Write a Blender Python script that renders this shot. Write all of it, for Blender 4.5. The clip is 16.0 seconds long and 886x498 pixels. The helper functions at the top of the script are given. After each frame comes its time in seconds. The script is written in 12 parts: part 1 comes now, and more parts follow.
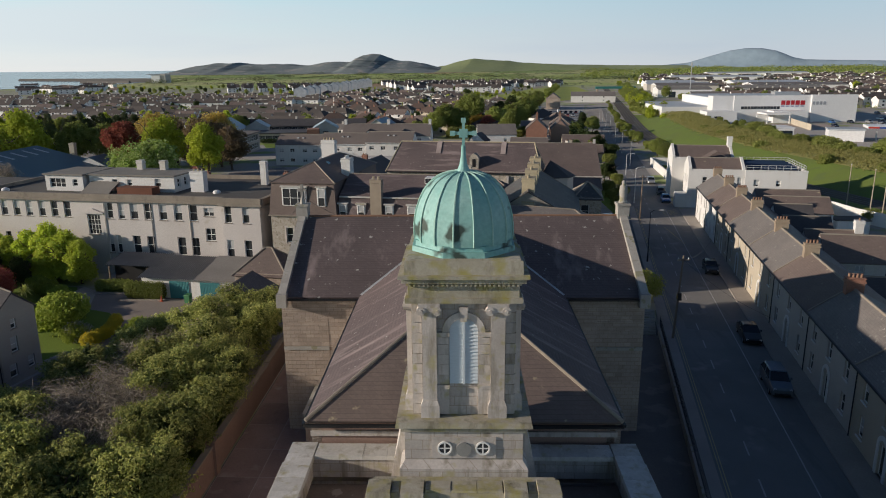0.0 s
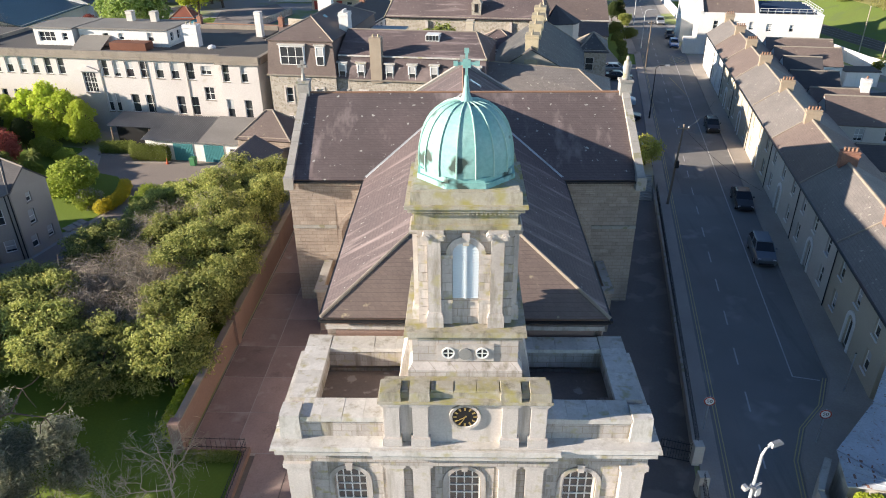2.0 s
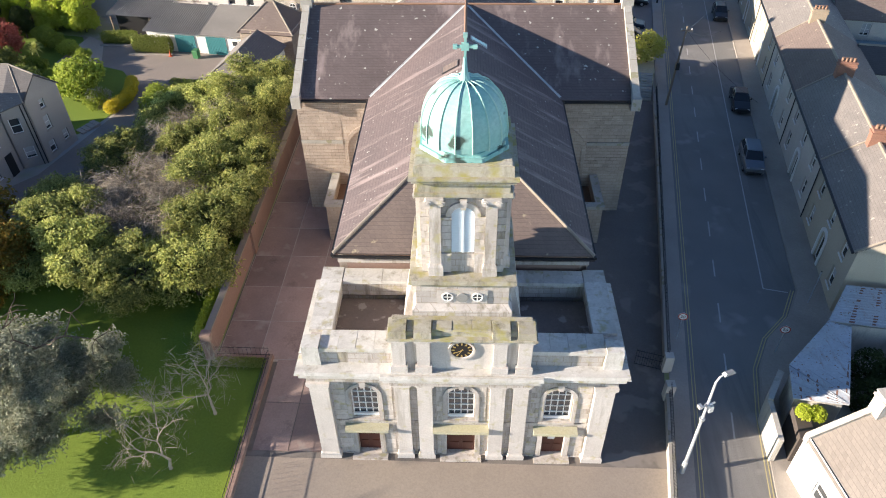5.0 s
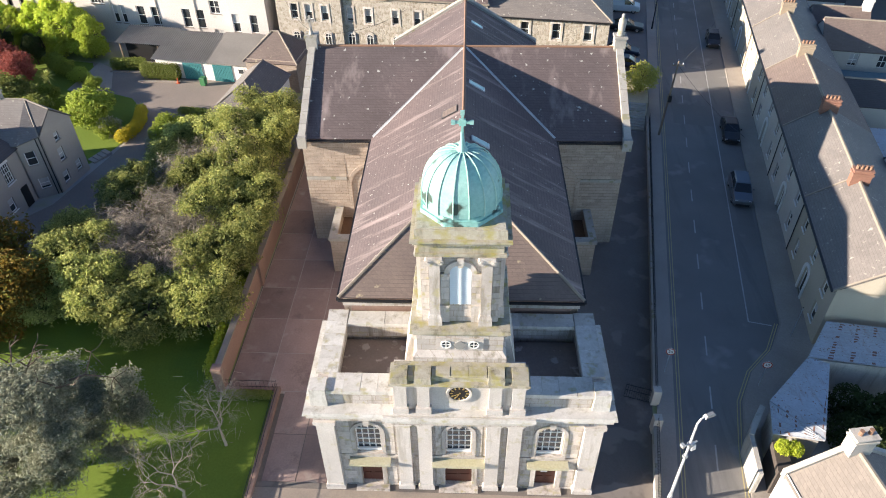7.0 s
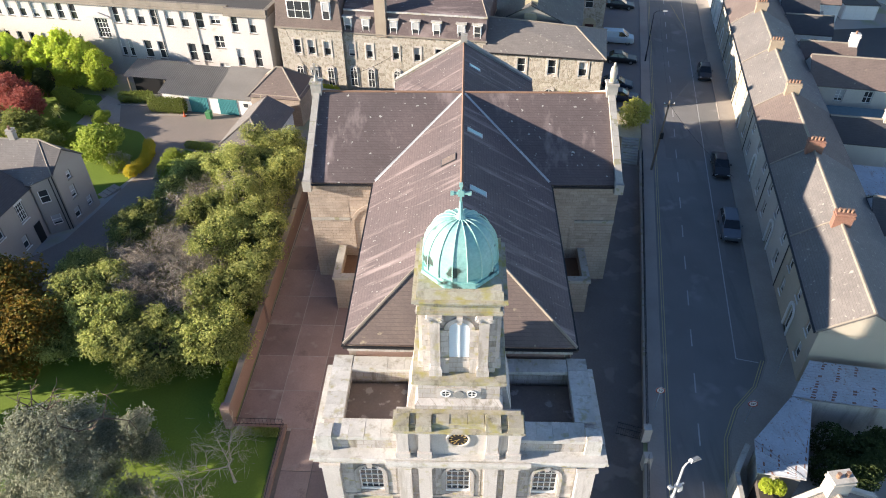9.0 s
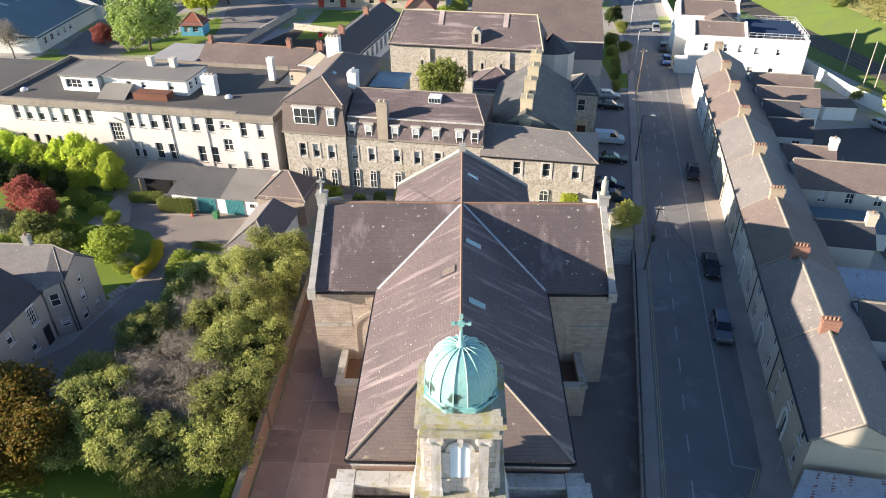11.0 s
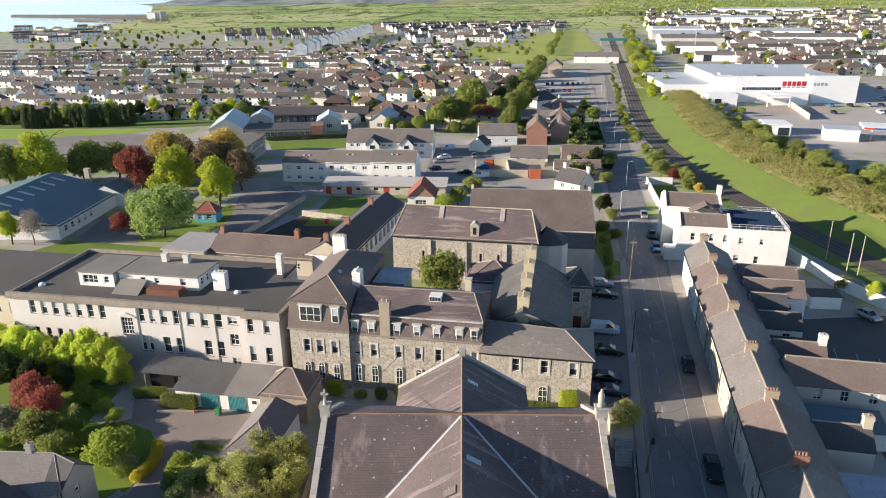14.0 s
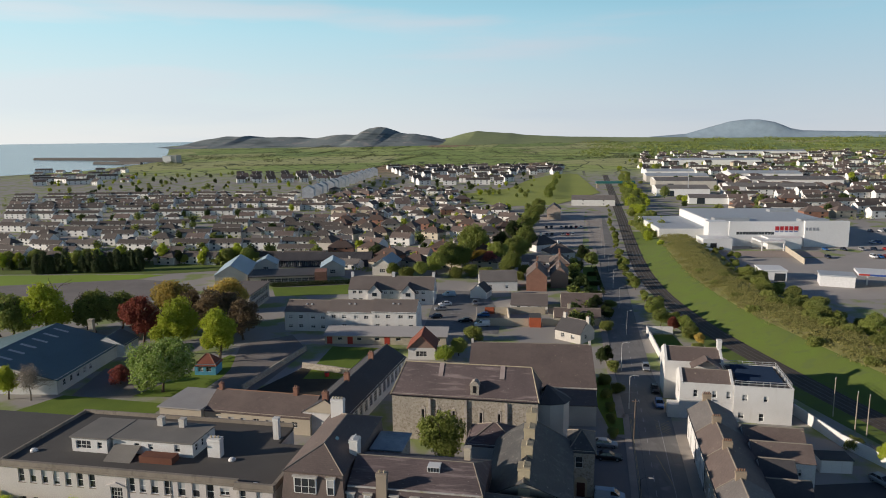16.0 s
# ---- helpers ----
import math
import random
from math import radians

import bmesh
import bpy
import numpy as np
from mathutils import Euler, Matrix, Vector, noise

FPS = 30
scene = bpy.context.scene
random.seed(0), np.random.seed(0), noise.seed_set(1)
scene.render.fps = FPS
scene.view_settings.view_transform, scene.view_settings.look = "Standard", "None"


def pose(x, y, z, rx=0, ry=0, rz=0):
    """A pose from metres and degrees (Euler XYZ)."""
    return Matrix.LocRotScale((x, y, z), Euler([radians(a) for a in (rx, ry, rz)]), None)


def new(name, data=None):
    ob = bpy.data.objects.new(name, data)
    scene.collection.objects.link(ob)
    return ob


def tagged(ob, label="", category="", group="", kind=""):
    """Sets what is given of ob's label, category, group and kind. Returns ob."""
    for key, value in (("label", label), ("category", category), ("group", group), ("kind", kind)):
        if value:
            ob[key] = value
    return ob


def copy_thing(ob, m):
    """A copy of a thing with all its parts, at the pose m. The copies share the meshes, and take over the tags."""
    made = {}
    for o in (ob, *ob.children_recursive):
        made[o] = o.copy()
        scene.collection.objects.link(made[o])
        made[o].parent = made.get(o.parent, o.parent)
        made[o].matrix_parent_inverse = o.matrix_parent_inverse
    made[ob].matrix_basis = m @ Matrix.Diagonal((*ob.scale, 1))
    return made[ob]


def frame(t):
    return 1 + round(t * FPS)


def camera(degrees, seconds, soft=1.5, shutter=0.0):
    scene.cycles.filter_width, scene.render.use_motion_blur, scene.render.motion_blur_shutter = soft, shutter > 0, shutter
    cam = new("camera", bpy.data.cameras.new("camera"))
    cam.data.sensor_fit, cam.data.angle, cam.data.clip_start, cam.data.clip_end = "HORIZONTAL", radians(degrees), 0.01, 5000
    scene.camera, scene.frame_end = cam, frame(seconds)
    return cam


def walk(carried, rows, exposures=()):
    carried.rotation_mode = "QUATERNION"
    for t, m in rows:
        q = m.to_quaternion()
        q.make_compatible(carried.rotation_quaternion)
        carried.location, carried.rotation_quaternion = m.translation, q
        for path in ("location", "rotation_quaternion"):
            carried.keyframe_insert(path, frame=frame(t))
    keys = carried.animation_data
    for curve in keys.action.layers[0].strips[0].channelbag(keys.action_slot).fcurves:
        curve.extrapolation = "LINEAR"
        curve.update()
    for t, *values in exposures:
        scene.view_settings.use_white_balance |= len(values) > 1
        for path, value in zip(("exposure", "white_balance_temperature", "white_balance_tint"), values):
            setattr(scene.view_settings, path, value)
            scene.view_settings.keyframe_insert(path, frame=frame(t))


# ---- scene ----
cam = camera(64.9, 16.0, 1.0)
PATH = [
    (0.0, pose(-0.051, 0.613, 26.830, 75.43, 0.43, 2.01)),
    (0.5, pose(-0.107, 0.552, 27.886, 71.92, 0.47, 1.96)),
    (1.0, pose(-0.137, 0.493, 28.921, 68.41, 0.50, 1.94)),
    (1.5, pose(-0.145, 0.437, 29.938, 64.98, 0.53, 1.96)),
    (2.0, pose(-0.135, 0.383, 30.939, 61.56, 0.54, 2.01)),
    (2.5, pose(-0.111, 0.331, 31.925, 58.18, 0.56, 2.07)),
    (3.0, pose(-0.077, 0.281, 32.897, 54.78, 0.57, 2.13)),
    (5.5, pose(0.136, 0.069, 37.577, 49.65, 0.55, 2.40)),
    (6.0, pose(0.169, 0.034, 38.480, 49.71, 0.54, 2.43)),
    (6.5, pose(0.195, 0.001, 39.373, 49.73, 0.52, 2.44)),
    (7.0, pose(0.211, -0.030, 40.256, 49.77, 0.51, 2.44)),
    (7.5, pose(0.218, -0.058, 41.131, 49.84, 0.49, 2.42)),
    (8.0, pose(0.215, -0.084, 41.998, 49.88, 0.48, 2.40)),
    (10.5, pose(0.077, -0.178, 46.279, 54.40, 0.41, 2.21)),
    (11.0, pose(0.037, -0.189, 47.144, 56.71, 0.40, 2.17)),
    (11.5, pose(-0.000, -0.198, 48.021, 58.77, 0.40, 2.14)),
    (12.0, pose(-0.031, -0.205, 48.914, 60.75, 0.39, 2.11)),
    (12.5, pose(-0.050, -0.209, 49.831, 62.62, 0.40, 2.10)),
    (13.0, pose(-0.053, -0.211, 50.777, 64.52, 0.40, 2.10)),
    (13.5, pose(-0.033, -0.211, 51.762, 66.91, 0.41, 2.11)),
    (14.0, pose(0.018, -0.208, 52.792, 69.71, 0.43, 2.14)),
    (14.5, pose(0.105, -0.202, 53.879, 72.58, 0.45, 2.18)),
    (15.0, pose(0.238, -0.194, 55.033, 75.43, 0.48, 2.23)),
    (15.5, pose(0.426, -0.184, 56.266, 78.21, 0.51, 2.29)),
    (16.0, pose(0.679, -0.171, 57.591, 80.63, 0.55, 2.36)),
]
walk(cam, PATH, [(0, 0.0), (0.5, 0.48), (1, 1.06), (1.5, 1.3), (2.5, 1.5), (3, 1.64), (12.6, 1.64), (13, 1.58), (13.5, 1.38), (14, 1.2), (14.5, 0.98), (15, 0.52), (15.5, 0.2), (16, 0.05)])

# ---- light ----
SUN_WAY = Vector((3.7, 0.82, -1.0)).normalized()
world = bpy.data.worlds.new("world")
scene.world = world
world.use_nodes = True
_nt = world.node_tree
_sky = _nt.nodes.new("ShaderNodeTexSky")
_sky.sky_type = "NISHITA"
_sky.sun_disc = False
_sky.sun_elevation = math.asin(-SUN_WAY.z)
_sky.sun_rotation = math.atan2(SUN_WAY.x, -SUN_WAY.y)
_sky.air_density, _sky.dust_density, _sky.ozone_density = 1.0, 0.6, 5.0
_bg = _nt.nodes["Background"]
_bg.inputs["Strength"].default_value = 0.065


def sky_haze():
    """Thin haze that whitens the sky all round the horizon, with soft drifting cloud in it."""
    def add(kind, **kw):
        n = _nt.nodes.new(kind)
        for k, v in kw.items():
            n.inputs[k].default_value = v
        return n
    tc = add("ShaderNodeTexCoord")
    sp = add("ShaderNodeSeparateXYZ")
    _nt.links.new(tc.outputs["Generated"], sp.inputs[0])
    up = add("ShaderNodeMapRange", **{"From Min": 0.13, "From Max": 0.36, "To Min": 0.95, "To Max": 0.0})
    up.interpolation_type = "SMOOTHSTEP"
    _nt.links.new(sp.outputs[2], up.inputs["Value"])
    low = add("ShaderNodeMapRange", **{"From Min": 0.0, "From Max": 0.17, "To Min": 0.0, "To Max": 1.0})
    _nt.links.new(sp.outputs[2], low.inputs["Value"])
    hz = add("ShaderNodeMix")
    hz.data_type = "RGBA"
    hz.inputs[6].default_value, hz.inputs[7].default_value = HAZE
    _nt.links.new(low.outputs[0], hz.inputs[0])
    mp = add("ShaderNodeMapping", Scale=(1.3, 1.3, 11.0), Location=(0.35, 0.0, 0.1))
    _nt.links.new(tc.outputs["Generated"], mp.inputs[0])
    nz = add("ShaderNodeTexNoise", Scale=1.5, Detail=5.0, Roughness=0.5)
    _nt.links.new(mp.outputs[0], nz.inputs["Vector"])
    cl = add("ShaderNodeMapRange", **{"From Min": 0.48, "From Max": 0.66, "To Min": 0.0, "To Max": 0.75})
    cl.interpolation_type = "SMOOTHSTEP"
    _nt.links.new(nz.outputs[0], cl.inputs["Value"])
    cm = add("ShaderNodeMix")
    cm.data_type = "RGBA"
    cm.inputs[7].default_value = CLOUD
    _nt.links.new(cl.outputs[0], cm.inputs[0])
    _nt.links.new(hz.outputs[2], cm.inputs[6])
    mx = add("ShaderNodeMix")
    mx.data_type = "RGBA"
    _nt.links.new(up.outputs[0], mx.inputs[0])
    deep = add("ShaderNodeVectorMath")
    deep.operation = "MULTIPLY"
    deep.inputs[1].default_value = (0.83, 0.80, 0.87)
    _nt.links.new(_sky.outputs[0], deep.inputs[0])
    _nt.links.new(deep.outputs[0], mx.inputs[6])
    _nt.links.new(cm.outputs[2], mx.inputs[7])
    # brighter, warmer air towards the low sun
    side = add("ShaderNodeMapRange", **{"From Min": 0.35, "From Max": -0.95, "To Min": 0.0, "To Max": 1.0})
    _nt.links.new(sp.outputs[0], side.inputs["Value"])
    warm = add("ShaderNodeMix")
    warm.data_type = "RGBA"
    warm.inputs[6].default_value, warm.inputs[7].default_value = (1, 1, 1, 1), (1.62, 1.5, 1.33, 1)
    _nt.links.new(side.outputs[0], warm.inputs[0])
    glow = add("ShaderNodeVectorMath")
    glow.operation = "MULTIPLY"
    _nt.links.new(mx.outputs[2], glow.inputs[0])
    _nt.links.new(warm.outputs[2], glow.inputs[1])
    _nt.links.new(glow.outputs[0], _bg.inputs["Color"])


HAZE = (9.0, 9.7, 10.5, 1), (4.9, 9.0, 11.2, 1)
CLOUD = (7.8, 9.1, 10.5, 1)
sky_haze()
sun = new("sun", bpy.data.lights.new("sun", "SUN"))
sun.data.energy, sun.data.angle, sun.data.color = 5.0, radians(0.6), (1.0, 0.865, 0.725)
sun.rotation_euler = SUN_WAY.to_track_quat("-Z", "Y").to_euler()

# ---- materials ----
MATS = {}


def mat(name, base, rough=0.8, second=None, scale=1.0, fine=12.0, bump=0.15, metal=0.0, amount=0.6, pattern=None, size=(0.6, 0.25), joint=None, spots=None, spec=0.3, tilt=None, streak=None, vary=0.0, contrast=0.84):
    """A procedural surface: two scales of noise, an optional course pattern, joints and spots."""
    if name in MATS:
        return MATS[name]
    m = bpy.data.materials.new(name)
    m.use_nodes = True
    nt = m.node_tree
    b = nt.nodes["Principled BSDF"]
    b.inputs["Roughness"].default_value = rough
    b.inputs["Metallic"].default_value = metal
    b.inputs["Specular IOR Level"].default_value = spec
    tc = nt.nodes.new("ShaderNodeTexCoord")
    oi = nt.nodes.new("ShaderNodeObjectInfo")
    add = nt.nodes.new("ShaderNodeVectorMath")
    add.operation = "ADD"
    shift = nt.nodes.new("ShaderNodeVectorMath")
    shift.operation = "SCALE"
    shift.inputs[0].default_value = (37.0, 91.0, 53.0)
    nt.links.new(oi.outputs["Random"], shift.inputs["Scale"])
    nt.links.new(tc.outputs["Object"], add.inputs[0])
    nt.links.new(shift.outputs[0], add.inputs[1])

    def noise_node(sc, detail=4.0, rough_=0.6):
        n = nt.nodes.new("ShaderNodeTexNoise")
        n.inputs["Scale"].default_value = sc
        n.inputs["Detail"].default_value = detail
        n.inputs["Roughness"].default_value = rough_
        nt.links.new(add.outputs[0], n.inputs["Vector"])
        return n

    def mixc(fac, a, c, mode="MIX"):
        x = nt.nodes.new("ShaderNodeMix")
        x.data_type, x.blend_type = "RGBA", mode
        for sock, val in ((0, fac), (6, a), (7, c)):
            if isinstance(val, bpy.types.NodeSocket):
                nt.links.new(val, x.inputs[sock])
            elif sock == 0:
                x.inputs[0].default_value = val
            else:
                x.inputs[sock].default_value = (*val, 1)
        return x.outputs[2]

    def ramp(sock, lo, hi):
        r = nt.nodes.new("ShaderNodeMapRange")
        r.inputs["From Min"].default_value, r.inputs["From Max"].default_value = lo, hi
        nt.links.new(sock, r.inputs["Value"])
        return r.outputs[0]

    second = second or tuple(c * 0.6 for c in base)
    big, small = noise_node(scale * 0.35), noise_node(fine, 5.0, 0.7)
    col = mixc(ramp(big.outputs[0], 0.5 - 0.25 * amount - 0.05, 0.5 + 0.3), base, second)
    col = mixc(ramp(small.outputs[0], 0.35, 0.75), col, mixc(0.5, col, tuple(c * 0.55 for c in base)))
    height = small.outputs[0]
    if pattern:
        sep = nt.nodes.new("ShaderNodeSeparateXYZ")
        nt.links.new(tc.outputs["Object"], sep.inputs[0])
        if tilt:
            across = nt.nodes.new("ShaderNodeMath")
            across.operation = "MULTIPLY_ADD"
            across.inputs[1].default_value = 1.0
            nt.links.new(sep.outputs[0], across.inputs[0])
            nt.links.new(sep.outputs[1], across.inputs[2])
        else:
            across = nt.nodes.new("ShaderNodeMath")
            across.operation = "ADD"
            nt.links.new(sep.outputs[0], across.inputs[0])
            nt.links.new(sep.outputs[1], across.inputs[1])
        com = nt.nodes.new("ShaderNodeCombineXYZ")
        nt.links.new(across.outputs[0], com.inputs[0])
        nt.links.new(sep.outputs[2], com.inputs[1])
        if pattern == "brick":
            br = nt.nodes.new("ShaderNodeTexBrick")
            br.inputs["Scale"].default_value = 1.0
            br.inputs["Brick Width"].default_value = size[0]
            br.inputs["Row Height"].default_value = size[1]
            br.inputs["Mortar Size"].default_value = 0.02 if size[1] > 0.15 else 0.008
            br.inputs["Mortar Smooth"].default_value = 0.3
            br.inputs["Color1"].default_value = (1, 1, 1, 1)
            br.inputs["Color2"].default_value = (contrast, contrast, contrast * 1.01, 1)
            jc = joint or (0.6, 0.6, 0.6)
            br.inputs["Mortar"].default_value = (*jc, 1)
            nt.links.new(com.outputs[0], br.inputs["Vector"])
            col = mixc(0.75, col, br.outputs["Color"], "MULTIPLY")
            height = br.outputs["Fac"]
        elif pattern == "rubble":
            vo = nt.nodes.new("ShaderNodeTexVoronoi")
            vo.feature = "F1"
            vo.inputs["Scale"].default_value = 1.0 / size[0]
            nt.links.new(tc.outputs["Object"], vo.inputs["Vector"])
            hsv = nt.nodes.new("ShaderNodeSeparateColor")
            nt.links.new(vo.outputs["Color"], hsv.inputs[0])
            col = mixc(ramp(hsv.outputs[0], 0.0, 1.0), col, joint or tuple(c * 0.45 for c in base))
            ed = nt.nodes.new("ShaderNodeTexVoronoi")
            ed.feature = "DISTANCE_TO_EDGE"
            ed.inputs["Scale"].default_value = 1.0 / size[0]
            nt.links.new(tc.outputs["Object"], ed.inputs["Vector"])
            height = ramp(ed.outputs["Distance"], 0.0, 0.12)
            col = mixc(ramp(ed.outputs["Distance"], 0.10, 0.02), col, (0.42, 0.39, 0.33))
    if streak:
        mp = nt.nodes.new("ShaderNodeMapping")
        mp.inputs["Scale"].default_value = streak[1]
        nt.links.new(add.outputs[0], mp.inputs["Vector"])
        sn = nt.nodes.new("ShaderNodeTexNoise")
        sn.inputs["Scale"].default_value, sn.inputs["Detail"].default_value, sn.inputs["Roughness"].default_value = 1.0, 5.0, 0.62
        nt.links.new(mp.outputs[0], sn.inputs["Vector"])
        col = mixc(ramp(sn.outputs[0], streak[2], streak[2] + 0.2), col, streak[0])
    if spots:
        sp = noise_node(spots[1], 3.0, 0.5)
        col = mixc(ramp(sp.outputs[0], spots[2], spots[2] + (spots[3] if len(spots) > 3 else 0.06)), col, spots[0])
    if vary:
        hv = nt.nodes.new("ShaderNodeHueSaturation")
        vr = nt.nodes.new("ShaderNodeMapRange")
        vr.inputs["To Min"].default_value, vr.inputs["To Max"].default_value = 1 - vary, 1 + vary * 0.6
        nt.links.new(oi.outputs["Random"], vr.inputs["Value"])
        nt.links.new(vr.outputs[0], hv.inputs["Value"])
        nt.links.new(col, hv.inputs["Color"])
        col = hv.outputs[0]
    bu = nt.nodes.new("ShaderNodeBump")
    bu.inputs["Strength"].default_value = bump
    bu.inputs["Distance"].default_value = 0.05
    nt.links.new(height, bu.inputs["Height"])
    nt.links.new(bu.outputs[0], b.inputs["Normal"])
    nt.links.new(col, b.inputs["Base Color"])
    rv = nt.nodes.new("ShaderNodeMapRange")
    rv.inputs["To Min"].default_value, rv.inputs["To Max"].default_value = max(0.03, rough - 0.12), min(1, rough + 0.1)
    nt.links.new(small.outputs[0], rv.inputs["Value"])
    nt.links.new(rv.outputs[0], b.inputs["Roughness"])
    MATS[name] = m
    return m


def leaf_mat(name, base, second):
    """Foliage: colour varied leaf by leaf and tree by tree, a little light through the leaf."""
    m = bpy.data.materials.new(name)
    m.use_nodes = True
    nt = m.node_tree
    b = nt.nodes["Principled BSDF"]
    geo = nt.nodes.new("ShaderNodeNewGeometry")
    oi = nt.nodes.new("ShaderNodeObjectInfo")
    x = nt.nodes.new("ShaderNodeMix")
    x.data_type = "RGBA"
    x.inputs[6].default_value, x.inputs[7].default_value = (*base, 1), (*second, 1)
    nt.links.new(geo.outputs["Random Per Island"], x.inputs[0])
    h = nt.nodes.new("ShaderNodeHueSaturation")
    r = nt.nodes.new("ShaderNodeMapRange")
    r.inputs["To Min"].default_value, r.inputs["To Max"].default_value = 0.75, 1.2
    nt.links.new(oi.outputs["Random"], r.inputs["Value"])
    nt.links.new(r.outputs[0], h.inputs["Value"])
    nt.links.new(x.outputs[2], h.inputs["Color"])
    nt.links.new(h.outputs[0], b.inputs["Base Color"])
    b.inputs["Roughness"].default_value = 0.65
    b.inputs["Specular IOR Level"].default_value = 0.2
    tr = nt.nodes.new("ShaderNodeBsdfTranslucent")
    nt.links.new(h.outputs[0], tr.inputs["Color"])
    ms = nt.nodes.new("ShaderNodeMixShader")
    ms.inputs[0].default_value = 0.42
    nt.links.new(b.outputs[0], ms.inputs[1])
    nt.links.new(tr.outputs[0], ms.inputs[2])
    nt.links.new(ms.outputs[0], nt.nodes["Material Output"].inputs["Surface"])
    MATS[name] = m
    return m


def plain(name, base, rough=0.5, metal=0.0, coat=0.0, spec=0.5):
    if name in MATS:
        return MATS[name]
    m = bpy.data.materials.new(name)
    m.use_nodes = True
    nt = m.node_tree
    b = nt.nodes["Principled BSDF"]
    n = nt.nodes.new("ShaderNodeTexNoise")
    n.inputs["Scale"].default_value = 6.0
    n.inputs["Detail"].default_value = 4.0
    x = nt.nodes.new("ShaderNodeMix")
    x.data_type = "RGBA"
    x.inputs[6].default_value, x.inputs[7].default_value = (*base, 1), (*[c * 0.8 for c in base], 1)
    nt.links.new(n.outputs[0], x.inputs[0])
    nt.links.new(x.outputs[2], b.inputs["Base Color"])
    b.inputs["Roughness"].default_value, b.inputs["Metallic"].default_value = rough, metal
    b.inputs["Coat Weight"].default_value = coat
    b.inputs["Specular IOR Level"].default_value = spec
    MATS[name] = m
    return m


def glass(name="window_glass"):
    if name in MATS:
        return MATS[name]
    m = bpy.data.materials.new(name)
    m.use_nodes = True
    b = m.node_tree.nodes["Principled BSDF"]
    b.inputs["Base Color"].default_value = (0.055, 0.06, 0.065, 1)
    b.inputs["Roughness"].default_value = 0.06
    b.inputs["Transmission Weight"].default_value = 0.15
    b.inputs["IOR"].default_value = 1.5
    MATS[name] = m
    return m


ASHLAR = mat("granite_ashlar", (0.60, 0.555, 0.52), 0.85, (0.40, 0.36, 0.325), 2.2, 9, 0.3, pattern="brick", size=(0.9, 0.40), joint=(0.58, 0.54, 0.48), spots=((0.38, 0.345, 0.22), 1.7, 0.57, 0.16), streak=((0.22, 0.195, 0.15), (1.9, 1.9, 0.24), 0.50), contrast=0.78)
ASHLAR_PLAIN = mat("granite_dressed", (0.63, 0.585, 0.55), 0.85, (0.42, 0.375, 0.335), 2.4, 10, 0.25, spots=((0.40, 0.36, 0.21), 2.1, 0.57, 0.16), streak=((0.26, 0.23, 0.18), (2.2, 2.2, 0.32), 0.50), vary=0.14)
SMOOTHSTONE = mat("smooth_granite", (0.64, 0.60, 0.565), 0.85, (0.50, 0.46, 0.425), 1.3, 10, 0.18, spots=((0.44, 0.40, 0.28), 1.6, 0.60, 0.14), streak=((0.36, 0.325, 0.28), (2.2, 2.2, 0.22), 0.54), vary=0.08)
LEADTOP = mat("weathered_coping", (0.63, 0.615, 0.59), 0.8, (0.40, 0.38, 0.34), 1.7, 7, 0.2, spots=((0.37, 0.34, 0.22), 1.6, 0.57, 0.15), streak=((0.28, 0.26, 0.215), (1.5, 1.5, 0.6), 0.53), vary=0.08)
MOSSY = mat("mossy_ledge", (0.47, 0.44, 0.37), 0.9, (0.29, 0.265, 0.19), 2.6, 9, 0.3, spots=((0.33, 0.30, 0.115), 1.7, 0.48, 0.22), streak=((0.15, 0.135, 0.09), (1.6, 1.6, 0.5), 0.52), vary=0.1)
COPING = mat("grey_coping", (0.44, 0.42, 0.385), 0.9, (0.29, 0.275, 0.245), 1.6, 8, 0.2, spots=((0.26, 0.25, 0.17), 1.4, 0.60))
TRANSTONE = mat("squared_brown_stone", (0.49, 0.41, 0.345), 0.9, (0.35, 0.285, 0.235), 1.2, 9, 0.35, pattern="brick", size=(0.6, 0.30), joint=(0.66, 0.62, 0.57), vary=0.13)
RUBBLE = mat("rubble_stone", (0.56, 0.51, 0.45), 0.95, (0.45, 0.40, 0.34), 0.8, 8, 0.5, pattern="rubble", size=(0.33, 0.24), joint=(0.27, 0.235, 0.185))
SLATE_P = mat("purple_slate", (0.172, 0.133, 0.132), 0.8, (0.10, 0.082, 0.084), 0.5, 9, 0.2, pattern="brick", size=(0.30, 0.12), joint=(0.55, 0.55, 0.55), spots=((0.42, 0.41, 0.38), 4.5, 0.68), streak=((0.285, 0.23, 0.222), (0.16, 1.3, 0.16), 0.53))
SLATE_T = mat("mottled_slate", (0.168, 0.132, 0.13), 0.8, (0.105, 0.086, 0.085), 0.5, 9, 0.2, pattern="brick", size=(0.30, 0.12), joint=(0.55, 0.55, 0.55), spots=((0.42, 0.41, 0.38), 2.2, 0.67), streak=((0.285, 0.23, 0.222), (0.5, 0.2, 0.2), 0.56))
SLATE_D = mat("dark_slate", (0.10, 0.095, 0.098), 0.7, (0.072, 0.068, 0.072), 0.5, 9, 0.3, pattern="brick", size=(0.30, 0.12), joint=(0.55, 0.55, 0.55))
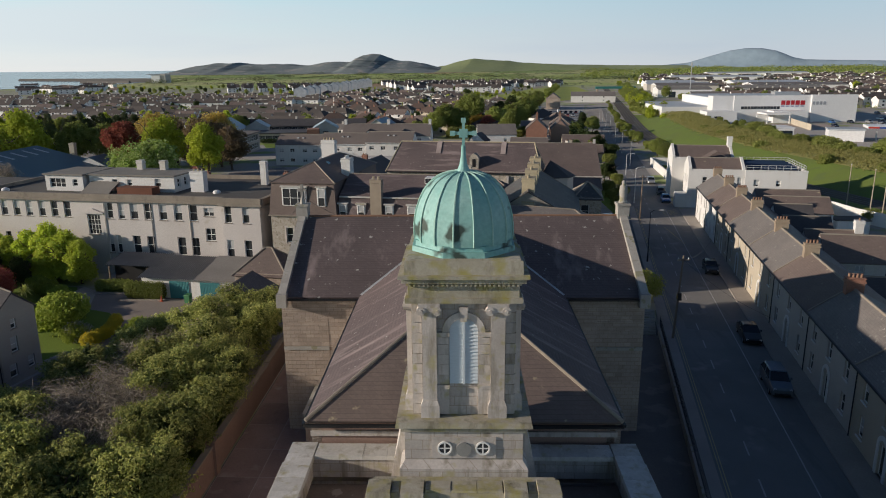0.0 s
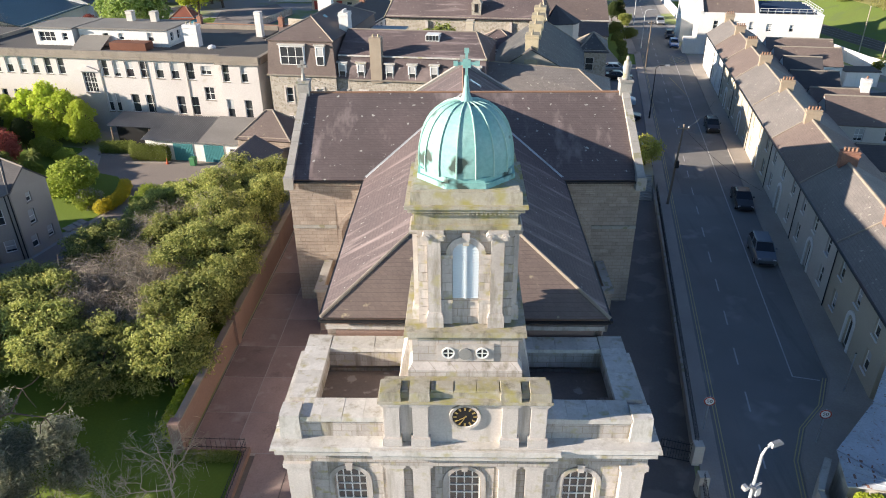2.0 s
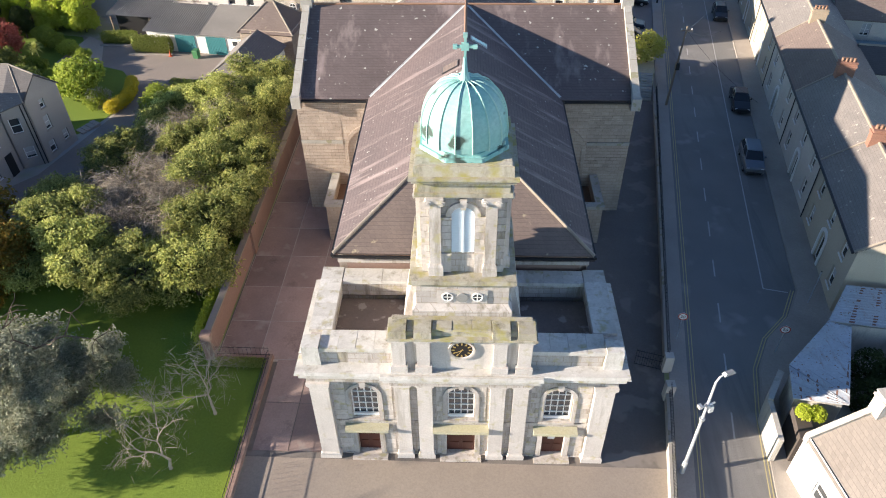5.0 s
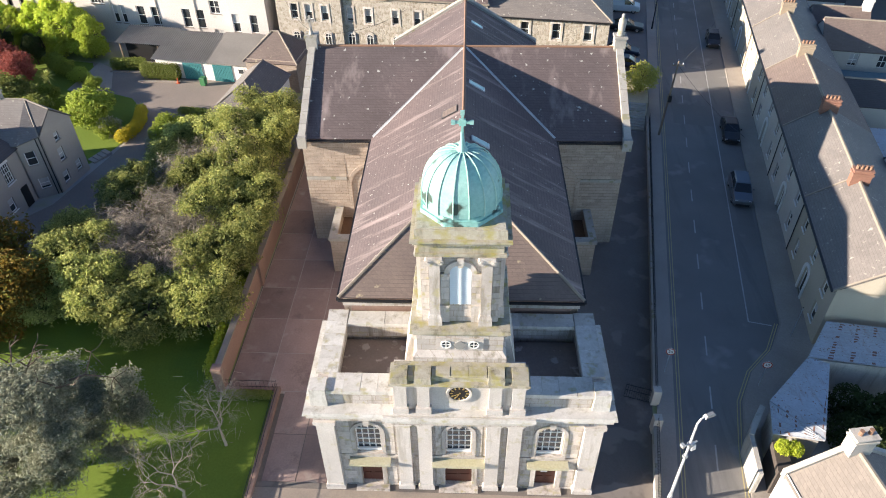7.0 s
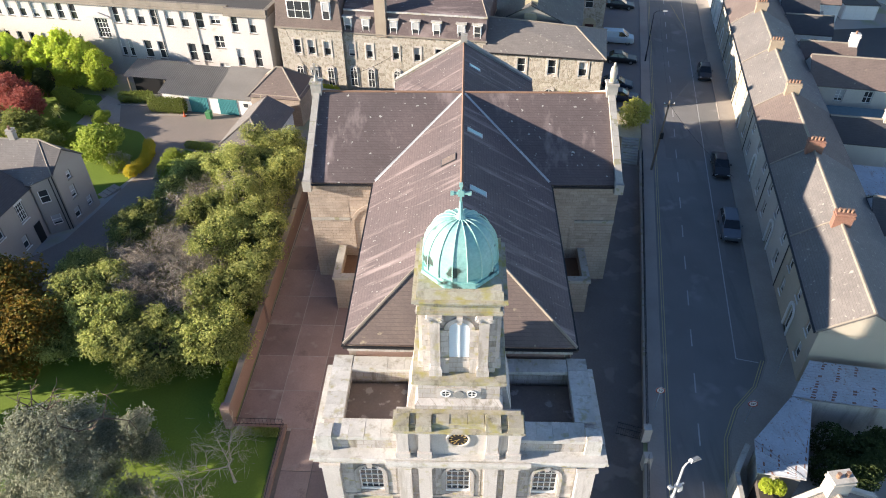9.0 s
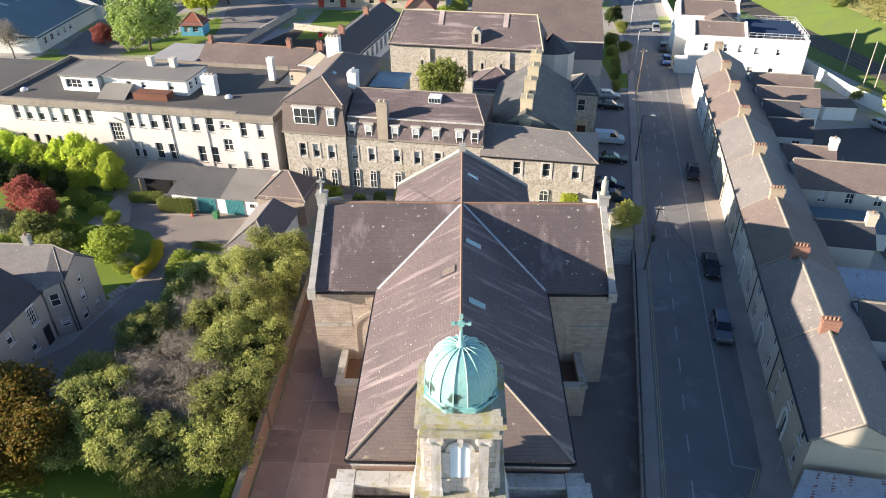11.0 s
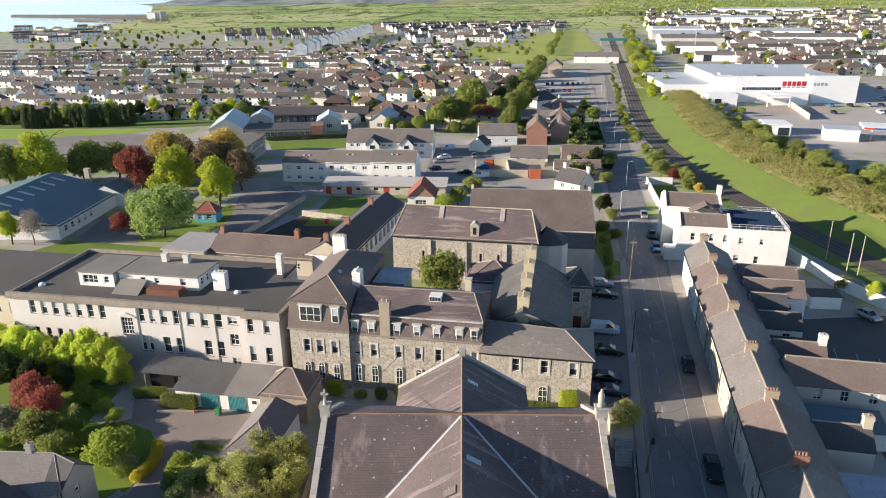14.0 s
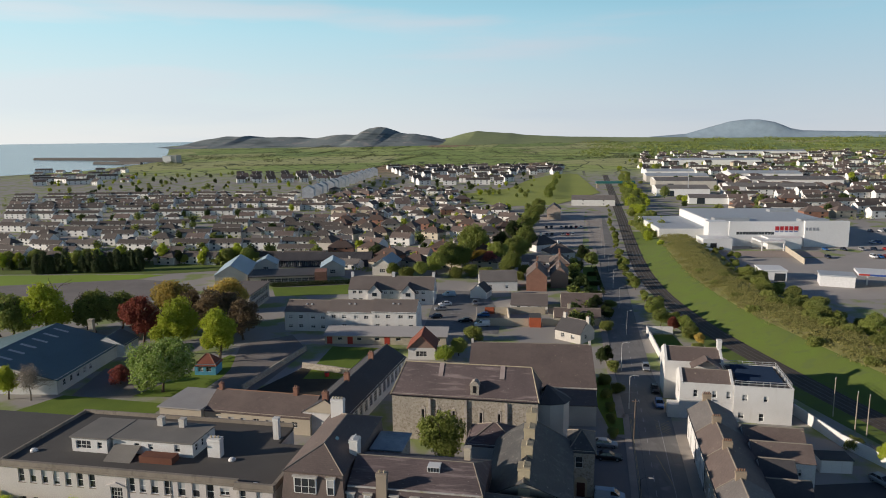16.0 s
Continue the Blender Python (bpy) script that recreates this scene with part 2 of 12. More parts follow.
SLATE_B = mat("brown_slate", (0.215, 0.168, 0.148), 0.75, (0.14, 0.11, 0.10), 0.5, 9, 0.3, pattern="brick", size=(0.32, 0.13), joint=(0.6, 0.6, 0.6), spots=((0.34, 0.29, 0.20), 1.5, 0.68))
SLATE_G = mat("grey_slate", (0.235, 0.214, 0.20), 0.7, (0.165, 0.15, 0.142), 0.7, 9, 0.25, pattern="brick", size=(0.32, 0.13), joint=(0.6, 0.6, 0.6), spots=((0.36, 0.34, 0.30), 2.6, 0.64, 0.1), streak=((0.15, 0.14, 0.135), (0.3, 0.3, 1.2), 0.54))
SLATE_W = mat("weathered_slate", (0.125, 0.122, 0.118), 0.7, (0.085, 0.083, 0.083), 0.9, 9, 0.3, pattern="brick", size=(0.32, 0.13), joint=(0.6, 0.6, 0.6), spots=((0.24, 0.235, 0.20), 2.4, 0.62, 0.12), streak=((0.17, 0.165, 0.15), (0.5, 0.5, 0.3), 0.56))
RIDGE = mat("ridge_tile", (0.30, 0.17, 0.11), 0.85, (0.22, 0.15, 0.11), 2, 10, 0.2)
RIDGE_G = mat("grey_ridge", (0.32, 0.28, 0.23), 0.85, (0.23, 0.20, 0.165), 2, 10, 0.2)
COPPER = mat("verdigris_copper", (0.21, 0.46, 0.43), 0.6, (0.37, 0.55, 0.52), 1.6, 5, 0.12, spots=((0.05, 0.075, 0.065), 0.8, 0.585))
COPPER_L = mat("pale_verdigris", (0.42, 0.62, 0.55), 0.6, (0.25, 0.48, 0.42), 2, 6, 0.1)
LEAD = mat("lead_flashing", (0.55, 0.56, 0.57), 0.55, (0.42, 0.43, 0.44), 2, 8, 0.1)
CREAM = mat("cream_render", (0.635, 0.60, 0.575), 0.9, (0.545, 0.505, 0.475), 0.5, 6, 0.1, spots=((0.46, 0.42, 0.36), 0.7, 0.70))
CREAM_TRIM = mat("stained_cornice", (0.33, 0.29, 0.24), 0.9, (0.20, 0.175, 0.145), 1.0, 6, 0.15, streak=((0.13, 0.11, 0.09), (0.8, 0.8, 0.5), 0.56))
WHITE = mat("white_render", (0.76, 0.755, 0.74), 0.85, (0.64, 0.63, 0.60), 0.5, 6, 0.08, streak=((0.55, 0.53, 0.49), (0.8, 0.8, 0.15), 0.58))
PEBBLE = mat("grey_render", (0.60, 0.57, 0.52), 0.95, (0.46, 0.435, 0.395), 0.6, 12, 0.25)
BEIGE = mat("beige_render", (0.55, 0.49, 0.39), 0.95, (0.44, 0.39, 0.31), 0.6, 12, 0.2)
BRICK = mat("red_brick", (0.34, 0.18, 0.13), 0.9, (0.25, 0.135, 0.10), 2, 14, 0.3, pattern="brick", size=(0.22, 0.075), joint=(0.75, 0.7, 0.66))
YELLOWSTONE = mat("yellow_stone", (0.56, 0.48, 0.33), 0.9, (0.40, 0.345, 0.24), 2, 10, 0.25)
PLANTER = mat("pink_render", (0.33, 0.225, 0.185), 0.95, (0.25, 0.175, 0.145), 1, 8, 0.2)
ASPHALT = mat("asphalt", (0.26, 0.253, 0.243), 0.9, (0.175, 0.171, 0.166), 0.35, 14, 0.25, streak=((0.15, 0.146, 0.142), (0.6, 0.06, 0.5), 0.55), spots=((0.28, 0.27, 0.26), 0.35, 0.60, 0.12))
YARD = mat("yard_tarmac", (0.275, 0.25, 0.23), 0.95, (0.195, 0.178, 0.166), 0.3, 10, 0.15)
SLABS = mat("concrete_slab", (0.39, 0.29, 0.26), 0.95, (0.24, 0.18, 0.165), 0.9, 8, 0.15, spots=((0.38, 0.33, 0.29), 0.7, 0.60, 0.15), streak=((0.17, 0.13, 0.12), (0.5, 0.5, 0.5), 0.58), vary=0.22)
JOINT = mat("pale_mortar", (0.46, 0.42, 0.38), 0.95, (0.30, 0.26, 0.23), 2, 8, 0.1)
PAVE = mat("pavement_concrete", (0.43, 0.385, 0.34), 0.95, (0.29, 0.26, 0.23), 0.6, 8, 0.15)
PAINT_W = mat("road_paint", (0.52, 0.52, 0.51), 0.8, (0.33, 0.33, 0.32), 2, 12, 0.05)
PAINT_Y = mat("yellow_road_paint", (0.58, 0.49, 0.23), 0.8, (0.38, 0.34, 0.21), 2, 12, 0.05)
LAWN = mat("lawn", (0.175, 0.25, 0.03), 0.95, (0.115, 0.18, 0.025), 0.35, 6, 0.5)
BANKGRASS = mat("bank_grass", (0.145, 0.215, 0.035), 0.95, (0.14, 0.17, 0.045), 0.4, 5, 0.9, amount=0.9, spots=((0.12, 0.16, 0.045), 0.35, 0.54, 0.12))
PITCH = mat("far_grass", (0.37, 0.41, 0.09), 0.95, (0.28, 0.33, 0.08), 0.05, 1, 0.2)
FELT = mat("roof_felt", (0.115, 0.108, 0.10), 0.9, (0.085, 0.08, 0.077), 0.3, 6, 0.1)
METALROOF = mat("painted_sheet", (0.13, 0.20, 0.225), 0.55, (0.10, 0.16, 0.185), 0.3, 5, 0.1)
RUSTROOF = mat("rusty_sheet", (0.50, 0.55, 0.60), 0.5, (0.37, 0.39, 0.42), 1.6, 6, 0.15, spots=((0.26, 0.16, 0.12), 5.5, 0.62, 0.08), streak=((0.33, 0.26, 0.24), (3.0, 0.5, 3.0), 0.55))
CORRUG = mat("fibre_cement", (0.26, 0.245, 0.225), 0.95, (0.19, 0.175, 0.16), 0.8, 8, 0.2)
WHITEMETAL = mat("white_cladding", (0.82, 0.82, 0.82), 0.5, (0.74, 0.75, 0.76), 0.1, 3, 0.03)
GREYROOF = mat("grey_membrane", (0.48, 0.52, 0.57), 0.6, (0.40, 0.44, 0.48), 0.05, 2, 0.03)
BALLAST = mat("ballast", (0.13, 0.11, 0.09), 0.95, (0.09, 0.078, 0.066), 1, 9, 0.4)
FRAMEWHITE = plain("white_paint", (0.80, 0.80, 0.78), 0.5)
TEAL = plain("teal_paint", (0.06, 0.26, 0.28), 0.6)
DOORRED = plain("dark_red_paint", (0.085, 0.022, 0.014), 0.45)
REDPAINT = plain("red_paint", (0.42, 0.05, 0.03), 0.6)
DARK = plain("black_paint", (0.018, 0.018, 0.02), 0.4)
GALV = plain("galvanised_steel", (0.55, 0.56, 0.57), 0.45, 0.6)
POLEGREY = plain("pale_grey_pole", (0.62, 0.63, 0.63), 0.5, 0.2)
WOODPOLE = plain("weathered_wood", (0.20, 0.16, 0.12), 0.9)
BARK = mat("bark", (0.13, 0.10, 0.075), 0.95, (0.08, 0.06, 0.05), 3, 20, 0.4)
BARK_PALE = mat("pale_bark", (0.44, 0.38, 0.30), 0.95, (0.30, 0.25, 0.19), 3, 20, 0.3)
RUBBER = plain("tyre_rubber", (0.02, 0.02, 0.02), 0.85)
GLASS = glass()
GOLD = plain("gilt", (0.60, 0.45, 0.18), 0.4, 0.6)
LOUVRE = plain("pale_blue_paint", (0.66, 0.72, 0.76), 0.6)
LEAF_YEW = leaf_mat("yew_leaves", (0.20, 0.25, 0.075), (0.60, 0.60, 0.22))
# darker yew green: the shade between tufts put into leaf colour
LEAF_GAP_SHADE = leaf_mat("inner_yew_leaves", (0.11, 0.14, 0.045), (0.20, 0.23, 0.08))
LEAF_DARK = leaf_mat("dark_leaves", (0.05, 0.075, 0.025), (0.09, 0.12, 0.04))
LEAF_MID = leaf_mat("green_leaves", (0.23, 0.285, 0.065), (0.35, 0.385, 0.115))
LEAF_LIME = leaf_mat("lime_leaves", (0.38, 0.45, 0.04), (0.52, 0.57, 0.09))
LEAF_RED = leaf_mat("copper_leaves", (0.20, 0.06, 0.04), (0.30, 0.10, 0.07))
LEAF_GILT = leaf_mat("gilded_leaves", (0.62, 0.50, 0.05), (0.50, 0.47, 0.07))
LEAF_MAPLE = leaf_mat("maple_leaves", (0.30, 0.085, 0.065), (0.42, 0.15, 0.12))
LEAF_BRONZE = leaf_mat("brown_leaves", (0.17, 0.13, 0.08), (0.28, 0.21, 0.12))
LEAF_GREY = leaf_mat("blue_grey_leaves", (0.22, 0.235, 0.165), (0.48, 0.49, 0.38))
LEAF_SCRUB = leaf_mat("scrub_leaves", (0.21, 0.255, 0.065), (0.34, 0.35, 0.11))
TWIG = leaf_mat("bare_twigs", (0.19, 0.16, 0.135), (0.58, 0.52, 0.44))

# ---- building helpers ----


def thing(name, label, category, m=None, group="", kind=""):
    ob = new(name)
    if m is not None:
        ob.matrix_basis = m
    return tagged(ob, label, category, group, kind)


def mesh_from(bm, name, material, smooth=False):
    me = bpy.data.meshes.new(name)
    bmesh.ops.recalc_face_normals(bm, faces=bm.faces[:])
    bm.to_mesh(me)
    bm.free()
    me.materials.append(material)
    if smooth:
        for p in me.polygons:
            p.use_smooth = True
    return me


def part(name, bm, material, parent, label="", smooth=False):
    ob = new(name, mesh_from(bm, name, material, smooth))
    ob.parent = parent
    if label:
        ob["label"] = label
    return ob


def single(name, bm, material, label, category, kind="", m=None, group="", smooth=False):
    ob = new(name, mesh_from(bm, name, material, smooth))
    if m is not None:
        ob.matrix_basis = m
    return tagged(ob, label, category, group, kind)


def share(ob, parent, m=None):
    """One more object on the mesh of a piece."""
    o = new(ob.name.split(".")[0], ob.data)
    o.parent = parent
    if m is not None:
        o.matrix_basis = m
    return o


def quad(bm, *ps):
    return bm.faces.new([bm.verts.new(p) for p in ps])


def box(bm, x0, x1, y0, y1, z0, z1, top=None):
    """A box; top = (dx, dy) draws the upper face in."""
    dx, dy = top or (0, 0)
    a = [bm.verts.new(p) for p in ((x0, y0, z0), (x1, y0, z0), (x1, y1, z0), (x0, y1, z0))]
    b = [bm.verts.new(p) for p in ((x0 + dx, y0 + dy, z1), (x1 - dx, y0 + dy, z1), (x1 - dx, y1 - dy, z1), (x0 + dx, y1 - dy, z1))]
    bm.faces.new(a[::-1])
    bm.faces.new(b)
    for i in range(4):
        j = (i + 1) % 4
        bm.faces.new((a[i], a[j], b[j], b[i]))
    return bm


def B(*args, **kw):
    return box(bmesh.new(), *args, **kw)


def extrude_poly(bm, pts, v):
    """A prism: the polygon pts (3D) swept by the vector v."""
    v = Vector(v)
    a = [bm.verts.new(p) for p in pts]
    b = [bm.verts.new(Vector(p) + v) for p in pts]
    bm.faces.new(a[::-1])
    bm.faces.new(b)
    for i in range(len(a)):
        j = (i + 1) % len(a)
        bm.faces.new((a[i], a[j], b[j], b[i]))
    return bm


def slab(bm, pts, thick):
    """A plate of the polygon pts, thick metres deep along its normal, downwards."""
    p = [Vector(q) for q in pts]
    n = (p[1] - p[0]).cross(p[2] - p[0]).normalized()
    if n.z < 0:
        p.reverse()
        n = -n
    return extrude_poly(bm, p, -n * thick)


def tube(bm, a, b, r0, r1=None, n=6):
    a, b = Vector(a), Vector(b)
    r1 = r0 if r1 is None else r1
    d = (b - a).normalized()
    s = d.orthogonal().normalized()
    t = d.cross(s)
    ring = [[bm.verts.new(c + (s * math.cos(k * math.tau / n) + t * math.sin(k * math.tau / n)) * r) for k in range(n)] for c, r in ((a, r0), (b, r1))]
    for k in range(n):
        j = (k + 1) % n
        bm.faces.new((ring[0][k], ring[0][j], ring[1][j], ring[1][k]))
    bm.faces.new(ring[0][::-1])
    bm.faces.new(ring[1])
    return bm


def lathe(bm, rows, n=24, centre=(0, 0)):
    """Turned form: rows of (radius, z)."""
    rings = []
    for r, z in rows:
        rings.append([bm.verts.new((centre[0] + r * math.cos(k * math.tau / n), centre[1] + r * math.sin(k * math.tau / n), z)) for k in range(n)])
    for a, b in zip(rings, rings[1:]):
        for k in range(n):
            j = (k + 1) % n
            bm.faces.new((a[k], a[j], b[j], b[k]))
    bm.faces.new(rings[0][::-1])
    bm.faces.new(rings[-1])
    return bm


def wall_panel(bm, length, height, holes, depth=0.3, z0=0.0):
    """A wall in the local xz plane, front at y = 0, with rectangular holes (x, z, w, h) and their reveals."""
    xs = sorted({0.0, length, *[v for x, z, w, h in holes for v in (x, x + w)]})
    zs = sorted({z0, height, *[v for x, z, w, h in holes for v in (z, z + h)]})
    for x0, x1 in zip(xs, xs[1:]):
        for a, b in zip(zs, zs[1:]):
            cx, cz = (x0 + x1) / 2, (a + b) / 2
            if not any(x < cx < x + w and z < cz < z + h for x, z, w, h in holes):
                quad(bm, (x0, 0, a), (x1, 0, a), (x1, 0, b), (x0, 0, b))
    for x, z, w, h in holes:
        c = ((x, z), (x + w, z), (x + w, z + h), (x, z + h))
        for i in range(4):
            (p, q), (r, s) = c[i], c[(i + 1) % 4]
            quad(bm, (p, 0, q), (p, depth, q), (r, depth, s), (r, 0, s))
    quad(bm, (0, depth, z0), (length, depth, z0), (length, depth, height), (0, depth, height)) if not holes else None
    return bm


WINDOW_MESHES = {}
BLIND = plain("pale_blind", (0.46, 0.47, 0.47), 0.9)


def window_part(parent, w, h, m, style="sash", name="window", surround=None):
    """A window in a hole: frame with bars and a pane behind it, in the plane y = 0 of m, from its lower left corner."""
    key = (round(w, 2), round(h, 2), style)
    if key not in WINDOW_MESHES:
        bm = bmesh.new()
        t = 0.07
        box(bm, 0, t, 0, 0.08, 0, h)
        box(bm, w - t, w, 0, 0.08, 0, h)
        box(bm, t, w - t, 0, 0.08, 0, t)
        box(bm, t, w - t, 0, 0.08, h - t, h)
        if style in ("sash", "cross", "grid"):
            box(bm, t, w - t, 0.01, 0.07, h * 0.5 - 0.035, h * 0.5 + 0.035)
        if style in ("cross", "grid"):
            box(bm, w / 2 - 0.03, w / 2 + 0.03, 0.02, 0.07, t, h - t)
        if style == "grid":
            for k in (0.25, 0.75):
                box(bm, t, w - t, 0.02, 0.06, h * k - 0.02, h * k + 0.02)
                box(bm, w * k - 0.02, w * k + 0.02, 0.02, 0.06, t, h - t)
        if style == "triple":
            for k in (1 / 3, 2 / 3):
                box(bm, w * k - 0.04, w * k + 0.04, 0.01, 0.07, t, h - t)
            box(bm, t, w - t, 0.01, 0.07, h * 0.45 - 0.03, h * 0.45 + 0.03)
        fr = mesh_from(bm, name, FRAMEWHITE)
        bm = bmesh.new()
        box(bm, t * 0.5, w - t * 0.5, 0.045, 0.055, t * 0.5, h - t * 0.5)
        WINDOW_MESHES[key] = fr, mesh_from(bm, "pane", GLASS)
    fr, pn = WINDOW_MESHES[key]
    o = new(name, fr)
    o.parent, o.matrix_basis = parent, m
    p = new("pane", pn)
    p.parent = o
    at = m.translation
    pick = int(abs(at.x * 7.3 + at.z * 3.1 + w * 11 + len(parent.children) * 5.7)) % 7
    if style in ("sash", "cross") and pick in (0, 2, 3, 5):
        # a pale blind drawn part of the way down behind the sash
        part("blind", B(0.075, w - 0.075, 0.036, 0.043, h * (0.52 if pick else 0.2), h - 0.075), BLIND, o)
    return o


def face(x, y, z, deg):
    return pose(x, y, z, 0, 0, deg)


SIDES = {"front": 0, "right": 90, "back": 180, "left": 270}


def shell(parent, L, W, H, material, wins=None, z0=-0.3, name="wall", recess=0.14, sill=None, m=None, skip=()):
    """Four walls of a block L x W (x 0..L, y 0..W) with window holes: wins = {side: [(x, z, w, h, style)]}."""
    wins = wins or {}
    m = m or Matrix()
    for side, deg in SIDES.items():
        if side in skip:
            continue
        length = L if side in ("front", "back") else W
        at = {"front": (0, 0), "right": (L, 0), "back": (L, W), "left": (0, W)}[side]
        holes = wins.get(side, [])
        bm = wall_panel(bmesh.new(), length, H, [q[:4] for q in holes], 0.3, z0)
        o = part(name, bm, material, parent)
        o.matrix_basis = m @ face(at[0], at[1], 0, deg)
        for x, z, w, h, style in holes:
            window_part(o, w, h, pose(x, recess, z), style)
            if sill:
                s = B(x - 0.08, x + w + 0.08, -0.08, 0.1, z - 0.1, z - 0.003)
                part("sill", s, sill, o)


def gable_roof(parent, L, W, eave, ridge, material, over=0.25, ridge_mat=None, thick=0.14, gables=None, name="roof", m=None, ends=0.05, off=None):
    """A gabled roof over x 0..L, y 0..W with its ridge along x, off metres from the front; the gable walls close it."""
    m = m or Matrix()
    bm = bmesh.new()
    o = over
    c = W / 2 if off is None else off
    for y0, y1, run in ((-o, c, c), (W + o, c, W - c)):
        low = eave - o * (ridge - eave) / run
        slab(bm, ((-ends, y0, low), (L + ends, y0, low), (L + ends, y1, ridge), (-ends, y1, ridge)), thick)
    rf_ = part(name, bm, material, parent)
    rf_.matrix_basis = m
    if ridge_mat:
        part("ridge_tiles", B(-ends - 0.01, L + ends + 0.01, c - 0.14, c + 0.14, ridge - 0.07, ridge + 0.07, top=(0, 0.07)), ridge_mat, rf_)
    if gables:
        for x in (0.0, L - 0.25):
            g = part("gable", extrude_poly(bmesh.new(), ((x, 0.0, eave - 0.12), (x, W, eave - 0.12), (x, c, ridge - 0.16)), (0.25, 0, 0)), gables, parent)
            g.matrix_basis = m
    return rf_


def hip_roof(parent, L, W, eave, ridge, material, over=0.3, ridge_mat=None, run=None, ends=(True, True), name="roof", m=None):
    """A hipped roof over x 0..L, y 0..W, ridge along x; ends: which ends are hipped."""
    o = over
    run = W / 2 if run is None else run
    a = -o if not ends[0] else run - 0.0
    b = L + o if not ends[1] else L - run
    c = W / 2
    e = eave - o * (ridge - eave) / (W / 2)
    P = [(-o, -o, e), (L + o, -o, e), (L + o, W + o, e), (-o, W + o, e), (a, c, ridge), (b, c, ridge)]
    bm = bmesh.new()
    slab(bm, (P[0], P[1], P[5], P[4]), 0.14)
    slab(bm, (P[2], P[3], P[4], P[5]), 0.14)
    if ends[0]:
        slab(bm, (P[3], P[0], P[4]), 0.14)
    if ends[1]:
        slab(bm, (P[1], P[2], P[5]), 0.14)
    rf_ = part(name, bm, material, parent)
    rf_.matrix_basis = m or Matrix()
    if ridge_mat:
        bm = bmesh.new()
        lines = [(P[4], P[5])]
        if ends[0]:
            lines += [(P[0], P[4]), (P[3], P[4])]
        if ends[1]:
            lines += [(P[1], P[5]), (P[2], P[5])]
        for p, q in lines:
            tube(bm, Vector(p) + Vector((0, 0, 0.0)), Vector(q) + Vector((0, 0, 0.02)), 0.11, n=6)
        part("ridge_tiles", bm, ridge_mat, rf_)
    return rf_


def chimney(parent, x, y, z0, z1, w, d, material, pots=0, pot_mat=None, along="y", m=None):
    c = B(x - w / 2, x + w / 2, y - d / 2, y + d / 2, z0, z1)
    box(c, x - w / 2 - 0.07, x + w / 2 + 0.07, y - d / 2 - 0.07, y + d / 2 + 0.07, z1 - 0.35, z1 - 0.18)
    box(c, x - w / 2 - 0.05, x + w / 2 + 0.05, y - d / 2 - 0.05, y + d / 2 + 0.05, z1 - 0.002, z1 + 0.08)
    o = part("chimney", c, material, parent)
    o.matrix_basis = m or Matrix()
    for k in range(pots):
        f = (k + 0.5) / pots - 0.5
        px, py = (x, y + f * d * 0.9) if along == "y" else (x + f * w * 0.9, y)
        part("chimney_pot", lathe(bmesh.new(), ((0.13, z1 + 0.08), (0.11, z1 + 0.35), (0.14, z1 + 0.42)), 8, (px, py)), pot_mat or RIDGE, o)
    return o


def spread(a, b, n):
    return [a + (b - a) * (k + 0.5) / n for k in range(n)]

# ---- the church ----
church = thing("church", "grey granite church with a green copper dome and purple slate roofs", "church", pose(0.08, 0, 0, 0, 0, 0.65))


def arc_points(w, h, n=10, inset=0.0):
    """Outline of an arched opening w wide and h high, from the lower left corner, anticlockwise."""
    r = w / 2 - inset
    zc = h - w / 2
    pts = [(inset, inset), (w - inset, inset)]
    pts += [(w / 2 + r * math.cos(a), zc + r * math.sin(a)) for a in [math.pi * k / n for k in range(n + 1)]]
    return pts


ARCH_MESHES = {}


